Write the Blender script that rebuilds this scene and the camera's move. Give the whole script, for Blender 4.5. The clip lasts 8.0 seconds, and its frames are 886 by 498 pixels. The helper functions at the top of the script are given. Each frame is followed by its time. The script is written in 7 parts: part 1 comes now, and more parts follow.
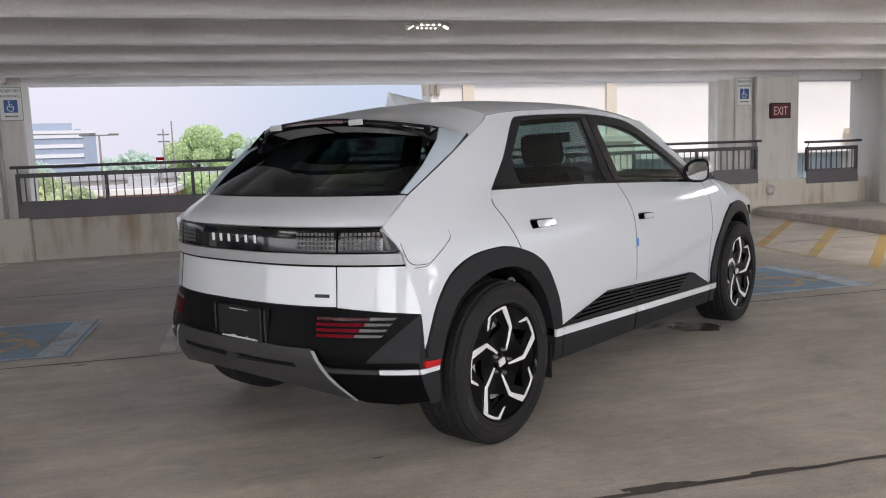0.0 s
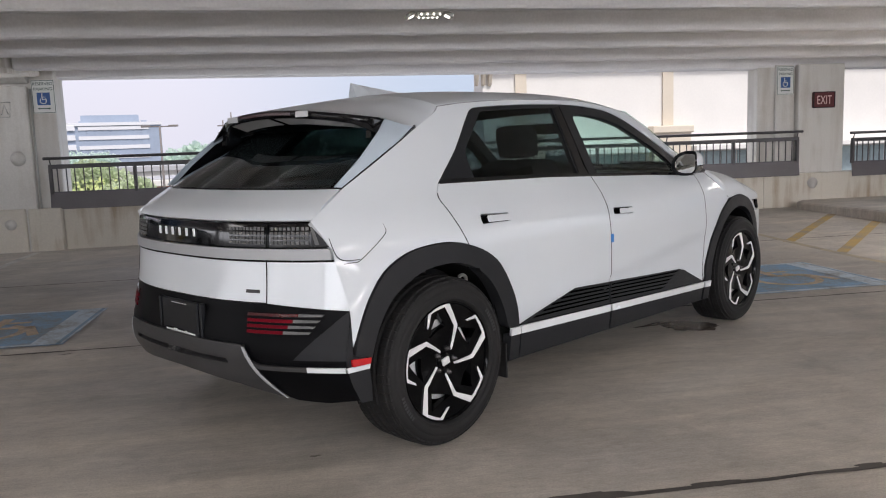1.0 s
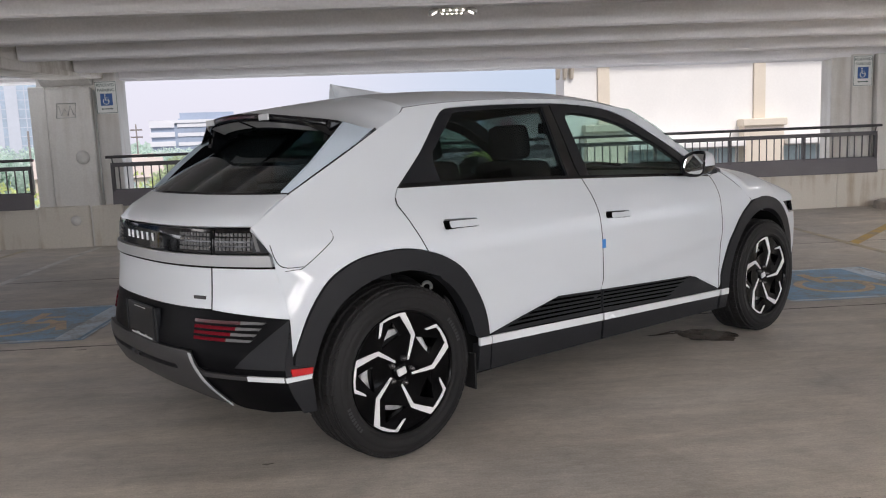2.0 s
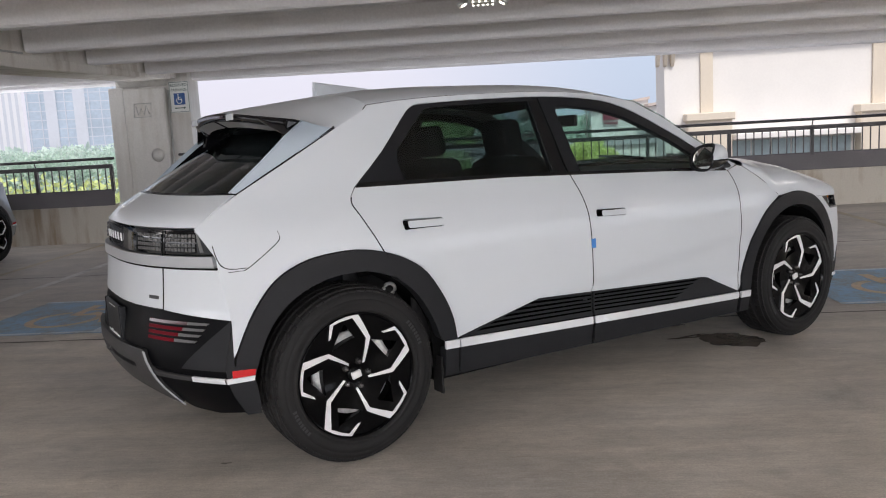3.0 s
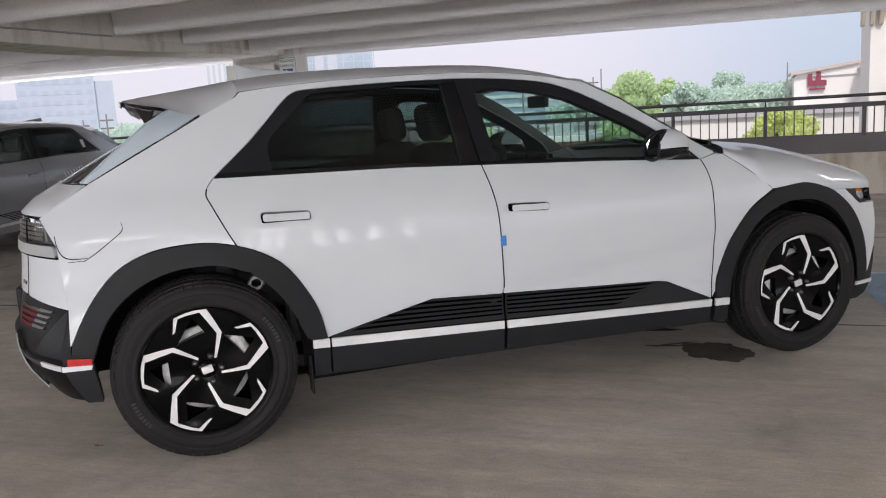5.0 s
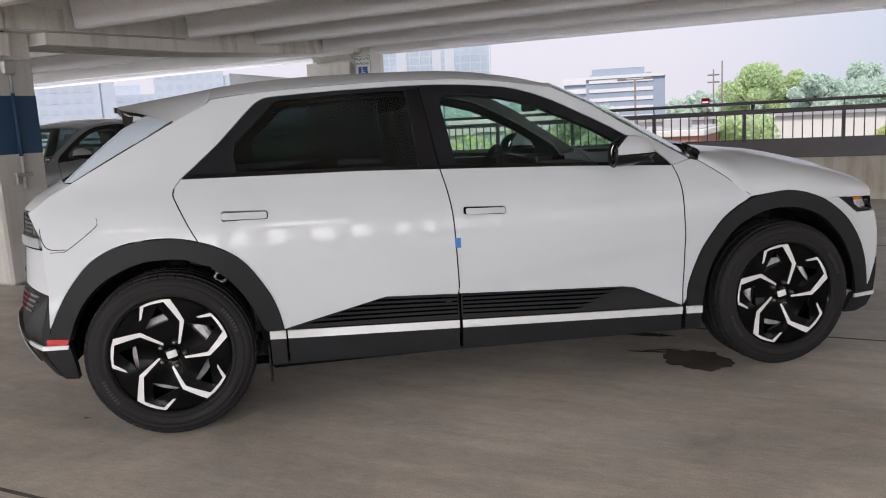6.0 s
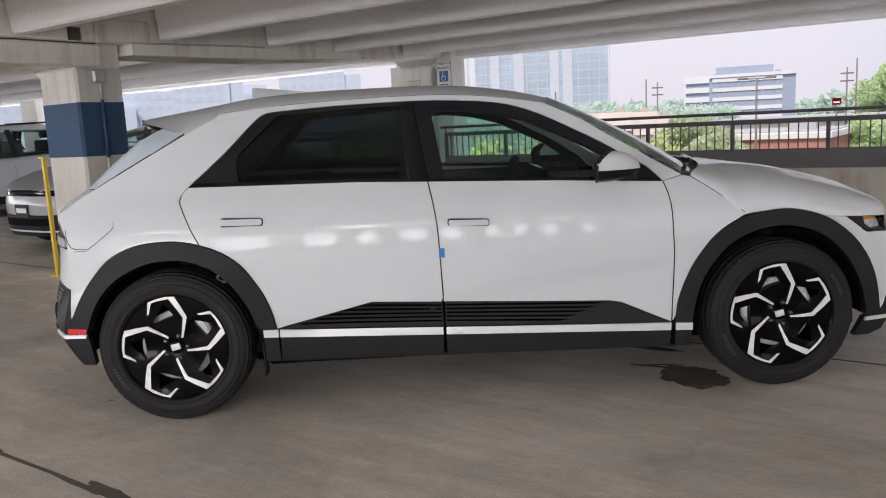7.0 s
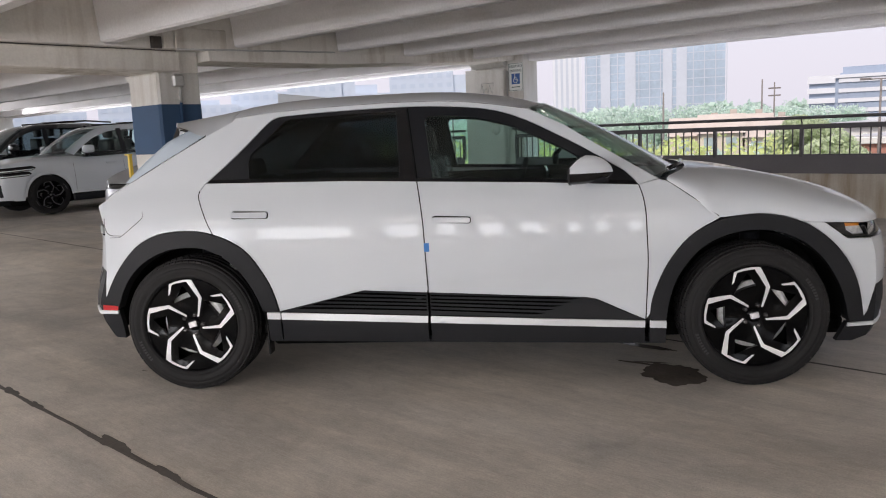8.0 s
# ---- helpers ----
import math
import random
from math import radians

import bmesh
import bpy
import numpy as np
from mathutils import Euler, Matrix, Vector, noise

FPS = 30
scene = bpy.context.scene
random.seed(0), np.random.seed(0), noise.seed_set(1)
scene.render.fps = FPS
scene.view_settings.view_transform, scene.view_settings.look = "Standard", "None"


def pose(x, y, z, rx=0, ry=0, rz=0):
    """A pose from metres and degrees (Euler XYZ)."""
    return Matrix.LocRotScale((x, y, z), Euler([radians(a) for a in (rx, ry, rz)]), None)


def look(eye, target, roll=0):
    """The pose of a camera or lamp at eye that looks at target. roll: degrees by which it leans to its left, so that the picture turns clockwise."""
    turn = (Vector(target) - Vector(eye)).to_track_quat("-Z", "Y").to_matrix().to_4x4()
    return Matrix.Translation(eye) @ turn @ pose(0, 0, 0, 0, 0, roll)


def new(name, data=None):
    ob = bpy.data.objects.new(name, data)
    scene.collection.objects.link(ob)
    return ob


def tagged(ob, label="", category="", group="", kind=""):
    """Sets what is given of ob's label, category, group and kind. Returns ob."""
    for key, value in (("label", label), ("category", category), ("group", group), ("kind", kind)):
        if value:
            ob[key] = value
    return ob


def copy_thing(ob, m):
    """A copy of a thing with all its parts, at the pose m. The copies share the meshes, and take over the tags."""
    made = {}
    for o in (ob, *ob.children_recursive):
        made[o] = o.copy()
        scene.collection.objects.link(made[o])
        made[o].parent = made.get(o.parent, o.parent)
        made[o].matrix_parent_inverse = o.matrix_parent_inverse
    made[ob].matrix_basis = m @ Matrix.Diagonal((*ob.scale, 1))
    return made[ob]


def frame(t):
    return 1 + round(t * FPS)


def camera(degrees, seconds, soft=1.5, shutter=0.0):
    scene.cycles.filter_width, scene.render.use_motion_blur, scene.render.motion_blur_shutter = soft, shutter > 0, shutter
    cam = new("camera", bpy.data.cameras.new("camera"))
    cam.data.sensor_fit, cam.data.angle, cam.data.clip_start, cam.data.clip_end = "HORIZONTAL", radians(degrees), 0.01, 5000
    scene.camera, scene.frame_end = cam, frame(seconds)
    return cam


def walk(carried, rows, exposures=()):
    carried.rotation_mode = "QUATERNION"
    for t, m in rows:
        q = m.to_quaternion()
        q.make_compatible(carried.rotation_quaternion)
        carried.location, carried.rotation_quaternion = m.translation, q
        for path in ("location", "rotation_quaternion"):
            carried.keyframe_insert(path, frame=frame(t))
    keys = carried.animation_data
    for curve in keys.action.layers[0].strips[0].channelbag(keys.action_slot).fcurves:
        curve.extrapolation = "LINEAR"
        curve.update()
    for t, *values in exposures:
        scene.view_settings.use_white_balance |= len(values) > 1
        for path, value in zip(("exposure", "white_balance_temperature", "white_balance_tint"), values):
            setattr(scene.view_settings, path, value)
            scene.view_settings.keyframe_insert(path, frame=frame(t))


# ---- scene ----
cam = camera(58.9, 8.0, 1.1)
PATH = [
    (0, (-0.012, 0.022, 1.308), (0.453, 1.952, 1.069), -2.1),
    (0.5, (0.257, -0.003, 1.307), (0.661, 1.94, 1.059), -2.2),
    (1, (0.501, 0.019, 1.298), (0.822, 1.976, 1.041), -2.1),
    (1.5, (0.78, 0.045, 1.314), (1.002, 2.015, 1.054), -2.1),
    (3, (1.68, 0.192, 1.308), (1.52, 2.167, 1.038), -3.2),
    (3.5, (2.021, 0.273, 1.302), (1.743, 2.234, 1.02), -3.4),
    (4, (2.32, 0.432, 1.297), (1.929, 2.37, 0.995), -3.5),
    (4.5, (2.609, 0.589, 1.31), (2.106, 2.498, 0.995), -3.4),
    (5, (2.95, 0.689, 1.318), (2.33, 2.563, 0.996), -3.3),
    (6.5, (3.98, 0.926, 1.358), (2.965, 2.62, 1.039), -3.0),
    (7, (4.268, 1.022, 1.381), (3.136, 2.641, 1.069), -2.8),
    (7.5, (4.626, 1.069, 1.377), (3.386, 2.608, 1.072), -2.6),
    (8, (4.94, 1.156, 1.376), (3.599, 2.609, 1.076), -2.4),
]
walk(cam, [(t, look(eye, target, roll)) for t, eye, target, roll in PATH], [(0, 0.45, 6500, 14), (4, 0.43, 6560, 14), (6.5, 0.42, 6660, 14.5), (8, 0.42, 6680, 15)])

# ---- light ----
world = bpy.data.worlds.new("hazy_sky")
scene.world = world
world.use_nodes = True
wn, wl = world.node_tree.nodes, world.node_tree.links
wn.clear()
SUN_EL, SUN_ROT = radians(52), radians(160)
sky = wn.new("ShaderNodeTexSky")
sky.sky_type, sky.sun_disc = "NISHITA", False
sky.sun_elevation, sky.sun_rotation = SUN_EL, SUN_ROT
sky.dust_density, sky.air_density, sky.ozone_density = 6.0, 1.0, 1.0
haze = wn.new("ShaderNodeMix")
haze.data_type = "RGBA"
haze.inputs["Factor"].default_value = 0.8
coords, split = wn.new("ShaderNodeTexCoord"), wn.new("ShaderNodeSeparateXYZ")
side = wn.new("ShaderNodeMapRange")
side.interpolation_type = "SMOOTHSTEP"
side.inputs["From Min"].default_value, side.inputs["From Max"].default_value = -0.2, 0.2
tone = wn.new("ShaderNodeMix")
tone.data_type = "RGBA"
tone.inputs["A"].default_value, tone.inputs["B"].default_value = (7.9, 7.9, 8.9, 1), (5.5, 6.5, 8.0, 1)
wl.new(coords.outputs["Generated"], split.inputs["Vector"])
wl.new(split.outputs["X"], side.inputs["Value"])
wl.new(side.outputs["Result"], tone.inputs["Factor"])
wl.new(tone.outputs["Result"], haze.inputs["B"])
back = wn.new("ShaderNodeBackground")
back.inputs["Strength"].default_value = 0.092
wout = wn.new("ShaderNodeOutputWorld")
wl.new(sky.outputs["Color"], haze.inputs["A"])
wl.new(haze.outputs["Result"], back.inputs["Color"])
wl.new(back.outputs["Background"], wout.inputs["Surface"])

sun = new("sun", bpy.data.lights.new("sun", "SUN"))
sun.data.energy, sun.data.angle, sun.data.color = 2.3, radians(10), (1.0, 0.96, 0.9)
sun.matrix_world = look((0, 0, 0), (-0.35 * math.cos(SUN_EL), 0.94 * math.cos(SUN_EL), -math.sin(SUN_EL)))


def opening_light(x, y, z, tx, ty, tz, w, h, power):
    """An added area lamp that stands in for light from an open side of the deck."""
    ob = new("opening_light", bpy.data.lights.new("opening_light", "AREA"))
    ob.data.shape, ob.data.size, ob.data.size_y = "RECTANGLE", w, h
    ob.data.energy, ob.data.color = power, (0.93, 0.965, 1.0)
    ob.matrix_world = look((x, y, z), (tx, ty, tz))
    return ob


opening_light(5.0, -8.3, 1.66, 5.0, 0.0, 2.6, 25.0, 1.45, 900)
opening_light(-14.5, -8.3, 1.72, -14.5, 0.0, 2.6, 13.0, 1.45, 130)
# west lamp stands within the deck, added to lift the left bays
opening_light(-22.0, 0.0, 1.7, 0.0, 0.0, 3.8, 22.0, 1.6, 300)
# added lamps outside the parapets throw light up, as if from the sunlit ground
opening_light(-13.0, 12.75, 0.1, -13.0, 7.0, 3.4, 17.0, 0.6, 370)
opening_light(2.5, 12.75, 0.1, 2.5, 7.0, 3.4, 10.0, 0.6, 48)
# the east side is unseen: its opening and lamp are added for brightness
opening_light(17.6, -1.0, 1.62, 0.0, -1.0, 2.6, 13.0, 1.6, 90)

# ---- materials ----


def nodes_of(name):
    m = bpy.data.materials.new(name)
    m.use_nodes = True
    return m, m.node_tree.nodes, m.node_tree.links, m.node_tree.nodes["Principled BSDF"]


def surface(name, base, rough=0.6, metal=0.0, var=0.12, scale=3.0, fine=60.0, bump=0.0, coat=0.0, island=0.0, stretch=(1, 1, 1), spec=0.5, rvar=0.08):
    """A plain surface with colour variation at a coarse and a fine scale, and fine relief."""
    m, n, l, p = nodes_of(name)
    tc = n.new("ShaderNodeTexCoord")
    mp = n.new("ShaderNodeMapping")
    mp.inputs["Scale"].default_value = stretch
    l.new(tc.outputs["Object"], mp.inputs["Vector"])
    big, small = n.new("ShaderNodeTexNoise"), n.new("ShaderNodeTexNoise")
    big.inputs["Scale"].default_value, small.inputs["Scale"].default_value = scale, fine
    big.inputs["Detail"].default_value, small.inputs["Detail"].default_value = 5, 3
    l.new(mp.outputs["Vector"], big.inputs["Vector"])
    l.new(mp.outputs["Vector"], small.inputs["Vector"])
    mix = n.new("ShaderNodeMath")
    mix.operation = "MULTIPLY_ADD"
    mix.inputs[1].default_value = 0.45
    l.new(small.outputs["Fac"], mix.inputs[0])
    l.new(big.outputs["Fac"], mix.inputs[2])
    ramp = n.new("ShaderNodeValToRGB")
    e = ramp.color_ramp.elements
    e[0].position, e[1].position = 0.45, 1.0
    lo, hi = 1 - var, 1 + var
    e[0].color = (*[min(1, c * lo) for c in base], 1)
    e[1].color = (*[min(1, c * hi) for c in base], 1)
    l.new(mix.outputs[0], ramp.inputs["Fac"])
    col = ramp.outputs["Color"]
    if island:
        info = n.new("ShaderNodeObjectInfo")
        hsv = n.new("ShaderNodeHueSaturation")
        mr = n.new("ShaderNodeMapRange")
        mr.inputs["To Min"].default_value, mr.inputs["To Max"].default_value = 1 - island, 1 + island
        l.new(info.outputs["Random"], mr.inputs["Value"])
        l.new(mr.outputs["Result"], hsv.inputs["Value"])
        l.new(col, hsv.inputs["Color"])
        col = hsv.outputs["Color"]
    l.new(col, p.inputs["Base Color"])
    rr = n.new("ShaderNodeMapRange")
    rr.inputs["To Min"].default_value, rr.inputs["To Max"].default_value = max(0, rough - rvar), min(1, rough + rvar)
    l.new(big.outputs["Fac"], rr.inputs["Value"])
    l.new(rr.outputs["Result"], p.inputs["Roughness"])
    p.inputs["Metallic"].default_value, p.inputs["Coat Weight"].default_value = metal, coat
    p.inputs["Coat Roughness"].default_value, p.inputs["Specular IOR Level"].default_value = 0.03, spec
    if bump:
        b = n.new("ShaderNodeBump")
        b.inputs["Strength"].default_value, b.inputs["Distance"].default_value = bump, 0.01
        l.new(mix.outputs[0], b.inputs["Height"])
        l.new(b.outputs["Normal"], p.inputs["Normal"])
    return m


def plain(name, base, rough=0.5, metal=0.0, coat=0.0, spec=0.5):
    return surface(name, base, rough, metal, 0.04, 8.0, 200.0, 0.0, coat, spec=spec, rvar=0.03)


def glass(name, tint, rough=0.0):
    """A thin pane: each of its two faces lets part of the tint through and mirrors more at a slant."""
    m, n, l, p = nodes_of(name)
    n.remove(p)
    clear, gloss, mix = n.new("ShaderNodeBsdfTransparent"), n.new("ShaderNodeBsdfGlossy"), n.new("ShaderNodeMixShader")
    clear.inputs["Color"].default_value = (*[math.sqrt(c) for c in tint], 1)
    gloss.inputs["Roughness"].default_value = rough
    slant, power, add = n.new("ShaderNodeLayerWeight"), n.new("ShaderNodeMath"), n.new("ShaderNodeMath")
    power.operation, add.operation = "POWER", "MULTIPLY_ADD"
    power.inputs[1].default_value = 5.0
    add.inputs[1].default_value, add.inputs[2].default_value = 0.9, 0.035
    slant.inputs["Blend"].default_value = 0.5
    l.new(slant.outputs["Facing"], power.inputs[0])
    l.new(power.outputs[0], add.inputs[0])
    l.new(add.outputs[0], mix.inputs[0])
    l.new(clear.outputs[0], mix.inputs[1])
    l.new(gloss.outputs[0], mix.inputs[2])
    l.new(mix.outputs[0], n["Material Output"].inputs["Surface"])
    return m


def streaked(name, base, stain, amount, rough=0.8, bump=0.25, vertical=True, coarse=1.2):
    """Painted concrete with runs of dirt."""
    m, n, l, p = nodes_of(name)
    tc = n.new("ShaderNodeTexCoord")
    mp = n.new("ShaderNodeMapping")
    mp.inputs["Scale"].default_value = (5.0, 5.0, 0.5) if vertical else (0.35, 4.0, 4.0)
    l.new(tc.outputs["Object"], mp.inputs["Vector"])
    runs, blotch, grain = (n.new("ShaderNodeTexNoise") for _ in range(3))
    runs.inputs["Scale"].default_value, runs.inputs["Detail"].default_value = 1.6, 6
    blotch.inputs["Scale"].default_value, blotch.inputs["Detail"].default_value = coarse, 6
    grain.inputs["Scale"].default_value, grain.inputs["Detail"].default_value = 45.0, 4
    l.new(mp.outputs["Vector"], runs.inputs["Vector"])
    l.new(tc.outputs["Object"], blotch.inputs["Vector"])
    l.new(tc.outputs["Object"], grain.inputs["Vector"])
    mul = n.new("ShaderNodeMath")
    mul.operation = "MULTIPLY"
    l.new(runs.outputs["Fac"], mul.inputs[0])
    l.new(blotch.outputs["Fac"], mul.inputs[1])
    mr = n.new("ShaderNodeMapRange")
    mr.inputs["From Min"].default_value, mr.inputs["From Max"].default_value = 0.235, 0.40
    mr.inputs["To Max"].default_value = amount
    l.new(mul.outputs[0], mr.inputs["Value"])
    mix = n.new("ShaderNodeMix")
    mix.data_type = "RGBA"
    mix.inputs["A"].default_value, mix.inputs["B"].default_value = (*base, 1), (*stain, 1)
    l.new(mr.outputs["Result"], mix.inputs["Factor"])
    hsv = n.new("ShaderNodeHueSaturation")
    gr = n.new("ShaderNodeMapRange")
    gr.inputs["To Min"].default_value, gr.inputs["To Max"].default_value = 0.88, 1.1
    l.new(grain.outputs["Fac"], gr.inputs["Value"])
    l.new(gr.outputs["Result"], hsv.inputs["Value"])
    l.new(mix.outputs["Result"], hsv.inputs["Color"])
    l.new(hsv.outputs["Color"], p.inputs["Base Color"])
    p.inputs["Roughness"].default_value = rough
    b = n.new("ShaderNodeBump")
    b.inputs["Strength"].default_value, b.inputs["Distance"].default_value = bump, 0.006
    l.new(grain.outputs["Fac"], b.inputs["Height"])
    l.new(b.outputs["Normal"], p.inputs["Normal"])
    return m


def deck_material():
    """Broomed concrete deck with tyre polish, stains and long faint streaks."""
    m, n, l, p = nodes_of("deck_concrete")
    tc = n.new("ShaderNodeTexCoord")

    def tex(scale, stretch, detail=6, rough=0.6, dist=0.0):
        mp = n.new("ShaderNodeMapping")
        mp.inputs["Scale"].default_value = stretch
        l.new(tc.outputs["Object"], mp.inputs["Vector"])
        t = n.new("ShaderNodeTexNoise")
        t.inputs["Scale"].default_value, t.inputs["Detail"].default_value = scale, detail
        t.inputs["Roughness"].default_value, t.inputs["Distortion"].default_value = rough, dist
        l.new(mp.outputs["Vector"], t.inputs["Vector"])
        return t.outputs["Fac"]

    def span(v, a, b, lo, hi):
        r = n.new("ShaderNodeMapRange")
        r.inputs["From Min"].default_value, r.inputs["From Max"].default_value = a, b
        r.inputs["To Min"].default_value, r.inputs["To Max"].default_value = lo, hi
        l.new(v, r.inputs["Value"])
        return r.outputs["Result"]

    def times(a, b):
        k = n.new("ShaderNodeMath")
        k.operation = "MULTIPLY"
        l.new(a, k.inputs[0])
        l.new(b, k.inputs[1])
        return k.outputs[0]

    blotch, streak = tex(0.55, (1, 1, 1), 7, 0.62, 0.6), tex(1.0, (0.5, 5.0, 1.0), 6, 0.65, 0.3)
    grain, broom = tex(95.0, (1, 1, 1), 4, 0.7), tex(6.0, (1.0, 22.0, 1.0), 4)
    spots = tex(7.0, (1, 1, 1), 2, 0.5)
    value = times(times(span(blotch, 0.3, 0.7, 0.70, 1.22), span(streak, 0.3, 0.72, 0.80, 1.16)), times(span(grain, 0.25, 0.75, 0.82, 1.18), span(broom, 0.3, 0.7, 0.93, 1.07)))
    value = times(value, span(tex(16.0, (1, 2.2, 1), 7, 0.7, 0.4), 0.3, 0.7, 0.9, 1.1))
    value = times(value, span(tex(2.6, (1, 1.6, 1), 8, 0.68, 0.8), 0.32, 0.68, 0.86, 1.12))
    value = times(value, span(tex(38.0, (1, 1, 1), 3, 0.6), 0.68, 0.80, 1.0, 0.80))
    value = times(value, span(spots, 0.62, 0.74, 1.0, 0.90))
    hsv = n.new("ShaderNodeHueSaturation")
    tone = n.new("ShaderNodeMix")
    tone.data_type = "RGBA"
    tone.inputs["A"].default_value, tone.inputs["B"].default_value = (0.435, 0.406, 0.372, 1), (0.56, 0.50, 0.428, 1)
    l.new(span(tex(0.5, (1, 2.5, 1), 7), 0.3, 0.7, 0.0, 1.0), tone.inputs["Factor"])
    l.new(tone.outputs["Result"], hsv.inputs["Color"])
    l.new(value, hsv.inputs["Value"])
    l.new(hsv.outputs["Color"], p.inputs["Base Color"])
    l.new(span(streak, 0.3, 0.7, 0.42, 0.68), p.inputs["Roughness"])
    p.inputs["Specular IOR Level"].default_value = 0.4
    b = n.new("ShaderNodeBump")
    b.inputs["Strength"].default_value, b.inputs["Distance"].default_value = 0.6, 0.005
    l.new(times(grain, span(broom, 0.0, 1.0, 0.6, 1.2)), b.inputs["Height"])
    l.new(b.outputs["Normal"], p.inputs["Normal"])
    return m


def worn_paint(name, base, worn=0.5):
    """Traffic paint worn through to the concrete in patches."""
    m, n, l, p = nodes_of(name)
    tc = n.new("ShaderNodeTexCoord")
    a, b = n.new("ShaderNodeTexNoise"), n.new("ShaderNodeTexNoise")
    a.inputs["Scale"].default_value, a.inputs["Detail"].default_value, a.inputs["Roughness"].default_value = 3.2, 8, 0.72
    b.inputs["Scale"].default_value, b.inputs["Detail"].default_value = 40.0, 4
    l.new(tc.outputs["Object"], a.inputs["Vector"])
    l.new(tc.outputs["Object"], b.inputs["Vector"])
    s = n.new("ShaderNodeMath")
    s.operation = "MULTIPLY_ADD"
    s.inputs[1].default_value = 0.35
    l.new(b.outputs["Fac"], s.inputs[0])
    l.new(a.outputs["Fac"], s.inputs[2])
    r = n.new("ShaderNodeMapRange")
    r.inputs["From Min"].default_value, r.inputs["From Max"].default_value = worn + 0.02, worn + 0.3
    l.new(s.outputs[0], r.inputs["Value"])
    mix = n.new("ShaderNodeMix")
    mix.data_type = "RGBA"
    mix.inputs["A"].default_value, mix.inputs["B"].default_value = (*base, 1), (0.25, 0.235, 0.215, 1)
    l.new(r.outputs["Result"], mix.inputs["Factor"])
    l.new(mix.outputs["Result"], p.inputs["Base Color"])
    p.inputs["Roughness"].default_value = 0.6
    return m


DECK = deck_material()
WALL = streaked("painted_parapet", (0.66, 0.62, 0.55), (0.34, 0.24, 0.14), 0.75)
COLUMN = streaked("painted_column", (0.68, 0.665, 0.635), (0.40, 0.35, 0.29), 0.42)
SOFFIT = streaked("painted_soffit", (0.87, 0.86, 0.87), (0.62, 0.605, 0.59), 0.5, vertical=False, bump=0.12)
GIRDER = streaked("painted_girder", (0.82, 0.79, 0.74), (0.34, 0.27, 0.20), 0.5)
RAILING = surface("railing_paint", (0.085, 0.08, 0.085), 0.5, 0.0, 0.18, 2.0, 90.0, 0.08)
PLATE = surface("kick_plate_paint", (0.135, 0.125, 0.135), 0.5, 0.0, 0.2, 1.5, 60.0, 0.08)
BLUE_BAND = surface("blue_wall_paint", (0.032, 0.08, 0.165), 0.7, 0.0, 0.15, 2.5, 80.0, 0.15)
YELLOW = worn_paint("yellow_traffic_paint", (0.52, 0.34, 0.085), 0.58)
YELLOW_POST = surface("yellow_enamel", (0.72, 0.50, 0.05), 0.45, 0.0, 0.15, 3.0, 70.0, 0.1)
BLUE_MARK = worn_paint("blue_traffic_paint", (0.23, 0.41, 0.60), 0.56)
PALE_BLUE = worn_paint("pale_blue_traffic_paint", (0.55, 0.65, 0.73), 0.60)
TAN_MARK = worn_paint("tan_traffic_paint", (0.58, 0.44, 0.29), 0.6)
WHITE_MARK = worn_paint("white_traffic_paint", (0.62, 0.6, 0.56), 0.62)
PALE_MARK = worn_paint("pale_yellow_traffic_paint", (0.50, 0.42, 0.28), 0.58)
SIGN_WHITE = plain("sign_face_white", (0.72, 0.74, 0.72), 0.45)
SIGN_BLUE = plain("sign_blue", (0.03, 0.1, 0.3), 0.45)
SIGN_GREEN = plain("sign_green", (0.02, 0.075, 0.055), 0.45)
EXIT_RED = plain("exit_sign_red", (0.11, 0.018, 0.022), 0.4)
EXIT_TEXT = plain("exit_sign_letters", (0.75, 0.55, 0.52), 0.5)
GALV = surface("galvanised_steel", (0.5, 0.5, 0.49), 0.45, 0.7, 0.12, 6.0, 80.0)
JOINT = surface("joint_sealant", (0.075, 0.066, 0.058), 0.7, 0.0, 0.3, 4.0, 40.0, 0.3)
GRIME = surface("oily_grime", (0.17, 0.15, 0.13), 0.6, 0.0, 0.3, 20.0, 90.0, 0.1)
WET = surface("wet_concrete", (0.145, 0.125, 0.11), 0.22, 0.0, 0.25, 6.0, 60.0, 0.1, 0.1)

PAINT_WHITE = surface("white_car_paint", (0.61, 0.642, 0.675), 0.4, 0.0, 0.012, 2.0, 900.0, 0.0, coat=0.6, spec=0.05, rvar=0.02)
PAINT_GREY = surface("grey_car_paint", (0.33, 0.335, 0.355), 0.35, 0.3, 0.03, 2.0, 900.0, 0.0, coat=0.8, rvar=0.02)
PAINT_BLACK = plain("black_car_paint", (0.012, 0.012, 0.014), 0.2, 0.0, 1.0)
CLADDING = surface("grained_black_plastic", (0.0185, 0.019, 0.021), 0.5, 0.0, 0.1, 6.0, 400.0, 0.12, spec=0.16)
CLAD_GREY = surface("silver_grey_cladding", (0.33, 0.33, 0.335), 0.45, 0.3, 0.06, 6.0, 400.0, 0.05)
SKID = surface("dark_grey_plastic", (0.042, 0.041, 0.042), 0.45, 0.1, 0.08, 6.0, 400.0, 0.08, spec=0.3)
BLACK_PLASTIC = surface("smooth_black_plastic", (0.0035, 0.0035, 0.0042), 0.36, 0.0, 0.1, 6.0, 300.0, 0.03, spec=0.06)
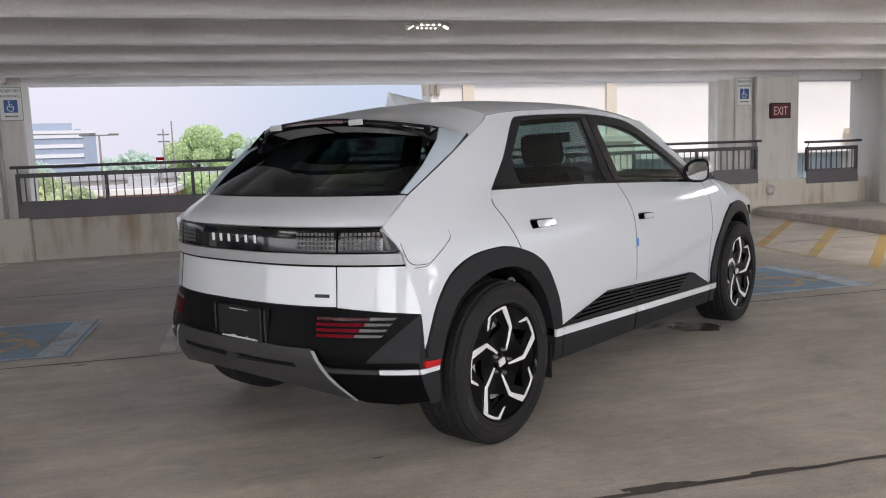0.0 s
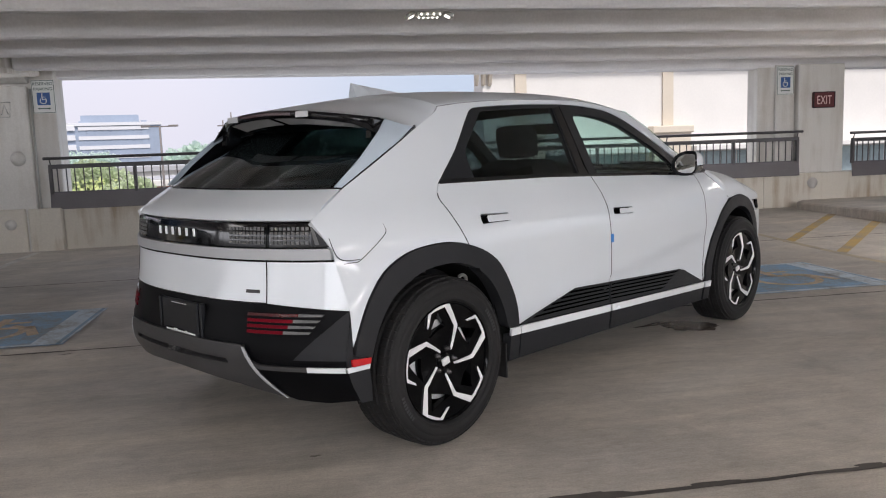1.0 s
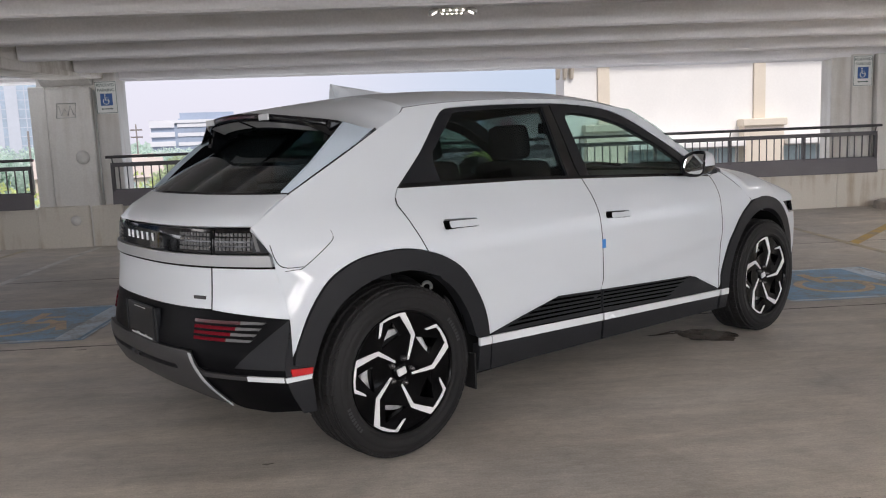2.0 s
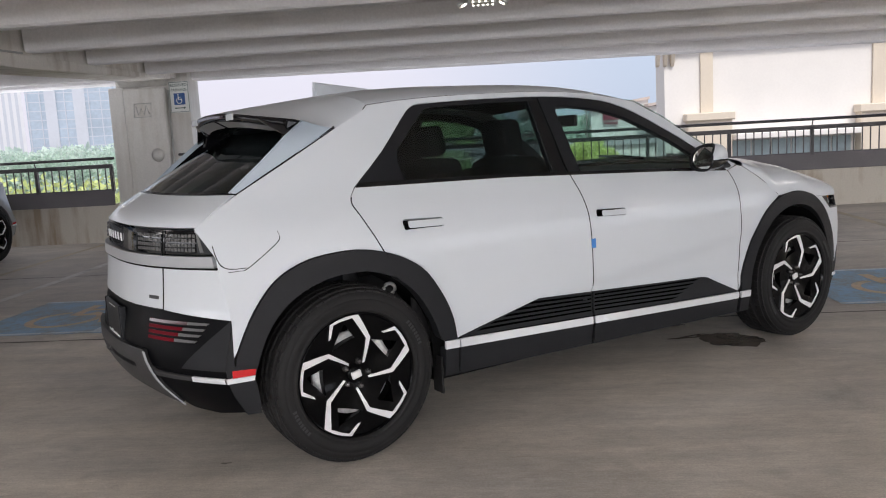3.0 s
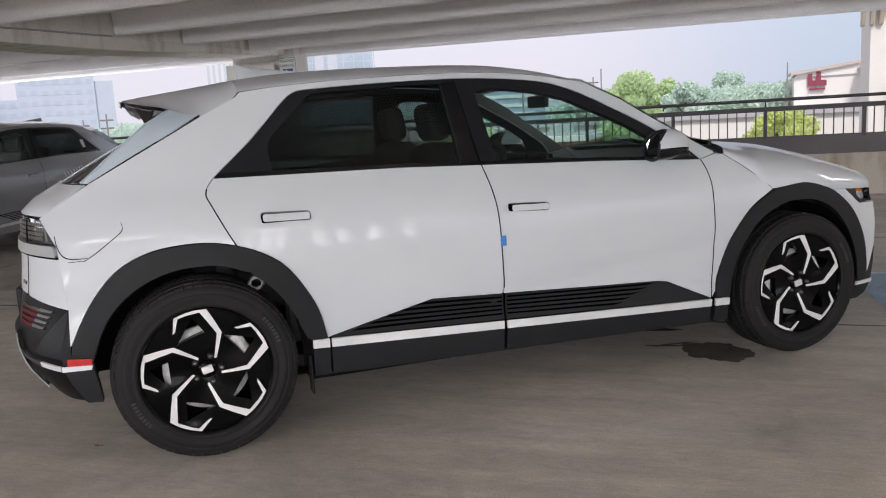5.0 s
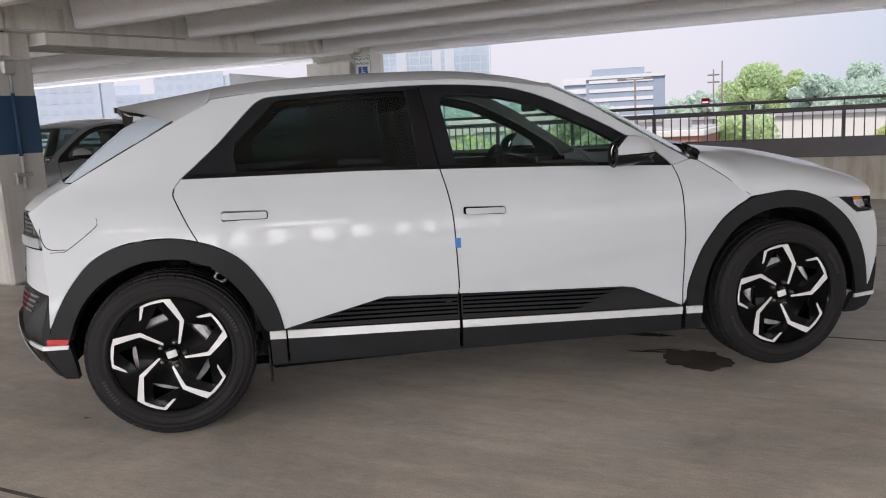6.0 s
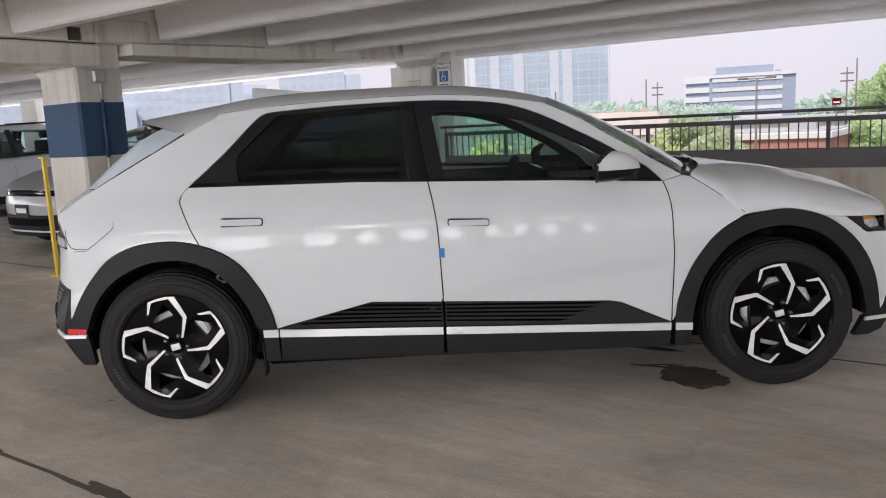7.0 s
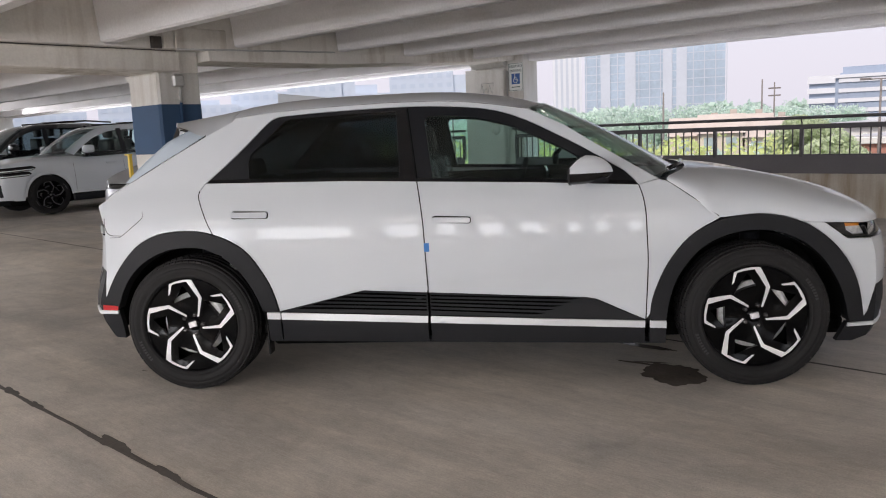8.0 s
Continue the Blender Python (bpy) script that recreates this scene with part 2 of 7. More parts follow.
GLOSS_BLACK = plain("gloss_black", (0.005, 0.005, 0.006), 0.1, 0.0, 0.2, 0.35)
SATIN_BLACK = plain("satin_black_trim", (0.0095, 0.0105, 0.0130), 0.38, 0.0, 0.0, 0.3)
SILVER = plain("satin_silver", (0.76, 0.78, 0.80), 0.36, 0.2)
BRIGHT = plain("machined_aluminium", (0.84, 0.83, 0.84), 0.34, 0.25)
PALE_FIN = plain("pale_silver_trim", (0.42, 0.49, 0.555), 0.5)
BAR_RED = plain("dark_red_bar", (0.12, 0.003, 0.009), 0.45, 0.0, 0.0, 0.05)
BAR_GREY = plain("clear_lamp_bar", (0.13, 0.13, 0.13), 0.4, 0.0, 0.0, 0.2)
LINING = surface("grey_pillar_lining", (0.20, 0.20, 0.195), 0.75, 0.0, 0.08, 6.0, 200.0)
RUBBER = surface("tyre_rubber", (0.0130, 0.0124, 0.0126), 0.7, 0.0, 0.3, 9.0, 160.0, 0.15, spec=0.26)
GROOVE = plain("groove_shadow", (0.002, 0.002, 0.002), 0.9, 0.0, 0.0, 0.0)
WHEEL_BLACK = plain("black_wheel_enamel", (0.0018, 0.0018, 0.0022), 0.12, 0.0, 0.0, 0.14)
DARK = plain("dark_underbody", (0.004, 0.004, 0.004), 0.85, 0.0, 0.0, 0.1)
CABIN = surface("cabin_fabric", (0.018, 0.018, 0.019), 0.7, 0.0, 0.15, 12.0, 300.0, 0.1)
FILM = plain("clear_seat_film", (0.55, 0.56, 0.57), 0.25)
STEEL = surface("brake_steel", (0.72, 0.72, 0.72), 0.5, 0.15, 0.3, 30.0, 200.0)
NUT = plain("dark_chrome_nut", (0.16, 0.155, 0.155), 0.22, 0.8)
TYRE_MARK = plain("raised_sidewall_rubber", (0.040, 0.040, 0.042), 0.6, 0.0, 0.0, 0.3)
RED_LENS = plain("red_reflector", (0.52, 0.01, 0.014), 0.15, 0.0, 1.0)
RED_DARK = plain("dark_red_lens", (0.05, 0.003, 0.004), 0.2, 0.0, 0.3)
AMBER = plain("amber_lens", (0.85, 0.3, 0.03), 0.2, 0.0, 0.8)
LAMP_GREY = plain("unlit_lamp_pixels", (0.12, 0.12, 0.12), 0.3, 0.2, 0.2)
LEDGE = plain("satin_grey_ledge", (0.36, 0.37, 0.38), 0.42, 0.15)
TAPE = plain("blue_masking_tape", (0.045, 0.21, 0.56), 0.6)
GLASS_REAR = glass("privacy_glass", (0.115, 0.152, 0.160))
GLASS_SIDE = glass("green_tint_glass", (0.68, 0.84, 0.80))
MIRROR = plain("mirror_glass", (0.85, 0.87, 0.86), 0.02, 1.0)

# ---- building tools ----


def mesh_of(name, verts, faces, material, smooth=False):
    me = bpy.data.meshes.new(name)
    me.from_pydata([tuple(v) for v in verts], [], faces)
    if smooth:
        me.polygons.foreach_set("use_smooth", [True] * len(me.polygons))
    me.materials.append(material)
    me.update()
    return me


def part(name, data, material, parent, label=""):
    """Links a bmesh or a mesh as one object under a thing or under a part."""
    if isinstance(data, bmesh.types.BMesh):
        me = bpy.data.meshes.new(name)
        data.to_mesh(me)
        data.free()
        me.materials.append(material)
        data = me
    ob = new(name, data)
    ob.parent = parent
    if label:
        ob["label"] = label
    return ob


def thing(name, m, label, category, group="", kind=""):
    ob = new(name)
    ob.matrix_world = m
    return tagged(ob, label, category, group, kind)


def box_bm(x0, x1, y0, y1, z0, z1, bevel=0.0, seg=1):
    bm = bmesh.new()
    bmesh.ops.create_cube(bm, size=1.0, matrix=Matrix.LocRotScale(((x0 + x1) / 2, (y0 + y1) / 2, (z0 + z1) / 2), None, (x1 - x0, y1 - y0, z1 - z0)))
    if bevel:
        bmesh.ops.bevel(bm, geom=bm.edges[:], offset=bevel, segments=seg, affect="EDGES", profile=0.6)
    return bm


def join_bm(*parts):
    out = bmesh.new()
    for b in parts:
        me = bpy.data.meshes.new("tmp")
        b.to_mesh(me)
        b.free()
        out.from_mesh(me)
        bpy.data.meshes.remove(me)
    return out


def solid(name, bm, material, label="", category="", kind="structure", m=None, group=""):
    me = bpy.data.meshes.new(name)
    bm.to_mesh(me)
    bm.free()
    me.materials.append(material)
    ob = new(name, me)
    if m is not None:
        ob.matrix_world = m
    return tagged(ob, label, category, group, kind)


def prism_bm(poly, axis, a, b, bevel=0.0):
    """A polygon of two coordinates, drawn out along an axis from a to b."""
    def put(p, w):
        return {"x": (w, p[0], p[1]), "y": (p[0], w, p[1]), "z": (p[0], p[1], w)}[axis]
    bm = bmesh.new()
    lo = [bm.verts.new(put(p, a)) for p in poly]
    hi = [bm.verts.new(put(p, b)) for p in poly]
    bm.faces.new(lo)
    bm.faces.new(hi[::-1])
    for i in range(len(poly)):
        j = (i + 1) % len(poly)
        bm.faces.new((lo[j], lo[i], hi[i], hi[j]))
    bmesh.ops.recalc_face_normals(bm, faces=bm.faces[:])
    if bevel:
        bmesh.ops.bevel(bm, geom=bm.edges[:], offset=bevel, segments=1, affect="EDGES")
    return bm


def tube_bm(pts, r, seg=8):
    """A round bar along a line of points."""
    bm = bmesh.new()
    rings = []
    for i, p in enumerate(pts):
        p = Vector(p)
        d = (Vector(pts[min(i + 1, len(pts) - 1)]) - Vector(pts[max(i - 1, 0)])).normalized()
        u = d.cross(Vector((0, 0, 1)) if abs(d.z) < 0.9 else Vector((1, 0, 0))).normalized()
        v = d.cross(u)
        rr = r[i] if isinstance(r, (list, tuple)) else r
        rings.append([bm.verts.new(p + (u * math.cos(a) + v * math.sin(a)) * rr) for a in (2 * math.pi * k / seg for k in range(seg))])
    for a, b in zip(rings, rings[1:]):
        for k in range(seg):
            f = bm.faces.new((a[k], a[(k + 1) % seg], b[(k + 1) % seg], b[k]))
            f.smooth = True
    bm.faces.new(rings[0][::-1])
    bm.faces.new(rings[-1])
    bmesh.ops.recalc_face_normals(bm, faces=bm.faces[:])
    return bm


def lathe_bm(profile, seg=48, axis="y", closed=False):
    """A profile of (along, radius) turned about an axis."""
    bm = bmesh.new()
    rings = []
    for a, r in profile:
        ring = []
        for k in range(seg):
            t = 2 * math.pi * k / seg
            c, s = r * math.cos(t), r * math.sin(t)
            ring.append(bm.verts.new({"y": (c, a, s), "z": (c, s, a), "x": (a, c, s)}[axis]))
        rings.append(ring)
    pairs = list(zip(rings, rings[1:]))
    if closed:
        pairs.append((rings[-1], rings[0]))
    for a, b in pairs:
        for k in range(seg):
            f = bm.faces.new((a[k], a[(k + 1) % seg], b[(k + 1) % seg], b[k]))
            f.smooth = True
    if not closed:
        if profile[0][1] > 1e-4:
            bm.faces.new(rings[0][::-1])
        if profile[-1][1] > 1e-4:
            bm.faces.new(rings[-1])
    bmesh.ops.remove_doubles(bm, verts=bm.verts[:], dist=1e-5)
    bmesh.ops.recalc_face_normals(bm, faces=bm.faces[:])
    return bm


def grid_mesh(name, rows, material, smooth=True):
    """A sheet through rows of points."""
    n, k = len(rows), len(rows[0])
    return mesh_of(name, [p for r in rows for p in r], [(i * k + j, i * k + j + 1, (i + 1) * k + j + 1, (i + 1) * k + j) for i in range(n - 1) for j in range(k - 1)], material, smooth)


def curve(pts, n=6):
    """Catmull-Rom through the points, n steps a span."""
    out = []
    P = [np.array(p, float) for p in pts]
    P = [2 * P[0] - P[1]] + P + [2 * P[-1] - P[-2]]
    for i in range(1, len(P) - 2):
        for k in range(n):
            t = k / n
            out.append(0.5 * ((2 * P[i]) + (P[i + 1] - P[i - 1]) * t + (2 * P[i - 1] - 5 * P[i] + 4 * P[i + 1] - P[i + 2]) * t * t + (3 * P[i] - P[i - 1] - 3 * P[i + 1] + P[i + 2]) * t ** 3))
    out.append(P[-2])
    return [tuple(float(c) for c in p) for p in out]


def inside(px, py, poly):
    hit = False
    for (x1, y1), (x2, y2) in zip(poly, poly[1:] + poly[:1]):
        if (y1 > py) != (y2 > py) and px < (x2 - x1) * (py - y1) / (y2 - y1) + x1:
            hit = not hit
    return hit


def area2(poly):
    return sum(a[0] * b[1] - b[0] * a[1] for a, b in zip(poly, poly[1:] + poly[:1]))


def inset(poly, d):
    """The outline moved inwards by d (outwards where d is below 0)."""
    if area2(poly) < 0:
        poly = poly[::-1]
    out, n = [], len(poly)
    for i in range(n):
        a, b, c = poly[i - 1], poly[i], poly[(i + 1) % n]
        u, v = np.array(b) - a, np.array(c) - b
        u, v = u / (np.linalg.norm(u) + 1e-9), v / (np.linalg.norm(v) + 1e-9)
        n1, n2 = np.array((-u[1], u[0])), np.array((-v[1], v[0]))
        m = n1 + n2
        k = max(float(m @ m) / 2, 0.35)
        out.append(tuple(float(q) for q in np.array(b) + m * d / k))
    return out


def resample(poly, step):
    out = []
    for a, b in zip(poly, poly[1:] + poly[:1]):
        d = math.dist(a, b)
        if d < 1e-6:
            continue
        k = max(1, math.ceil(d / step))
        out += [(a[0] + (b[0] - a[0]) * i / k, a[1] + (b[1] - a[1]) * i / k) for i in range(k)]
    return out


def panel(name, outline, lift, material, parent, holes=(), step=0.04, depth=0.02, gap=0.002, label="", flip=False, custom=True):
    """A sheet-metal skin: an outline of (u, v) filled with a fine net and laid on the surface lift(u, v), with edges folded inwards."""
    from mathutils.geometry import delaunay_2d_cdt
    outer = resample(inset(list(outline), gap), step)
    inner = [resample(inset(list(h), -gap), step) for h in holes]
    loops = [outer] + inner
    us, vs = [p[0] for p in outer], [p[1] for p in outer]
    net = []
    edge = np.array([p for lp in loops for p in lp])
    nu, nv = int((max(us) - min(us)) / step) + 2, int((max(vs) - min(vs)) / step) + 2
    for i in range(nu):
        for j in range(nv):
            q = (min(us) + (i + 0.5 * (j % 2)) * step, min(vs) + j * step)
            if inside(*q, outer) and not any(inside(*q, h) for h in inner) and ((edge - q) ** 2).sum(1).min() > (0.45 * step) ** 2:
                net.append(q)
    pts, edges, k = [], [], 0
    for lp in loops:
        pts += lp
        edges += [(k + i, k + (i + 1) % len(lp)) for i in range(len(lp))]
        k += len(lp)
    pts += net
    v2, _, tris, _, _, _ = delaunay_2d_cdt([Vector(p) for p in pts], edges, [], 0, 1e-6)
    tris = [t for t in tris for c in [sum((v2[i] for i in t), Vector((0, 0))) / len(t)] if inside(c.x, c.y, outer) and not any(inside(c.x, c.y, h) for h in inner)]
    h = 0.004

    def normal(u, v):
        p = Vector(lift(u + h, v)) - Vector(lift(u - h, v))
        q = Vector(lift(u, v + h)) - Vector(lift(u, v - h))
        n = p.cross(q).normalized()
        return -n if flip else n

    verts = [Vector(lift(p.x, p.y)) for p in v2]
    norms = [normal(p.x, p.y) for p in v2]
    faces = []
    for t in tris:
        a, b, c = t
        g = (verts[b] - verts[a]).cross(verts[c] - verts[a])
        faces.append((a, b, c) if g.dot(norms[a]) > 0 else (a, c, b))
    if depth:
        for li, lp in enumerate(loops):
            ring = []
            for i, p in enumerate(lp):
                pos, nn = Vector(lift(*p)), normal(*p)
                tang = Vector(lift(*lp[(i + 1) % len(lp)])) - Vector(lift(*lp[i - 1]))
                out = tang.cross(nn).normalized()
                if (area2(lp) < 0) != flip:
                    out = -out
                if li:
                    out = -out
                ring.append((len(verts), nn))
                verts += [pos.copy(), pos - nn * 0.0025 + out * 0.0006, pos - nn * depth]
                norms += [(nn + out * 0.5).normalized(), out, out]
            for i in range(len(ring)):
                a, b = ring[i][0], ring[(i + 1) % len(ring)][0]
                for s in (0, 1):
                    quad = (a + s, a + s + 1, b + s + 1, b + s)
                    g = (verts[quad[1]] - verts[quad[0]]).cross(verts[quad[2]] - verts[quad[0]])
                    faces.append(quad if g.dot(norms[a + 1]) > 0 else quad[::-1])
    me = mesh_of(name, verts, faces, material, True)
    if custom:
        me.normals_split_custom_set_from_vertices([tuple(n) for n in norms])
    return part(name, me, material, parent, label)

# ---- the deck and its frame ----
WALL_Y = 11.78          # inner face of the parapet
FALL = 0.002            # the beams fall by this much a metre towards +x
JOINTS = (-6.46, -3.43, -0.40, 2.63, 5.65, 8.68)


def floor_z(x, y):
    """The deck is level under the cars' lane and rises a little to the parapet."""
    s = min(1, max(0, (y - 6.7) / 5.1))
    return s * s * (3 - 2 * s) * (0.06 + 0.005 * max(0, x + 3)) if x < 12 else s * s * (3 - 2 * s) * 0.135


def beam_z(x):
    return -FALL * (x + 3.08)


def build_floor():
    xs = [-34 + 0.75 * i for i in range(70)]
    ys = [-10.2 + 0.56 * i for i in range(41)]
    xs[-1], ys[-1] = 18.0, 12.1
    top = [[(x, y, floor_z(x, y)) for y in ys] for x in xs]
    nx, ny = len(xs), len(ys)
    verts = [p for r in top for p in r]
    faces = [(i * ny + j, (i + 1) * ny + j, (i + 1) * ny + j + 1, i * ny + j + 1) for i in range(nx - 1) for j in range(ny - 1)]
    k = len(verts)
    rim = [(i, 0) for i in range(nx)] + [(nx - 1, j) for j in range(1, ny)] + [(i, ny - 1) for i in range(nx - 2, -1, -1)] + [(0, j) for j in range(ny - 2, 0, -1)]
    verts += [(xs[i], ys[j], -0.35) for i, j in rim]
    n = len(rim)
    for a in range(n):
        b = (a + 1) % n
        faces.append((rim[a][0] * ny + rim[a][1], k + a, k + b, rim[b][0] * ny + rim[b][1]))
    faces.append(tuple(k + a for a in range(n - 1, -1, -1)))
    ob = new("floor", mesh_of("floor", verts, faces, DECK))
    tagged(ob, "grey-brown broomed concrete parking deck with stains and streaks", "floor", kind="structure")


def strip_on_floor(name, pts, width, material, lift, label, category="marking", n=24, kind="structure", rough=0.0, seed=1):
    """A thin painted or sealed band that follows the deck."""
    rnd = random.Random(seed)
    (x0, y0), (x1, y1) = pts
    d = Vector((x1 - x0, y1 - y0)).normalized()
    s = Vector((-d.y, d.x)) * width / 2
    rows = []
    for i in range(n + 1):
        t = i / n
        a = rough * (rnd.random() - 0.5)
        b = rough * (rnd.random() - 0.5)
        c = Vector((x0 + (x1 - x0) * t, y0 + (y1 - y0) * t))
        row = []
        for k, w in ((-1, a), (0, 0), (1, b)):
            q = c + s * k * (1 + w)
            row.append((q.x, q.y, floor_z(q.x, q.y) + lift + (0.0006 if k == 0 else 0)))
        rows.append(row)
    ob = new(name, grid_mesh(name, rows, material, False))
    return tagged(ob, label, category, kind=kind)


def build_joints():
    for i, y in enumerate(JOINTS):
        strip_on_floor("deck_joint", [(-30, y), (17.5, y)], 0.022 if y != 2.63 else 0.026, JOINT, 0.003, "dark sealant joint between the deck's concrete tees", "joint", 260, rough=1.1, seed=i)


def build_stains():
    """Old sealant patches along the nearest joint and small dark stains."""
    rnd = random.Random(21)
    for cx, cy, a, b, turn in ((1.42, 2.645, 0.13, 0.032, 0.05), (0.17, 2.64, 0.09, 0.022, 0.0), (0.55, 2.635, 0.07, 0.018, 0.0), (1.95, 2.635, 0.12, 0.02, 0.0), (2.6, 2.64, 0.08, 0.02, 0.0), (-1.2, 5.55, 0.035, 0.010, 0.2), (0.45, 3.3, 0.022, 0.008, 0.1)):
        pts = []
        for k in range(32):
            t = math.tau * k / 32
            r = 1 + 0.22 * math.sin(3 * t + cx) + 0.14 * math.sin(5 * t + cy) + 0.22 * rnd.random()
            u, v = a * r * math.cos(t), b * r * math.sin(t)
            pts.append((cx + u * math.cos(turn) - v * math.sin(turn), cy + u * math.sin(turn) + v * math.cos(turn), floor_z(cx, cy) + 0.0045))
        tagged(new("stain", mesh_of("stain", pts, [tuple(range(32))], JOINT if a > 0.05 else GRIME)), "dark irregular sealant patch on the concrete joint", "stain", kind="structure")


def build_marks():
    for x0, y0, x1, y1 in ((8.12, 10.55, 6.05, 8.48), (8.12, 9.62, 6.05, 7.55), (8.12, 8.70, 6.05, 6.63), (8.12, 7.77, 6.05, 5.85)):
        strip_on_floor("hatch_stripe", [(x0, y0), (x1, y1)], 0.12, YELLOW, 0.004, "worn yellow diagonal hatch stripe on the deck", "marking")
    strip_on_floor("stall_line", [(6.07, 5.8), (6.07, 11.3)], 0.10, PALE_MARK, 0.005, "faded yellow stall line on the deck", "marking")
    strip_on_floor("stall_line", [(-3.27, 5.9), (-3.27, 11.5)], 0.10, WHITE_MARK, 0.005, "worn white stall line on the deck", "marking")
    strip_on_floor("stall_line", [(-0.66, 5.72), (-0.66, 7.2)], 0.11, WHITE_MARK, 0.005, "worn white stall line on the deck", "marking")
    strip_on_floor("stall_line", [(-4.32, 6.2), (-4.32, 11.5)], 0.10, PALE_MARK, 0.005, "faded yellow stall line on the deck", "marking")
    for cx in (-1.99, 4.72):
        badge(cx, 6.54)


def badge(cx, cy):
    """A square of worn blue paint with the access symbol, drawn as a plain ring and bars."""
    ob = thing("accessible_stall_mark", pose(cx, cy, 0), "faded blue painted square with a worn pale wheelchair mark", "marking", "stall marks", "structure")
    rnd = random.Random(int(cx * 100))
    n = 14
    rows = [[(-0.67 + 1.34 * i / n + (rnd.random() - 0.5) * 0.02 * (i in (0, n)), -0.67 + 1.34 * j / n + (rnd.random() - 0.5) * 0.03 * (j in (0, n)), floor_z(cx, cy - 0.67 + 1.34 * j / n) + 0.004) for j in range(n + 1)] for i in range(n + 1)]
    part("blue_field", grid_mesh("blue_field", rows, BLUE_MARK, False), BLUE_MARK, ob)
    z = 0.007
    ring = []
    for r in (0.24, 0.31):
        ring.append([(r * math.cos(a) - 0.05, r * math.sin(a) - 0.14, z + floor_z(cx, cy)) for a in (math.pi * (0.6 + 1.75 * k / 30) for k in range(31))])
    part("ring", grid_mesh("ring", ring, TAN_MARK, False), TAN_MARK, ob)
    for x0, y0, x1, y1, w in ((-0.05, 0.42, -0.05, 0.0, 0.09), (-0.05, 0.02, 0.24, 0.02, 0.08), (0.22, 0.04, 0.36, -0.3, 0.08), (-0.04, 0.22, 0.18, 0.22, 0.07)):
        d = Vector((x1 - x0, y1 - y0)).normalized()
        s = Vector((-d.y, d.x)) * w / 2
        q = [(x0 + s.x, y0 + s.y), (x1 + s.x, y1 + s.y), (x1 - s.x, y1 - s.y), (x0 - s.x, y0 - s.y)]
        part("bar", mesh_of("bar", [(*p, z + 0.001 + floor_z(cx, cy)) for p in q], [(0, 1, 2, 3)], TAN_MARK), TAN_MARK, ob)
    for x0, x1, y0, y1 in ((0.44, 0.62, -0.66, 0.66), (-0.67, 0.44, 0.61, 0.66), (-0.67, 0.44, -0.66, -0.61), (0.65, 0.67, -0.66, 0.66)):
        q = [(x0, y0), (x1, y0), (x1, y1), (x0, y1)]
        part("border", mesh_of("border", [(*p, floor_z(cx, cy + p[1]) + 0.0062) for p in q], [(0, 1, 2, 3)], PALE_BLUE), PALE_BLUE, ob)


def build_puddle():
    rnd = random.Random(5)
    for cx, cy, a, b, turn in ((3.04, 5.03, 0.165, 0.175, 0.63), (2.80, 5.11, 0.13, 0.016, 0.15), (2.84, 5.16, 0.10, 0.012, 0.4), (2.66, 5.44, 0.18, 0.035, 0.08)):
        pts = []
        w1, w2 = rnd.random() * 6, rnd.random() * 6
        for k in range(96):
            t = 2 * math.pi * k / 96
            r = 1 + 0.10 * math.sin(2 * t + w1) + 0.07 * math.sin(5 * t + w2) + 0.045 * math.sin(9 * t + w1) + 0.03 * math.sin(17 * t) + 0.05 * rnd.random()
            u, v = a * r * math.cos(t), b * r * math.sin(t)
            pts.append((cx + u * math.cos(turn) - v * math.sin(turn), cy + u * math.sin(turn) + v * math.cos(turn), 0.003 + 0.0004 * a))
        ob = new("puddle", mesh_of("puddle", pts, [tuple(range(96))], WET))
        tagged(ob, "small dark water puddle dripped onto the concrete", "puddle", kind="structure")


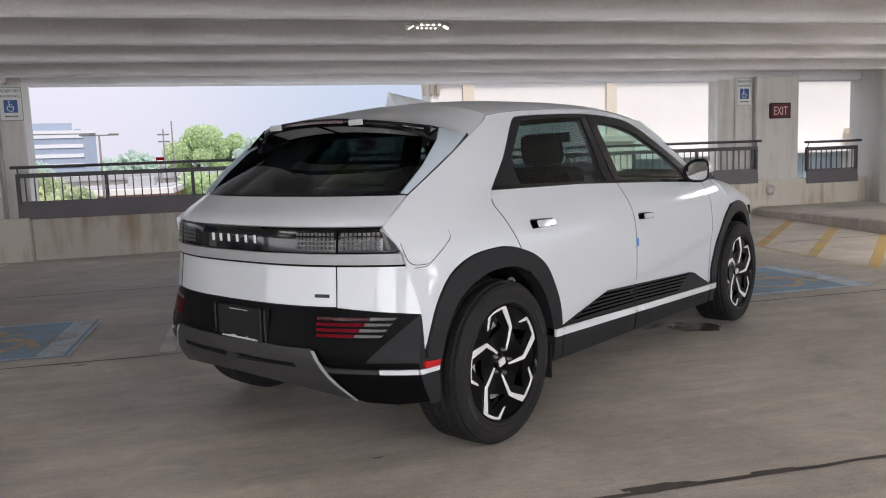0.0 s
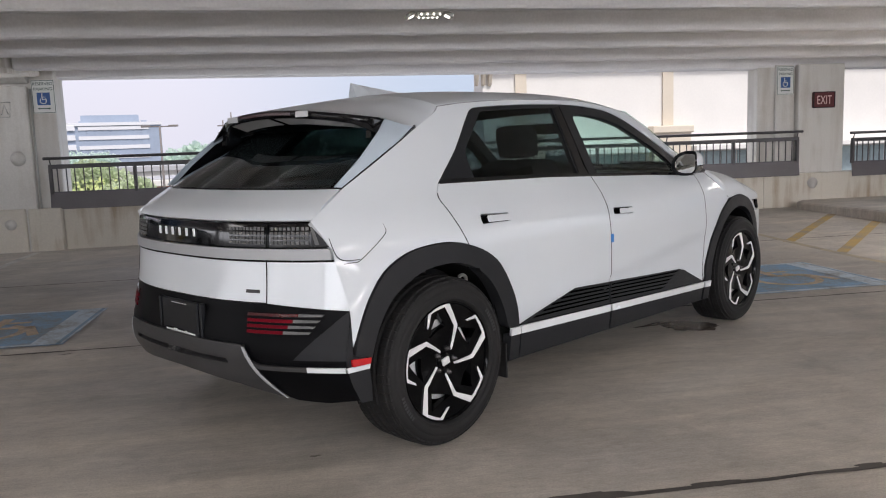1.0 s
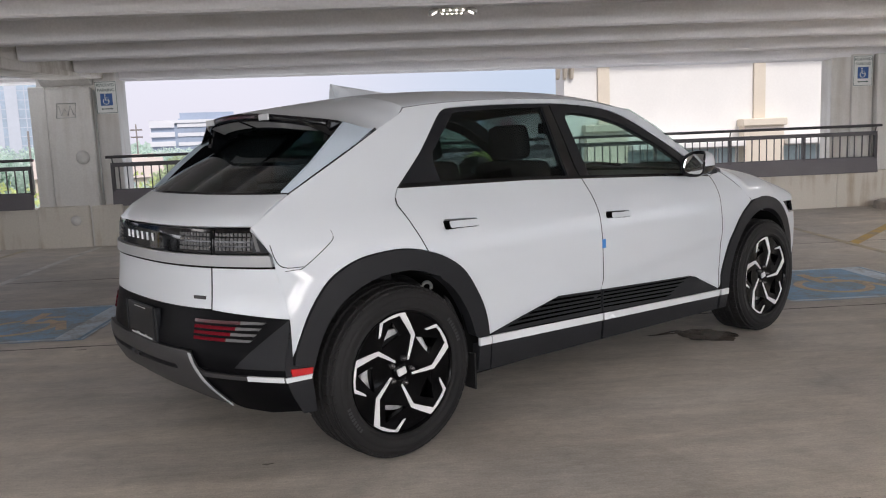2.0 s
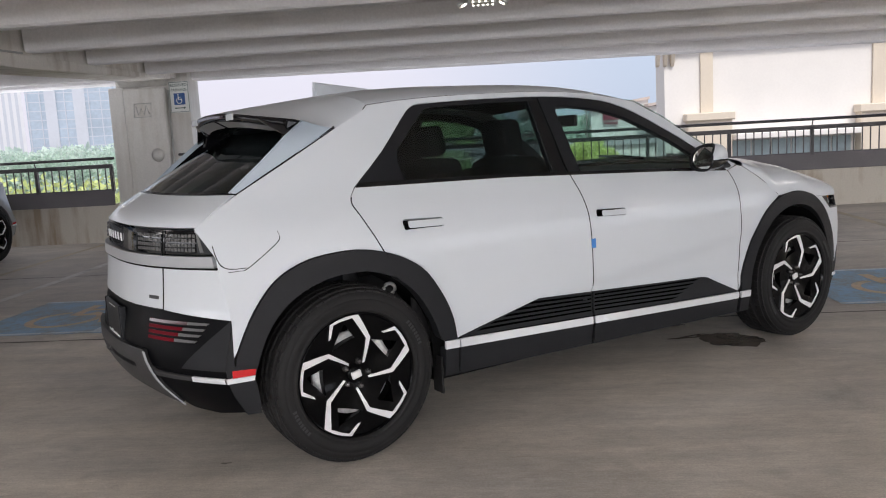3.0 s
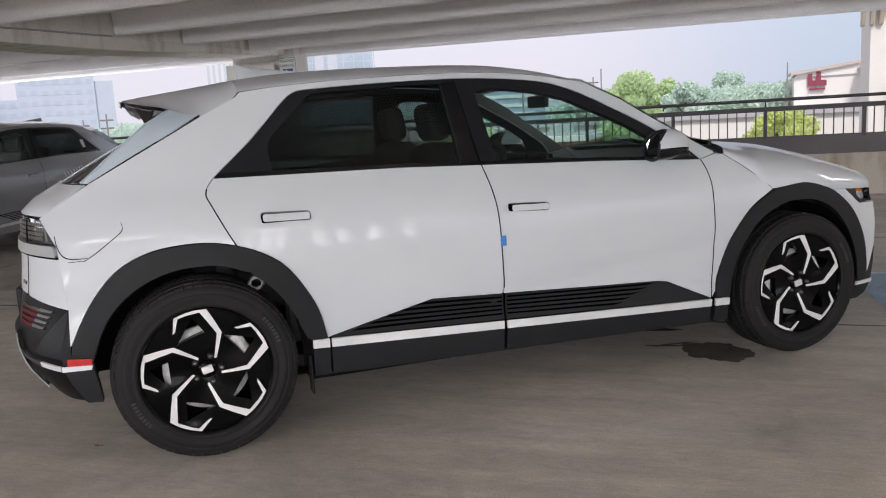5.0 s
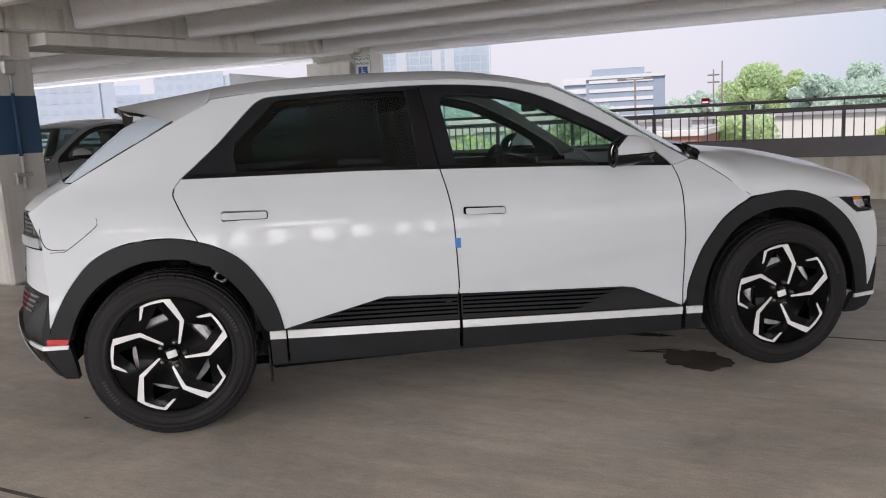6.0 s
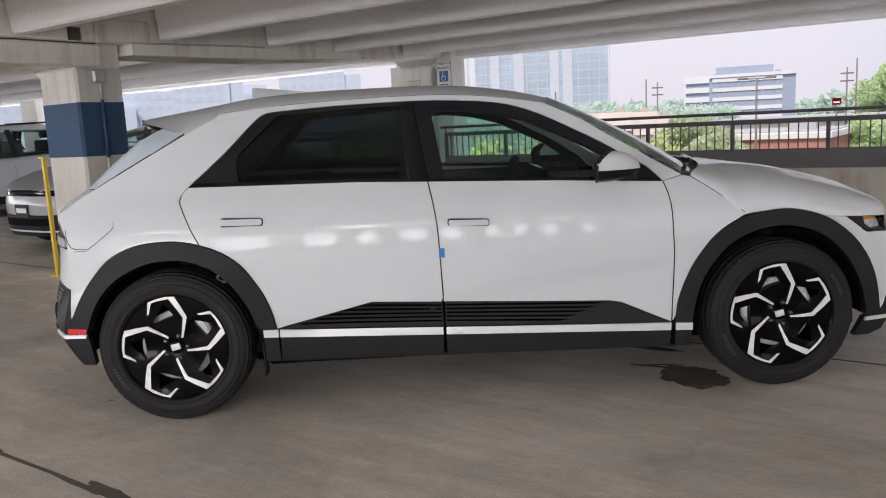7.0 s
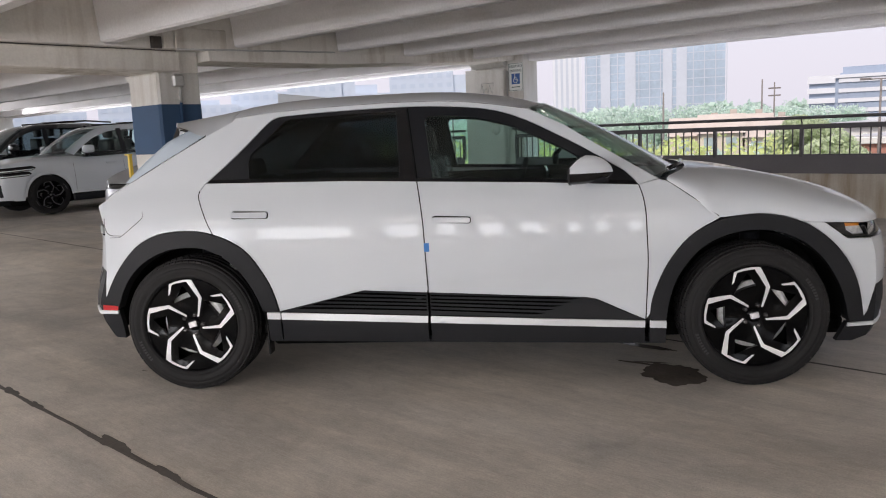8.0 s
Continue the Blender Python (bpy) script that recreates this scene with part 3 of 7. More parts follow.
def build_ceiling():
    """Double tees: tapered stems along x under a thin slab."""
    x0, x1 = -3.08, 17.8
    parts = []
    stems = [(-10.36 + 1.52 * i, 2.385) for i in range(10)] + [(4.87, 2.385), (6.43, 2.415), (7.98, 2.435), (9.19, 2.425), (10.71, 2.44)]
    for y, z0 in stems:
        bm = bmesh.new()
        sec = [(y, z0), (y + 0.15, z0), (y + 0.24, 3.0), (y - 0.06, 3.0)]
        a = [bm.verts.new((x0, p, q)) for p, q in sec]
        b = [bm.verts.new((x1, p, q + beam_z(x1))) for p, q in sec]
        bm.faces.new(a)
        bm.faces.new(b[::-1])
        for i in range(4):
            j = (i + 1) % 4
            bm.faces.new((a[j], a[i], b[i], b[j]))
        bmesh.ops.recalc_face_normals(bm, faces=bm.faces[:])
        bmesh.ops.bevel(bm, geom=bm.edges[:], offset=0.02, segments=1, affect="EDGES")
        parts.append(bm)
    slab = bmesh.new()
    v = [slab.verts.new((x, y, z + (beam_z(x) if x > x0 else 0))) for x, y, z in ((x0, -10.2, 2.97), (x1, -10.2, 2.97), (x1, 12.05, 2.97), (x0, 12.05, 2.97), (x0, -10.2, 3.12), (x1, -10.2, 3.12), (x1, 12.05, 3.12), (x0, 12.05, 3.12))]
    for f in ((3, 2, 1, 0), (4, 5, 6, 7), (0, 1, 5, 4), (1, 2, 6, 5), (2, 3, 7, 6), (3, 0, 4, 7)):
        slab.faces.new([v[i] for i in f])
    parts.append(slab)
    solid("ceiling", join_bm(*parts), SOFFIT, "white-painted precast concrete tee beams and slab overhead", "ceiling")
    # the next bay's tees, on the far side of the girder
    parts = []
    for y in [-10.36 + 1.52 * i for i in range(15)]:
        parts.append(prism_bm([(y, 2.42), (y + 0.15, 2.42), (y + 0.24, 3.0), (y - 0.06, 3.0)], "x", -30, -3.62, 0.012))
    parts.append(box_bm(-30, -3.62, -10.2, 12.05, 2.98, 3.12))
    solid("ceiling", join_bm(*parts), SOFFIT, "white-painted precast concrete tees of the next bay", "ceiling")


def build_girders():
    solid("girder", join_bm(prism_bm([(-10.2, 2.364), (6.1, 2.364), (11.6, 2.46), (12.05, 2.46), (12.05, 3.12), (-10.2, 3.12)], "x", -3.62, -3.10, 0.01), prism_bm([(6.1, 2.25), (8.0, 2.275), (11.55, 2.435), (11.55, 2.47), (6.1, 2.39)], "x", -3.72, -3.085, 0.006)), GIRDER, "stained white concrete girder that carries the ends of the tees", "girder")
    solid("girder", box_bm(-3.90, -3.17, -10.2, 5.79, 2.135, 2.35, 0.014), GIRDER, "stained white concrete ledger beam on the column", "girder")
    # the gap above the ledger, its shade put in as a dark strip
    solid("bearing_strip", box_bm(-3.80, -3.19, -10.2, 5.76, 2.35, 2.362), JOINT, "dark strip in the gap between ledger and girder", "bearing")
    # edge beams over the openings at the back, with their drip line
    for a, b, name in ((-3.0, 18.0, 0), (-30.0, -4.0, 1)):
        bm = bmesh.new()
        sec = [(11.98, 2.40), (12.22, 2.40), (12.22, 3.4), (11.98, 3.4), (11.98, 2.60), (11.95, 2.58), (11.95, 2.42)]
        p = [bm.verts.new((a, y, z + 0.045)) for y, z in sec]
        q = [bm.verts.new((b, y, z + (0.045 - 0.0072 * (b - a) if not name else 0.045))) for y, z in sec]
        bm.faces.new(p)
        bm.faces.new(q[::-1])
        for i in range(len(sec)):
            j = (i + 1) % len(sec)
            bm.faces.new((p[j], p[i], q[i], q[j]))
        bmesh.ops.recalc_face_normals(bm, faces=bm.faces[:])
        solid("edge_beam", bm, SOFFIT, "painted concrete edge beam above the open side", "beam")


def build_columns():
    # the column by the sign, with its raised panel, pilasters and jamb
    c = thing("column", pose(0, 0, 0), "off-white painted concrete column with a raised panel, scuffs and rust runs", "column", "columns", "structure")
    part("shaft", box_bm(-4.05, -2.93, 11.80, 12.2, 0.0, 2.95, 0.012), COLUMN, c)
    part("raised_panel", box_bm(-3.90, -3.27, 11.70, 11.80, 0.03, 2.34, 0.015), COLUMN, c)
    part("pilaster", box_bm(-4.16, -3.93, 11.77, 12.2, 0.03, 2.37, 0.01), COLUMN, c)
    part("corbel", prism_bm([(11.60, 2.458), (12.1, 2.458), (12.1, 2.37), (11.74, 2.37)], "x", -3.95, -3.25, 0.01), COLUMN, c)
    part("plinth", box_bm(-4.16, -3.42, 11.66, 11.80, 0.02, 0.66, 0.012), WALL, c)
    part("plinth", box_bm(-3.395, -2.96, 11.68, 11.80, 0.02, 0.655, 0.012), WALL, c)
    cover = lathe_bm([(0.0, 0.0), (0.0, 0.075), (0.012, 0.07), (0.014, 0.0)], 28)
    bmesh.ops.transform(cover, matrix=pose(-3.62, 11.655, 0.45), verts=cover.verts[:])
    part("round_cover", cover, COLUMN, c)
    cover = lathe_bm([(0.0, 0.0), (0.0, 0.1), (0.01, 0.095), (0.012, 0.0)], 28)
    bmesh.ops.transform(cover, matrix=pose(-3.45, 11.69, 1.35), verts=cover.verts[:])
    part("round_cover", cover, COLUMN, c)
    part("scribble_plate", join_bm(*[tube_bm(p, 0.006, 6) for p in ([(-3.76, 11.695, 1.92), (-3.5, 11.695, 1.92), (-3.48, 11.695, 2.12), (-3.74, 11.695, 2.12), (-3.76, 11.695, 1.92)], [(-3.72, 11.695, 2.09), (-3.69, 11.695, 1.95), (-3.64, 11.695, 2.05), (-3.6, 11.695, 1.95), (-3.56, 11.695, 2.09), (-3.52, 11.695, 1.96)])]), GALV, c, "thin grey scribbled outline on the panel")
    part("conduit", tube_bm([(-3.235, 11.76, 0.05), (-3.235, 11.76, 2.3)], 0.013), GALV, c)
    # the column with the blue band
    c = thing("column", pose(-3.66, 5.72, 0), "white concrete column with a dark blue painted band and conduit", "column", "columns", "structure")
    part("shaft", box_bm(-0.30, 0.375, -0.16, 0.36, 0.0, 2.135, 0.025), COLUMN, c)
    part("head", box_bm(-0.05, 0.37, 0.075, 0.355, 2.13, 2.95, 0.012), GIRDER, c)
    part("blue_band", box_bm(-0.304, 0.379, -0.164, 0.364, 1.215, 1.805, 0.026), BLUE_BAND, c, "dark blue painted band")
    part("haunch", prism_bm([(-0.42, 2.13), (-0.25, 2.13), (-0.25, 2.0)], "y", -0.15, 0.33, 0.008), COLUMN, c)
    part("conduit", tube_bm([(0.40, 0.09, 1.215), (0.40, 0.09, 1.81)], 0.018), BLUE_BAND, c)
    part("conduit", tube_bm([(0.40, 0.09, 0.9), (0.40, 0.09, 1.215)], 0.018), COLUMN, c)
    part("conduit", tube_bm([(0.40, 0.09, 1.8), (0.40, 0.09, 2.05)], 0.018), GALV, c)
    part("junction_box", join_bm(box_bm(0.36, 0.44, -0.0, 0.14, 1.97, 2.11, 0.02)), GALV, c, "small grey electrical junction box")
    part("bracket", join_bm(box_bm(0.37, 0.42, 0.0, 0.18, 1.02, 1.06, 0.006), box_bm(0.37, 0.42, 0.0, 0.04, 0.95, 1.02, 0.006)), GALV, c)
    # the cavity at the bearing, its shade put in as a raised dark box
    part("bearing_pad", box_bm(0.535, 0.575, -0.30, -0.17, 2.365, 2.49, 0.006), JOINT, c, "dark box standing in for the shaded bearing gap")
    part("bearing_block", join_bm(box_bm(0.50, 0.585, -0.02, 0.62, 2.365, 2.60, 0.012), box_bm(0.50, 0.578, -0.15, -0.03, 2.365, 2.58, 0.01)), GIRDER, c, "stained concrete bearing block")
    part("conduit", tube_bm([(0.60, -0.02, 2.36), (0.60, 1.4, 2.40), (0.60, 2.2, 2.42)], 0.010), GALV, c)
    # the column by the exit sign
    c = thing("column", pose(0, 0, 0), "off-white painted concrete column with pilaster beside the kerb", "column", "columns", "structure")
    part("shaft", box_bm(7.72, 9.22, 11.95, 12.25, 0.05, 2.95, 0.012), COLUMN, c)
    part("raised_panel", box_bm(8.38, 9.20, 11.82, 11.95, 0.66, 2.42, 0.015), COLUMN, c)
    part("pilaster", box_bm(8.02, 8.34, 11.90, 11.95, 0.7, 2.42, 0.008), COLUMN, c)
    cover = lathe_bm([(0.0, 0.0), (0.0, 0.09), (0.012, 0.085), (0.014, 0.0)], 28)
    bmesh.ops.transform(cover, matrix=pose(8.62, 11.765, 0.5), verts=cover.verts[:])
    part("round_cover", cover, COLUMN, c)
    # far columns in the next bays
    for x, y in ((-15.6, 11.9), (-27.0, 11.9), (-15.6, 5.72), (-27.0, 5.72)):
        solid("column", box_bm(x - 0.38, x + 0.38, y - 0.3, y + 0.3, 0, 3.0, 0.02), COLUMN, "off-white painted concrete column of the far bays", "column", group="columns")
    # unseen uneven piers, added to split the south lamp's reflection into patches
    for x, w in ((4.6, 0.3), (7.4, 0.38), (8.9, 0.2), (10.0, 0.26), (11.3, 0.16), (12.6, 0.34), (13.7, 0.18), (14.8, 0.25), (16.2, 0.4)):
        solid("column", box_bm(x - w, x + w, -8.2, -7.85, 0, 3.0, 0.02), COLUMN, "unseen off-white pier added to break up the south light", "column", group="columns")
    for x, y in ((-3.6, -6.4), (17.4, 6.4)):
        solid("column", box_bm(x - 0.38, x + 0.38, y - 0.3, y + 0.3, 0, 3.0, 0.02), COLUMN, "off-white painted concrete column of the deck", "column", group="columns")


def build_parapets():
    for x0, x1, zt in ((-2.96, 7.75, 0.66), (7.75, 10.75, 0.665), (-30.0, -4.14, 0.64)):
        solid("parapet", box_bm(x0, x1, WALL_Y, 12.06, -0.3, zt, 0.012), WALL, "cream-painted concrete parapet with rust stains", "parapet")
    solid("parapet", box_bm(-30, 18, -8.6, -8.4, -0.3, 0.92, 0.012), WALL, "painted concrete parapet", "parapet")
    solid("parapet", box_bm(17.8, 18.0, -8.4, 7.85, -0.3, 0.72, 0.012), WALL, "painted concrete parapet", "parapet")
    # the wall that closes the bay beside the kerb
    solid("wall_east", join_bm(box_bm(10.55, 10.75, 8.0, 12.2, 0.0, 3.0, 0.01), box_bm(10.62, 18.0, 7.85, 8.05, 0.0, 3.0, 0.01)), COLUMN, "off-white painted concrete stair wall", "wall")
    solid("pilaster", box_bm(10.35, 10.56, 10.9, 11.25, 0.0, 2.9, 0.01), COLUMN, "off-white concrete pier on the stair wall", "pier")
    kerb = [(8.12, 8.05), (10.5, 8.05), (10.5, 11.77), (8.42, 11.77), (8.16, 11.5), (8.12, 11.3)]
    solid("kerb_island", prism_bm(kerb, "z", 0.0, 0.225, 0.02), DECK, "raised concrete kerb island before the stair wall", "kerb")


def railing(x0, x1, y, z, label, group, posts=1.19, ends=True):
    """Steel guard rail on the parapet: kick plate, posts, balusters, two rails."""
    r = thing("railing", pose(x0, y, z), label, "railing", group)
    L = x1 - x0
    n = max(1, round(L / posts))
    part("kick_plate", prism_bm([(-0.105, -0.015), (-0.085, -0.02), (-0.06, 0.21), (-0.075, 0.215)], "x", 0, L, 0.003), PLATE, r, "wide dark grey steel kick plate")
    part("lower_rail", box_bm(0, L, -0.075, -0.03, 0.20, 0.225, 0.003), RAILING, r)
    part("upper_rail", box_bm(0, L, -0.075, -0.03, 0.545, 0.605, 0.004), RAILING, r)
    part("handrail", tube_bm([(-0.05, -0.09, 0.69), (L + 0.05, -0.09, 0.69)], 0.021, 8), RAILING, r)
    post = box_bm(-0.022, 0.022, -0.08, -0.025, 0.19, 0.56, 0.003)
    pm = bpy.data.meshes.new("post")
    post.to_mesh(pm)
    post.free()
    pm.materials.append(RAILING)
    bal = box_bm(-0.007, 0.007, -0.06, -0.046, 0.22, 0.55)
    bmesh_mesh = bpy.data.meshes.new("baluster")
    bal.to_mesh(bmesh_mesh)
    bal.free()
    bmesh_mesh.materials.append(RAILING)
    stub = tube_bm([(0, -0.055, 0.6), (0, -0.085, 0.68)], 0.009, 6)
    sm = bpy.data.meshes.new("bracket")
    stub.to_mesh(sm)
    stub.free()
    sm.materials.append(RAILING)
    rnd = random.Random(int(x0 * 10))
    for i in range(n + 1):
        ob = part("post", pm, RAILING, r)
        ob.location.x = min(max(L * i / n, 0.022), L - 0.022)
        if i % 2 == 0:
            ob = part("bracket", sm, RAILING, r)
            ob.location.x = min(max(L * i / n, 0.03), L - 0.03)
        if i < n:
            for k in range(1, 10):
                ob = part("baluster", bmesh_mesh, RAILING, r)
                ob.location.x = L * (i + k / 10) / n + 0.004 * (rnd.random() - 0.5)
                ob.rotation_euler.y = 0.012 * (rnd.random() - 0.5)
    return r


def sign_board(m, label):
    s = thing("parking_sign", m, label, "sign", "parking signs")
    part("plate", box_bm(-0.152, 0.152, -0.004, 0.004, -0.228, 0.228, 0.003), SIGN_WHITE, s)
    rim = join_bm(box_bm(-0.145, 0.145, -0.0058, -0.0045, 0.215, 0.221), box_bm(-0.145, 0.145, -0.0058, -0.0045, -0.221, -0.215), box_bm(-0.145, -0.139, -0.0058, -0.0045, -0.215, 0.215), box_bm(0.139, 0.145, -0.0058, -0.0045, -0.215, 0.215))
    part("border", rim, SIGN_GREEN, s, "green border line")
    part("blue_field", box_bm(-0.085, 0.085, -0.006, -0.0045, -0.115, 0.055), SIGN_BLUE, s, "blue field of the symbol")
    ring = bmesh.new()
    for k in range(20):
        a, b = math.pi * (0.75 + 1.5 * k / 20), math.pi * (0.75 + 1.5 * (k + 1) / 20)
        ring.faces.new([ring.verts.new((r * math.cos(t) - 0.005, -0.0068, r * math.sin(t) - 0.055)) for r, t in ((0.036, a), (0.036, b), (0.046, b), (0.046, a))])
    sym = join_bm(ring, box_bm(-0.024, -0.012, -0.0068, -0.0062, -0.035, 0.02), box_bm(-0.02, 0.03, -0.0068, -0.0062, -0.042, -0.032), box_bm(0.025, 0.034, -0.0068, -0.0062, -0.085, -0.034), box_bm(-0.02, 0.02, -0.0068, -0.0062, -0.01, -0.002), box_bm(-0.027, -0.009, -0.0068, -0.0062, 0.026, 0.044))
    part("symbol", sym, SIGN_WHITE, s, "white access symbol")
    part("arrow", join_bm(box_bm(-0.07, 0.07, -0.006, -0.0045, -0.168, -0.156), prism_bm([(0.06, -0.178), (0.085, -0.162), (0.06, -0.146)], "y", -0.006, -0.0045), prism_bm([(-0.06, -0.178), (-0.085, -0.162), (-0.06, -0.146)], "y", -0.006, -0.0045)), SIGN_GREEN, s)
    for text, z in (("RESERVED", 0.155), ("PARKING", 0.085)):
        part("lettering", text_mesh(text, 0.058, 0.27), SIGN_GREEN, s).matrix_basis = pose(0, -0.0055, z, 90)
    return s


def text_mesh(text, size, width):
    cu = bpy.data.curves.new("lettering", "FONT")
    cu.body, cu.size, cu.align_x, cu.extrude = text, size, "CENTER", 0.0008
    ob = bpy.data.objects.new("lettering", cu)
    scene.collection.objects.link(ob)
    bpy.context.view_layer.update()
    me = bpy.data.meshes.new_from_object(ob.evaluated_get(bpy.context.evaluated_depsgraph_get()))
    bpy.data.objects.remove(ob)
    xs = [v.co.x for v in me.vertices]
    k = min(1.0, width / (max(xs) - min(xs)))
    for v in me.vertices:
        v.co.x *= k
    me.materials.clear()
    me.materials.append(SIGN_GREEN if text != "EXIT" else EXIT_TEXT)
    return me


def ceiling_light():
    """An open fixture that hangs between two tee stems."""
    c = thing("ceiling_light", pose(1.58, 6.87, 2.43), "open metal ceiling light with several bright bulbs", "lamp", "ceiling lights")
    part("tray", box_bm(-0.11, 0.11, -0.10, 0.10, 0.0, 0.035, 0.012), GALV, c)
    part("stem", tube_bm([(0, 0, 0.035), (0, 0, 0.54)], 0.016), GALV, c)
    part("lens", box_bm(-0.085, 0.085, -0.06, 0.05, -0.012, 0.0, 0.005), SIGN_WHITE, c)
    for n, y in ((5, 0.078), (4, -0.085)):
        for i in range(n):
            bulb = lathe_bm([(0.0, 0.0), (-0.003, 0.007), (-0.009, 0.010), (-0.015, 0.007), (-0.018, 0.0)], 10, "z")
            bmesh.ops.transform(bulb, matrix=pose(-0.08 + 0.16 * i / (n - 1), y, -0.002), verts=bulb.verts[:])
            part("bulb", bulb, LAMP, c, "small glowing bulb" if i % 2 else "")
    for s in (-1, 1):
        head = box_bm(-0.045, 0.045, -0.05, 0.05, -0.018, 0.018, 0.006)
        bmesh.ops.transform(head, matrix=pose(s * 0.165, 0, 0.0, 0, s * 28, 0), verts=head.verts[:])
        part("side_head", head, GALV, c, "tilted lamp head")
        glow = box_bm(-0.022, 0.022, -0.03, 0.03, -0.024, -0.018, 0.002)
        bmesh.ops.transform(glow, matrix=pose(s * 0.165, 0, 0.0, 0, s * 28, 0), verts=glow.verts[:])
        part("side_bulb", glow, LAMP, c)
    return c


def floor_fill(x, y, z, power=72, w=1.5, d=1.0):
    """An added area lamp under an unseen ceiling light, to brighten the floor."""
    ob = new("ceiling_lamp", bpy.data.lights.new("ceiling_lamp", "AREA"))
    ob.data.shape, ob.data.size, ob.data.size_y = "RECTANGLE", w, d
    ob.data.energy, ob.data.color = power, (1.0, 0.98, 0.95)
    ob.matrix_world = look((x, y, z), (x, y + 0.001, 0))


def build_signs():
    sign_board(pose(-3.075, 11.79, 2.19), "white and blue reserved parking sign on the column")
    sign_board(pose(8.18, 11.89, 2.17), "white and blue reserved parking sign beside the exit sign")
    e = thing("exit_sign", pose(8.80, 11.80, 1.84), "dark red exit sign with pale letters on the column", "exit sign")
    part("housing", box_bm(-0.19, 0.19, -0.03, 0.02, -0.125, 0.125, 0.008), EXIT_RED, e)
    part("frame", join_bm(box_bm(-0.195, 0.195, -0.034, -0.026, 0.115, 0.13), box_bm(-0.195, 0.195, -0.034, -0.026, -0.13, -0.115), box_bm(-0.195, -0.18, -0.034, -0.026, -0.115, 0.115), box_bm(0.18, 0.195, -0.034, -0.026, -0.115, 0.115)), SATIN_BLACK, e)
    part("lettering", text_mesh("EXIT", 0.2, 0.26), EXIT_TEXT, e).matrix_basis = pose(0, -0.032, -0.07, 90)
    lamp = ceiling_light()
    # unseen copies of the light, each with a lamp added to lift the deck
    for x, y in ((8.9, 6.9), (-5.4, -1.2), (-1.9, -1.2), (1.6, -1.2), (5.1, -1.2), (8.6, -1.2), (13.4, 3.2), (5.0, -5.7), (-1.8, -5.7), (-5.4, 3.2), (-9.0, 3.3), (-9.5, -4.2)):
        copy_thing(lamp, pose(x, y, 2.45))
        floor_fill(x, y, 2.395, 20 if x < -5 and y > 0 else 24 if x < 0 else 66)
    p = thing("guard_post", pose(-3.775, 5.40, 0), "yellow painted steel guard post beside the column", "post")
    part("post", box_bm(-0.02, 0.02, -0.02, 0.02, 0.0, 1.24, 0.006), YELLOW_POST, p)
    part("cap", box_bm(-0.075, 0.025, -0.024, 0.024, 1.235, 1.252, 0.003), YELLOW_POST, p)
    part("base_plate", box_bm(-0.07, 0.07, -0.05, 0.05, 0.0, 0.012, 0.003), YELLOW_POST, p)


LAMP, _n, _l, _p = nodes_of("glowing_bulb")
_p.inputs["Emission Color"].default_value, _p.inputs["Emission Strength"].default_value = (1.0, 0.93, 0.8, 1), 3.0

build_floor()
build_joints()
build_marks()
build_stains()
build_puddle()
build_ceiling()
build_girders()
build_columns()
build_parapets()
railing(-3.1, 8.36, 11.83, 0.65, "dark grey steel guard rail on the concrete parapet", "guard rails")
railing(9.32, 10.36, 11.83, 0.60, "short dark grey steel guard rail beside the stair wall", "guard rails", 1.04)
railing(-15.2, -4.22, 11.83, 0.65, "dark grey steel guard rail in the next bay", "guard rails")
build_signs()

# ---- the hatchback ----
BASE_Z = (0.1, 0.2, 0.3, 0.43, 0.6, 0.77, 0.91, 1.0, 1.145, 1.3, 1.5, 1.65)
BASE_W = (0.86, 0.88, 0.897, 0.912, 0.922, 0.926, 0.916, 0.888, 0.806, 0.745, 0.664, 0.60)


def spline(xs, ys):
    """A smooth line through points (monotone cubic)."""
    xs, ys = np.array(xs, float), np.array(ys, float)
    d = np.diff(ys) / np.diff(xs)
    m = np.concatenate(([d[0]], np.where(d[:-1] * d[1:] > 0, 2 * d[:-1] * d[1:] / (d[:-1] + d[1:] + 1e-12), 0), [d[-1]]))
    xs, ys, m = xs.tolist(), ys.tolist(), m.tolist()

    def f(x):
        if x <= xs[0]:
            return ys[0] + m[0] * (x - xs[0])
        if x >= xs[-1]:
            return ys[-1] + m[-1] * (x - xs[-1])
        i = 0
        while xs[i + 1] < x:
            i += 1
        h = xs[i + 1] - xs[i]
        t = (x - xs[i]) / h
        return (1 + 2 * t) * (1 - t) ** 2 * ys[i] + t * (1 - t) ** 2 * h * m[i] + t * t * (3 - 2 * t) * ys[i + 1] + t * t * (t - 1) * h * m[i + 1]
    return f


width_z = spline(BASE_Z, BASE_W)
rear_k = spline((0.2, 0.4, 0.6, 0.9, 1.2, 1.5), (0.02, 0.03, 0.06, 0.15, 0.155, 0.15))
rear_x = spline((0.22, 0.32, 0.42, 0.50, 0.60, 0.70, 0.88, 1.0, 1.035, 1.15, 1.394, 1.50), (-0.63, -0.715, -0.775, -0.79, -0.778, -0.757, -0.735, -0.725, -0.715, -0.545, -0.09, 0.11))
front_x = spline((0.15, 0.25, 0.4, 0.6, 0.75, 0.85), (3.70, 3.82, 3.845, 3.845, 3.82, 3.77))


def soft(t):
    t = min(1, max(0, t))
    return t * t * (3 - 2 * t)


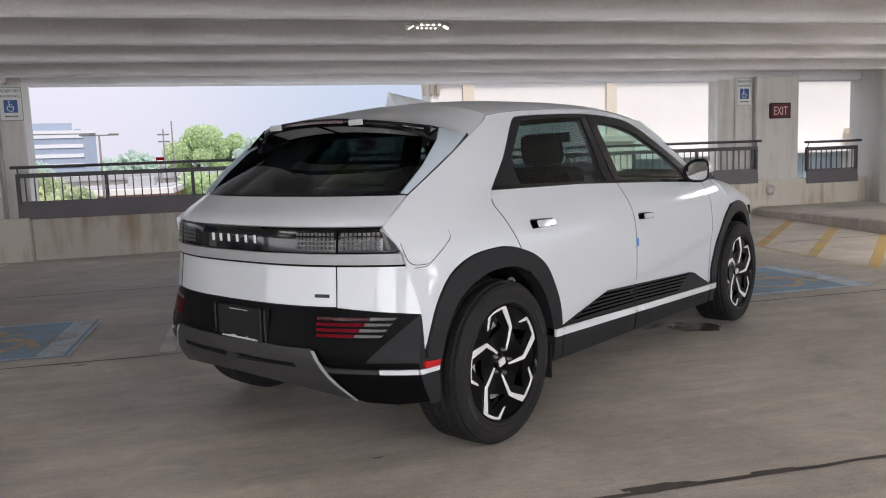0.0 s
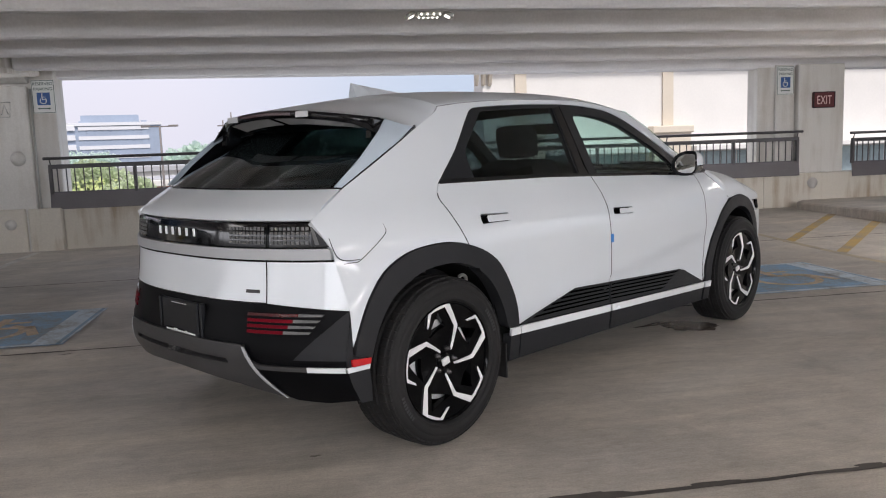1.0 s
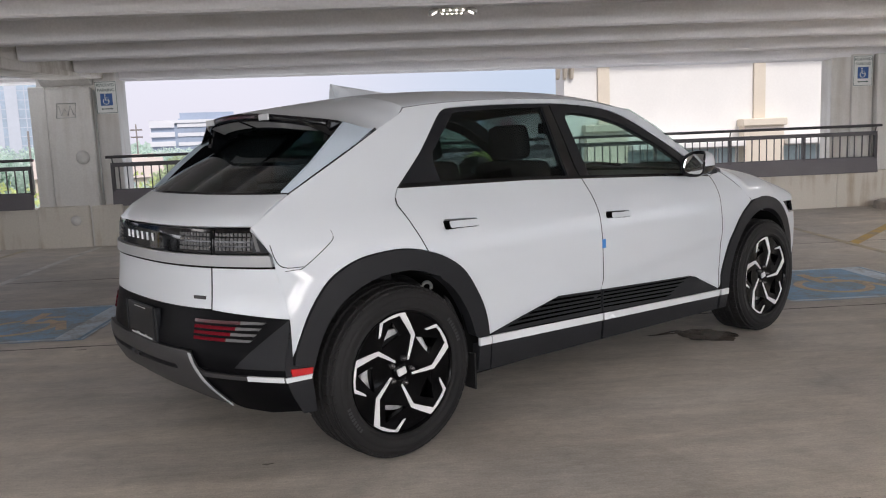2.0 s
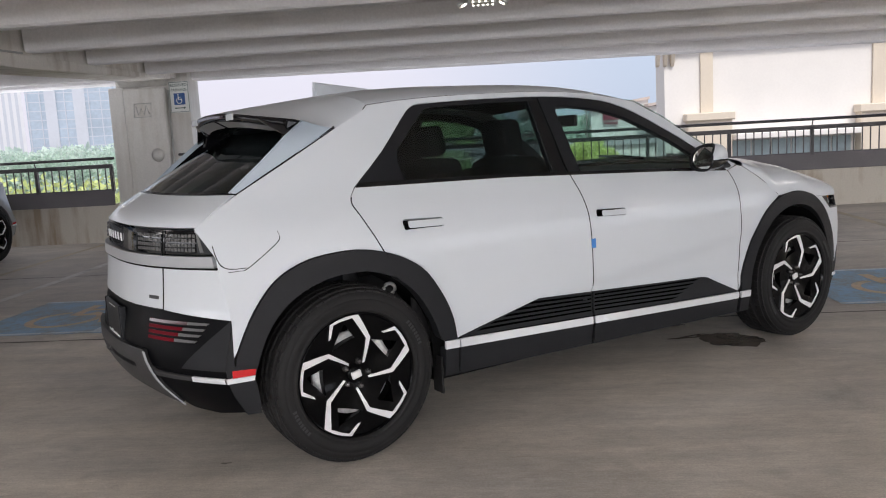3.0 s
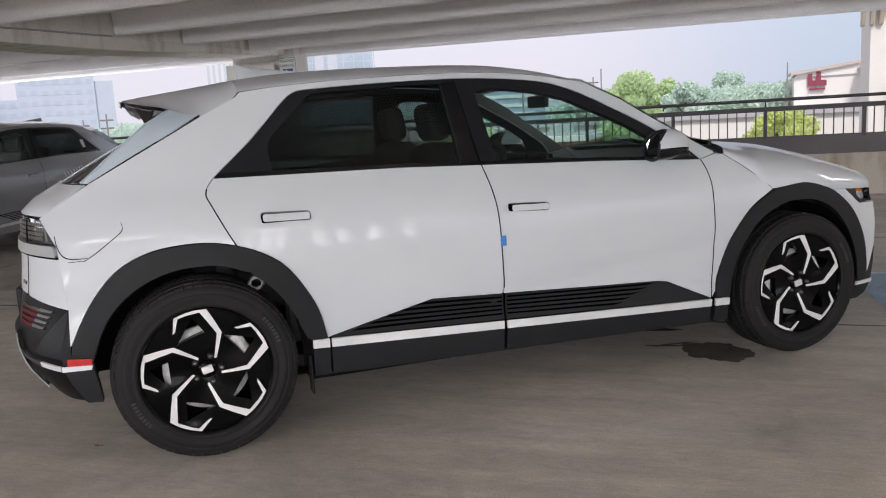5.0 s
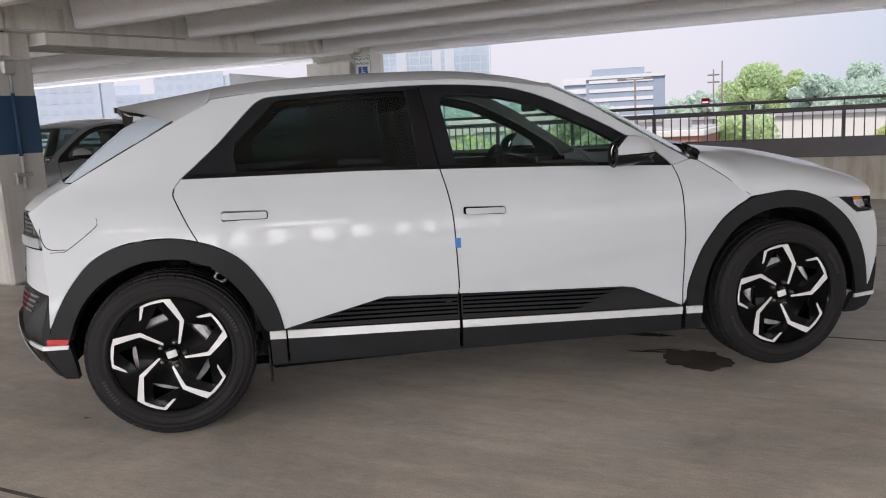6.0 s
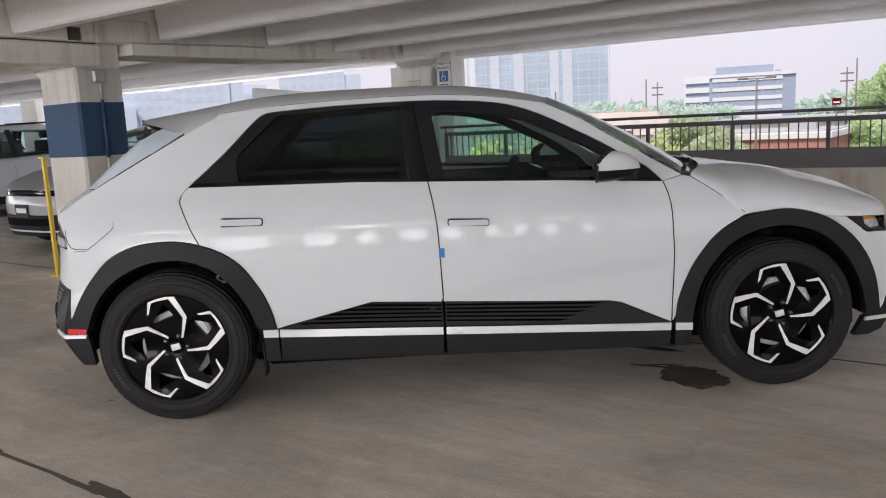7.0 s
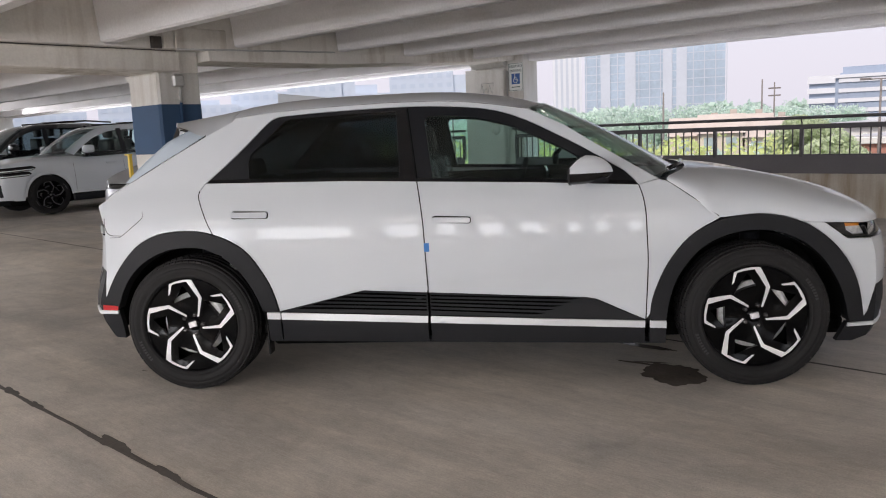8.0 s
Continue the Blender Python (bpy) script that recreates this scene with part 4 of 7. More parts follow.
def half_width(x, z):
    """The car's half width: a barrel section that tapers to both ends, with the doors' diagonal crease."""
    w = width_z(z)
    w -= rear_k(z) * max(0, 0.35 - x) ** 2
    w -= 0.12 * max(0, x - 2.6) ** 2
    crease = 0.50 + 0.115 * (x - 0.6)
    fade = soft((x - 0.35) / 0.5) * soft((2.75 - x) / 0.4)
    d = crease - z
    w -= 0.016 * fade * soft(d / 0.10 + 0.12) * soft((z - 0.36) / 0.10)
    return w


rear_round = spline((0.2, 0.34, 0.5, 0.66, 0.8), (0.32, 0.335, 0.36, 0.40, 0.40))


def rear_face(y, z):
    return rear_x(z) + rear_round(min(0.8, max(0.2, z))) * abs(y) ** 2.7


def front_face(y, z):
    return front_x(z) - 0.43 * abs(y) ** 3


def corner(z, face):
    """Where the end face meets the flank."""
    y = 0.8
    for _ in range(40):
        y += 0.5 * (half_width(face(y, z), z) - y)
    return y


REAR_Y = spline([0.25 + 0.05 * i for i in range(25)], [corner(0.25 + 0.05 * i, rear_face) for i in range(25)])
FRONT_Y = spline([0.15 + 0.05 * i for i in range(16)], [corner(0.15 + 0.05 * i, front_face) for i in range(16)])


def rear_corner(z):
    return rear_face(REAR_Y(z), z), z


def front_corner(z):
    return front_face(FRONT_Y(z), z), z


roof_c = spline((-0.25, -0.03, 0.2, 0.456, 0.8, 1.2, 1.45, 1.6, 1.77, 1.95, 2.1), (1.497, 1.533, 1.562, 1.590, 1.604, 1.606, 1.598, 1.582, 1.556, 1.512, 1.46))
roof_e = spline((-0.1, 0.24, 0.5, 0.7, 0.9, 1.15, 1.338, 1.55, 1.7, 1.878), (1.40, 1.487, 1.513, 1.524, 1.531, 1.536, 1.534, 1.520, 1.500, 1.469))

ARCH_R = [(-0.489, 0.536), (-0.455, 0.607), (-0.399, 0.70), (-0.306, 0.803), (-0.199, 0.861), (-0.093, 0.885), (0.043, 0.89), (0.163, 0.867), (0.267, 0.825), (0.358, 0.756), (0.441, 0.629), (0.48, 0.534), (0.502, 0.432)]
ARCH_R_IN = [(-0.422, 0.462), (-0.368, 0.591), (-0.294, 0.685), (-0.203, 0.747), (-0.097, 0.787), (0.005, 0.798), (0.103, 0.791), (0.213, 0.743), (0.302, 0.663), (0.371, 0.552), (0.409, 0.455), (0.436, 0.433)]
ARCH_F = [(2.474, 0.353), (2.489, 0.469), (2.531, 0.589), (2.586, 0.691), (2.669, 0.79), (2.781, 0.859), (2.893, 0.889), (3.019, 0.898), (3.147, 0.876), (3.233, 0.847), (3.32, 0.794), (3.41, 0.718), (3.49, 0.611), (3.543, 0.488), (3.579, 0.324)]
ARCH_F_IN = [(2.557, 0.352), (2.575, 0.468), (2.615, 0.587), (2.698, 0.703), (2.781, 0.764), (2.893, 0.804), (3.02, 0.813), (3.147, 0.788), (3.264, 0.725), (3.371, 0.617), (3.454, 0.464), (3.497, 0.308)]
DOOR_R_REAR = [(0.163, 0.867), (0.125, 0.943), (0.084, 1.032), (0.068, 1.071), (0.073, 1.10), (0.104, 1.141)]
GAP_B = [(1.274, 1.115), (1.296, 1.0), (1.31, 0.883), (1.316, 0.734), (1.322, 0.551), (1.323, 0.40)]
DLO_TOP = [(0.104, 1.141), (0.269, 1.282), (0.40, 1.415), (0.449, 1.461), (0.487, 1.481), (0.545, 1.488), (0.706, 1.497), (0.897, 1.504), (1.15, 1.509), (1.338, 1.507), (1.555, 1.492), (1.708, 1.467), (1.858, 1.413), (2.006, 1.338), (2.15, 1.26), (2.292, 1.174), (2.361, 1.131), (2.41, 1.082), (2.427, 1.059)]
DOOR_F_FRONT = [(2.427, 1.059), (2.445, 0.995), (2.455, 0.911), (2.459, 0.796), (2.465, 0.649), (2.461, 0.50), (2.454, 0.357)]
SCREEN_EDGE = [(2.529, 1.084), (2.351, 1.195), (2.21, 1.281), (2.066, 1.375), (1.878, 1.469)]
FUEL = [(-0.264, 0.996), (-0.262, 0.965), (-0.30, 0.932), (-0.398, 0.863), (-0.43, 0.857), (-0.472, 0.855), (-0.516, 0.94), (-0.46, 0.985), (-0.36, 0.993)]


def rect(cx, cz, w, h, tilt=0.0, r=0.01):
    """A rounded rectangle."""
    out = []
    for sx, sz, a0 in ((1, 1, 0), (-1, 1, 90), (-1, -1, 180), (1, -1, 270)):
        for k in range(4):
            a = radians(a0 + 30 * k)
            x, z = sx * (w / 2 - r) + r * math.cos(a), sz * (h / 2 - r) + r * math.sin(a)
            out.append((cx + x, cz + z + tilt * x))
    return out


def flank(side, off=0.0):
    return lambda x, z: (x, -side * (half_width(x, z) + off), z)


def rear(off=0.0):
    return lambda y, z: (rear_face(y, z) - off, y, z)


def front(off=0.0):
    return lambda y, z: (front_face(y, z) + off, y, z)


def build_hatchback(name, m, label, paint, clad, detail=True, group=""):
    car = thing(name, m, label, "car", group)
    for side in (1, -1):
        build_flank(car, side, paint, clad, detail)
    build_top(car, paint, detail)
    build_tail(car, paint, clad, detail)
    build_nose(car, paint, CLADDING)
    build_cabin(car)
    wheel = None
    for x, s in ((0.0, 1), (3.0, 1), (0.0, -1), (3.0, -1)):
        w = build_wheel(car) if wheel is None else copy_part(wheel, car)
        wheel = wheel or w
        w.matrix_basis = pose(x, -s * 0.905, 0.37, 0, 0, 0) if s > 0 else pose(x, 0.905, 0.37, 0, 0, 180)
        spring = join_bm(tube_bm([(x + 0.02, -s * 0.66, 0.5), (x + 0.04, -s * 0.64, 0.8)], 0.05, 10), box_bm(x - 0.05, x + 0.05, -s * 0.7 - 0.08, -s * 0.7 + 0.08, 0.3, 0.42, 0.02))
        part("strut", spring, SATIN_BLACK, car)
    part("underbody", join_bm(box_bm(0.30, 3.55, -0.62, 0.62, 0.19, 0.30, 0.03), box_bm(-0.50, 0.30, -0.60, 0.60, 0.335, 0.42, 0.03)), DARK, car)
    part("underbody", box_bm(0.42, 2.5, -0.82, 0.82, 0.225, 0.28, 0.02), DARK, car)
    return car


def copy_part(ob, parent):
    out = ob.copy()
    scene.collection.objects.link(out)
    out.parent = parent
    for c in ob.children:
        k = c.copy()
        scene.collection.objects.link(k)
        k.parent = out
    return out


def build_flank(car, side, paint, clad, detail):
    f, flip = flank(side), side < 0
    fine = 0.035 if detail and side > 0 else 0.06
    kw = dict(parent=car, flip=flip, step=fine)
    arch_r, arch_f = curve(ARCH_R, 3), curve(ARCH_F, 3)
    k_door = min(range(len(arch_r)), key=lambda i: math.dist(arch_r[i], (0.163, 0.867)))
    dlo = curve(DLO_TOP[:4], 2)[:-1] + curve(DLO_TOP[3:-3], 2)[:-1] + curve(DLO_TOP[-3:], 3)
    door_rear = curve(DOOR_R_REAR, 4)
    roof_line = [(1.878 - 0.1 * i, roof_e(1.878 - 0.1 * i)) for i in range(1, 16)] + [(0.25, roof_e(0.25))]
    lamp = [(-0.567, 1.03), (-0.515, 0.923)]
    corner_line = [rear_corner(z) for z in (0.90, 0.86, 0.82, 0.78, 0.74, 0.70, 0.675)]
    quarter = door_rear[:-1] + dlo + SCREEN_EDGE + roof_line + [(0.232, 1.47), (0.20, 1.452), (0.081, 1.394), (-0.378, 1.148)] + lamp + [rear_corner(0.915)] + corner_line + [(-0.497, 0.53)] + arch_r[1:k_door]
    panel("quarter_panel", quarter, f, paint, depth=0.03, **kw)
    if side > 0:
        panel("fuel_flap", FUEL, flank(side, 0.0006), paint, depth=0.0006, gap=0.0, **kw)
        # flap and corner seams: dark strips on the skin, gap shade put into colour
        edge = curve(FUEL[:6], 3)
        panel("shut_line", [(x - 0.0012, z + 0.0012) for x, z in edge] + [(x + 0.0012, z - 0.0012) for x, z in edge[::-1]], flank(side, 0.0012), DARK, car, flip=flip, step=0.03, depth=0.0, gap=0)
        seam = curve([(max(x, rear_corner(z)[0] + 0.004), z) for x, z in ((-0.535, 0.96), (-0.514, 0.918), (-0.492, 0.882), (-0.46, 0.867), (-0.40, 0.866))], 3)
        panel("shut_line", [(x - 0.0015, z - 0.0015) for x, z in seam] + [(x + 0.0015, z + 0.0015) for x, z in seam[::-1]], flank(side, 0.0012), DARK, car, flip=flip, step=0.03, depth=0.0, gap=0)
    clad_top = [(1.315, 0.523), (0.974, 0.544), (0.519, 0.438)]
    rear_handle = rect(0.372, 0.968, 0.20, 0.036, -0.04, 0.012)
    front_handle = rect(1.461, 0.912, 0.20, 0.034, -0.05, 0.012)
    belt = [(0.104, 1.141), (0.44, 1.1365), (0.72, 1.1315), (1.0, 1.124), (1.274, 1.115)]
    door_r = belt + curve(GAP_B[:-1], 4)[1:] + clad_top + arch_r[:k_door - 1:-1][:-1] + door_rear[:-1]
    panel("rear_door", door_r, f, paint, holes=[rear_handle], depth=0.025, **kw)
    door_f = [(2.427, 1.059), (1.9, 1.088), (1.5, 1.106), (1.274, 1.115)] + curve(GAP_B[:-1], 4)[1:-1] + [(1.322, 0.523), (1.748, 0.50), (2.144, 0.481), (2.202, 0.471)] + curve(DOOR_F_FRONT, 4)[::-1][:-1]
    panel("front_door", door_f, f, paint, holes=[front_handle], depth=0.025, **kw)
    for hole, nm in ((rear_handle, "rear"), (front_handle, "front")):
        # dark lever end, plus recess shade put into the black of recess and block
        panel("handle_recess", inset(hole, -0.004), flank(side, -0.024), DARK, car, flip=flip, step=0.06, depth=0.0, gap=0)
        x_min = min(p[0] for p in hole)

        def lever(out, x0=x_min):
            return lambda x, z: (x, -side * (half_width(x, z) + out - 0.030 * (x - x0) / 0.2), z)
        panel("handle_grip", inset(hole, 0.004), lever(0.036), GROOVE, car, flip=flip, step=0.05, depth=0.06, gap=0)
        panel("door_handle", inset(hole, 0.0035), lever(0.039), paint, car, flip=flip, step=0.05, depth=0.003, gap=0, label="popped-out body-coloured door handle")
    k = max(i for i in range(len(arch_f)) if arch_f[i][0] < 2.80)
    fender = curve(DOOR_F_FRONT, 4) + arch_f[1:k + 1] + [(2.822, 0.882), (2.70, 0.98), (2.57, 1.074), (2.529, 1.083)]
    panel("front_fender", fender, f, paint, depth=0.02, **kw)
    # door and wing gaps, their shade put in as dark strips on the skin
    for line in (GAP_B[:-1], DOOR_R_REAR[:-1], DOOR_F_FRONT, [(2.545, 1.084), (2.57, 1.072), (2.70, 0.981), (2.815, 0.890)]):
        a, b = curve(line, 4), curve(line, 4)[::-1]
        panel("shut_line", [(x - 0.003, z) for x, z in a] + [(x + 0.003, z) for x, z in b], flank(side, 0.0008), DARK, car, flip=flip, step=0.04, depth=0.0, gap=0)
    # glass house: black surround with both side windows set in it
    rglass = [(0.348, 1.150), (0.338, 1.236), (0.35, 1.285), (0.535, 1.458), (0.56, 1.468), (0.707, 1.475), (0.961, 1.486), (1.151, 1.487), (1.179, 1.130)]
    fglass = [(1.362, 1.118), (1.314, 1.43), (1.33, 1.452), (1.42, 1.455), (1.509, 1.446), (1.616, 1.43), (1.767, 1.39), (1.916, 1.322), (2.062, 1.25), (2.133, 1.208), (2.20, 1.165), (2.235, 1.12), (2.229, 1.082), (1.8, 1.102)]
    lower = [(2.427, 1.062), (1.9, 1.091), (1.274, 1.118), (0.9, 1.130), (0.5, 1.139)]
    panel("window_surround", dlo[:-1] + lower, flank(side, -0.006), SATIN_BLACK, holes=[rglass, fglass], depth=0.03, label="satin black window surround and pillars", **kw)
    panel("belt_moulding", [(0.108, 1.139), (0.9, 1.127), (1.9, 1.088), (2.42, 1.062), (2.40, 1.078), (1.9, 1.103), (0.9, 1.142), (0.13, 1.157)], flank(side, 0.004), GLOSS_BLACK, car, flip=flip, step=0.06, depth=0.012, gap=0)
    for out, gl, nm in ((rglass, GLASS_REAR, "rear_window"), (fglass, GLASS_SIDE, "front_window")):
        g = panel(nm, inset(out, -0.004), flank(side, -0.012), gl, car, flip=flip, step=0.08, depth=0.0, gap=0, custom=False)
        thick(g, 0.004)
        g.visible_shadow = False
    panel("pillar_gap", [(1.216, 1.50), (1.222, 1.50), (1.279, 1.118), (1.273, 1.118)], flank(side, -0.004), DARK, car, flip=flip, step=0.05, depth=0.004, gap=0)
    panel("pillar_trim", [(1.158, 1.49), (1.212, 1.495), (1.269, 1.12), (1.186, 1.122)], flank(side, -0.003), GLOSS_BLACK, car, flip=flip, step=0.06, depth=0.006, gap=0)
    # cladding: arches, doors, sill, bright strips
    a_in, f_in = curve(ARCH_R_IN, 3), curve(ARCH_F_IN, 3)
    cut = [(0.163, 0.867), (0.224, 0.749)]
    ka = k_door
    kb = min(range(len(a_in)), key=lambda i: math.dist(a_in[i], cut[1]))
    proud = flank(side, 0.012)
    ck = dict(parent=car, flip=flip, step=0.045, depth=0.07)
    panel("rear_arch_cladding", arch_r[:ka + 1] + [cut[1]] + a_in[kb - 1::-1] + [(-0.428, 0.478), (-0.497, 0.50)], proud, clad, label="grained plastic wheel arch cladding", **ck)
    panel("door_arch_cladding", arch_r[ka:] + a_in[:kb - 1:-1], proud, clad, **ck)
    panel("front_arch_cladding", arch_f + f_in[::-1], proud, clad, label="grained plastic wheel arch cladding", **ck)
    lap = flank(side, 0.010)
    r_clad = [(0.519, 0.438), (0.974, 0.544), (1.317, 0.523), (1.319, 0.402), (0.519, 0.433)]
    f_clad = [(1.328, 0.523), (1.748, 0.50), (2.144, 0.481), (2.202, 0.471), (2.452, 0.360), (2.452, 0.357), (1.328, 0.402)]
    panel("rear_door_cladding", r_clad, lap, clad, car, flip=flip, step=0.05, depth=0.012)
    panel("front_door_cladding", f_clad, lap, clad, car, flip=flip, step=0.05, depth=0.012)
    # grooves are black strips laid on the cladding, their shade put into the colour
    for i in range(5):
        x0 = 0.93 - 0.073 * i
        zr = 0.528 - 0.0195 * i
        zl = 0.507 - 0.0195 * i
        panel("groove", [(x0, zr + 0.009), (1.31, zl + 0.005), (1.31, zl - 0.002), (x0 - 0.03, zr + 0.001)], flank(side, 0.0122), GROOVE, car, flip=flip, step=0.035, depth=0.003, gap=0)
        x1 = 2.12 - 0.045 * i
        zf = 0.476 - 0.0185 * i
        panel("groove", [(1.334, zl + 0.005), (x1, zf + 0.002), (x1 - 0.05, zf - 0.004), (1.334, zl - 0.002)], flank(side, 0.0122), GROOVE, car, flip=flip, step=0.035, depth=0.003, gap=0)
    for x0, x1 in ((0.436, 0.507), (0.515, 1.314), (1.33, 2.449), (2.474, 2.557)):
        def zt(x):
            return 0.433 - 0.0396 * (x - 0.436)
        panel("bright_strip", [(x0, zt(x0)), (x1, zt(x1)), (x1, zt(x1) - 0.036), (x0, zt(x0) - 0.036)], flank(side, 0.016), SILVER, car, flip=flip, step=0.06, depth=0.014, gap=0, label="satin silver sill strip")
        sill = [(x0, zt(x0) - 0.036), (x1, zt(x1) - 0.036), (x1, 0.283 - 0.0212 * x1), (x0, 0.283 - 0.0212 * x0)]
        panel("sill_cladding", sill, flank(side, 0.012), clad, car, flip=flip, step=0.05, depth=0.05, gap=0.001)
    panel("sill_skirt", [(0.43, 0.278), (2.55, 0.234), (2.55, 0.222), (0.43, 0.264)], flank(side, -0.01), SATIN_BLACK, car, flip=flip, step=0.1, depth=0.05, gap=0)
    # dark inner shell behind the gaps, and wheel houses
    panel("inner_shell", [(0.40, 0.40), (0.36, 0.62), (0.30, 0.74), (0.17, 0.84), (0.05, 0.92), (0.05, 1.10), (2.45, 1.05), (2.5, 0.9), (2.55, 0.75), (2.45, 0.4), (2.45, 0.30), (0.40, 0.31)], flank(side, -0.045), DARK, car, flip=flip, step=0.12, depth=0.0, gap=0)
    for cx, z_top in ((0.0, 0.80), (3.0, 0.81)):
        rows = []
        for a in range(0, 25):
            t = math.pi * (-0.02 + 1.04 * a / 24)
            x, z = cx + 0.44 * math.cos(t), 0.37 + 0.43 * math.sin(t)
            rows.append([(x, -side * (0.87 - 0.05 * max(0, abs(x - cx) - 0.2)), z), (x, -side * 0.60, z)])
        part("wheel_house", grid_mesh("wheel_house", rows, DARK), DARK, car)
        part("wheel_house", mesh_of("wheel_house", [(r[1][0], r[1][1], r[1][2]) for r in rows], [tuple(range(len(rows)))], DARK), DARK, car)
    # linings inside the pillars
    front = [p for p in DLO_TOP if p[0] > 1.5]
    panel("pillar_lining", front + [(2.50, 1.07)] + SCREEN_EDGE + [(1.60, 1.51)], flank(side, -0.036), LINING, car, flip=flip, step=0.08, depth=0.0, gap=0)
    panel("pillar_lining", [(0.06, 1.10), (0.24, 1.25), (0.45, 1.455), (0.60, 1.49), (0.30, 1.48), (0.08, 1.385), (-0.36, 1.145)], flank(side, -0.036), LINING, car, flip=flip, step=0.08, depth=0.0, gap=0)
    # mirror
    build_mirror(car, side, paint)
    if side > 0 and detail:
        panel("tape", [(1.311, 0.793), (1.338, 0.793), (1.338, 0.747), (1.311, 0.747)], flank(side, 0.003), TAPE, car, flip=flip, step=0.05, depth=0.002, gap=0, label="piece of blue masking tape")
    if detail:
        loop = [(0.235 + 0.028 * math.cos(a) + 0.0, -side * 0.80, 0.685 + 0.024 * math.sin(a)) for a in (2 * math.pi * k / 16 for k in range(17))]
        part("strut_bracket", join_bm(tube_bm(loop, 0.008, 8), tube_bm([(0.212, -side * 0.80, 0.68), (0.15, -side * 0.79, 0.655)], 0.009, 8)), GALV, car, "bare metal bracket in the wheel arch")
    part("mud_flap", box_bm(0.42, 0.43, -side * 0.86 - 0.04, -side * 0.86 + 0.04, 0.19, 0.36, 0.003), RUBBER, car)


def thick(ob, t):
    """Gives a sheet a second face, t behind the first."""
    me = ob.data
    bm = bmesh.new()
    bm.from_mesh(me)
    bmesh.ops.solidify(bm, geom=bm.faces[:], thickness=t)
    bmesh.ops.recalc_face_normals(bm, faces=bm.faces[:])
    for fc in bm.faces:
        fc.smooth = True
    for e in bm.edges:
        e.smooth = e.calc_face_angle(0) < 0.7
    mats = list(me.materials)
    out = bpy.data.meshes.new(me.name)
    bm.to_mesh(out)
    bm.free()
    for k in mats:
        out.materials.append(k)
    ob.data = out


def build_mirror(car, side, paint):
    """Wing mirror: a painted cap over a black lower shell with the glass facing back."""
    c = Vector((2.202, -side * 0.965, 1.135))

    def egg(u, v):
        a, t = 2 * math.pi * v, u
        x = -0.125 + 0.21 * t
        h = 0.086 * (1 - t ** 2.2) ** 0.6 if t < 1 else 0
        w = 0.088 * (1 - t ** 2.2) ** 0.8 if t < 1 else 0
        p, q = math.cos(a), math.sin(a)
        out = w * math.copysign(abs(p) ** 0.75, p)
        return x + 0.17 * side * out * (1 - t) + (0.075 * max(0, q) ** 2.2 * (1 - t)), out, h * math.copysign(abs(q) ** 0.8, q) * (1.0 if q > 0 else 0.62)
    n = 24
    cap, low = [], []
    for i in range(15):
        t = i / 14
        ring = [egg(t, j / n) for j in range(n + 1)]
        cap.append([c + Vector((p[0], p[1], max(p[2], -0.018))) for p in ring[:n // 2 + 1]])
        low.append([c + Vector((p[0] * 0.985, p[1] * 0.985, min(p[2], 0.0) - 0.006)) for p in ring[n // 2:]])
    part("mirror_cap", grid_mesh("mirror_cap", cap, paint), paint, car, "painted wing mirror cap")
    part("mirror_shell", grid_mesh("mirror_shell", low, GLOSS_BLACK), GLOSS_BLACK, car)
    rim = [c + Vector((-0.122 + 0.072 * max(0, math.sin(a)) ** 2.2 + 0.17 * side * 0.085 * math.copysign(abs(math.cos(a)) ** 0.75, math.cos(a)), 0.085 * math.copysign(abs(math.cos(a)) ** 0.75, math.cos(a)), 0.081 * math.copysign(abs(math.sin(a)) ** 0.8, math.sin(a)) * (1 if math.sin(a) > 0 else 0.7))) for a in (2 * math.pi * k / 32 for k in range(32))]
    deep = [Vector((max(p.x, c.x - 0.085), c.y + (p.y - c.y) * 0.97, c.z + (p.z - c.z) * 0.97)) for p in rim]
    well = [[a, b] for a, b in zip(rim + rim[:1], deep + deep[:1])]
    part("mirror_well", grid_mesh("mirror_well", well, SATIN_BLACK), SATIN_BLACK, car)
    part("mirror_back", mesh_of("mirror_back", deep, [tuple(range(32))], SATIN_BLACK), SATIN_BLACK, car)
    g = [Vector((c.x - 0.100 - 0.10 * side * (p.y - c.y) + 0.35 * max(0, p.z - c.z - 0.02), c.y + (p.y - c.y) * 0.86 - side * 0.006, c.z + (p.z - c.z) * 0.84)) for p in rim]
    part("mirror_glass", mesh_of("mirror_glass", g, [tuple(range(32))], MIRROR), MIRROR, car, "wing mirror glass facing back")
    part("mirror_rim", tube_bm([p + Vector((-0.004, 0, 0)) for p in rim + rim[:1]], 0.006, 8), SATIN_BLACK, car)
    arm = prism_bm([(2.14, 1.085), (2.27, 1.085), (2.25, 1.115), (2.16, 1.12)], "y", -side * 0.93 - 0.09, -side * 0.93 + 0.09, 0.012)
    part("mirror_foot", arm, SATIN_BLACK, car)


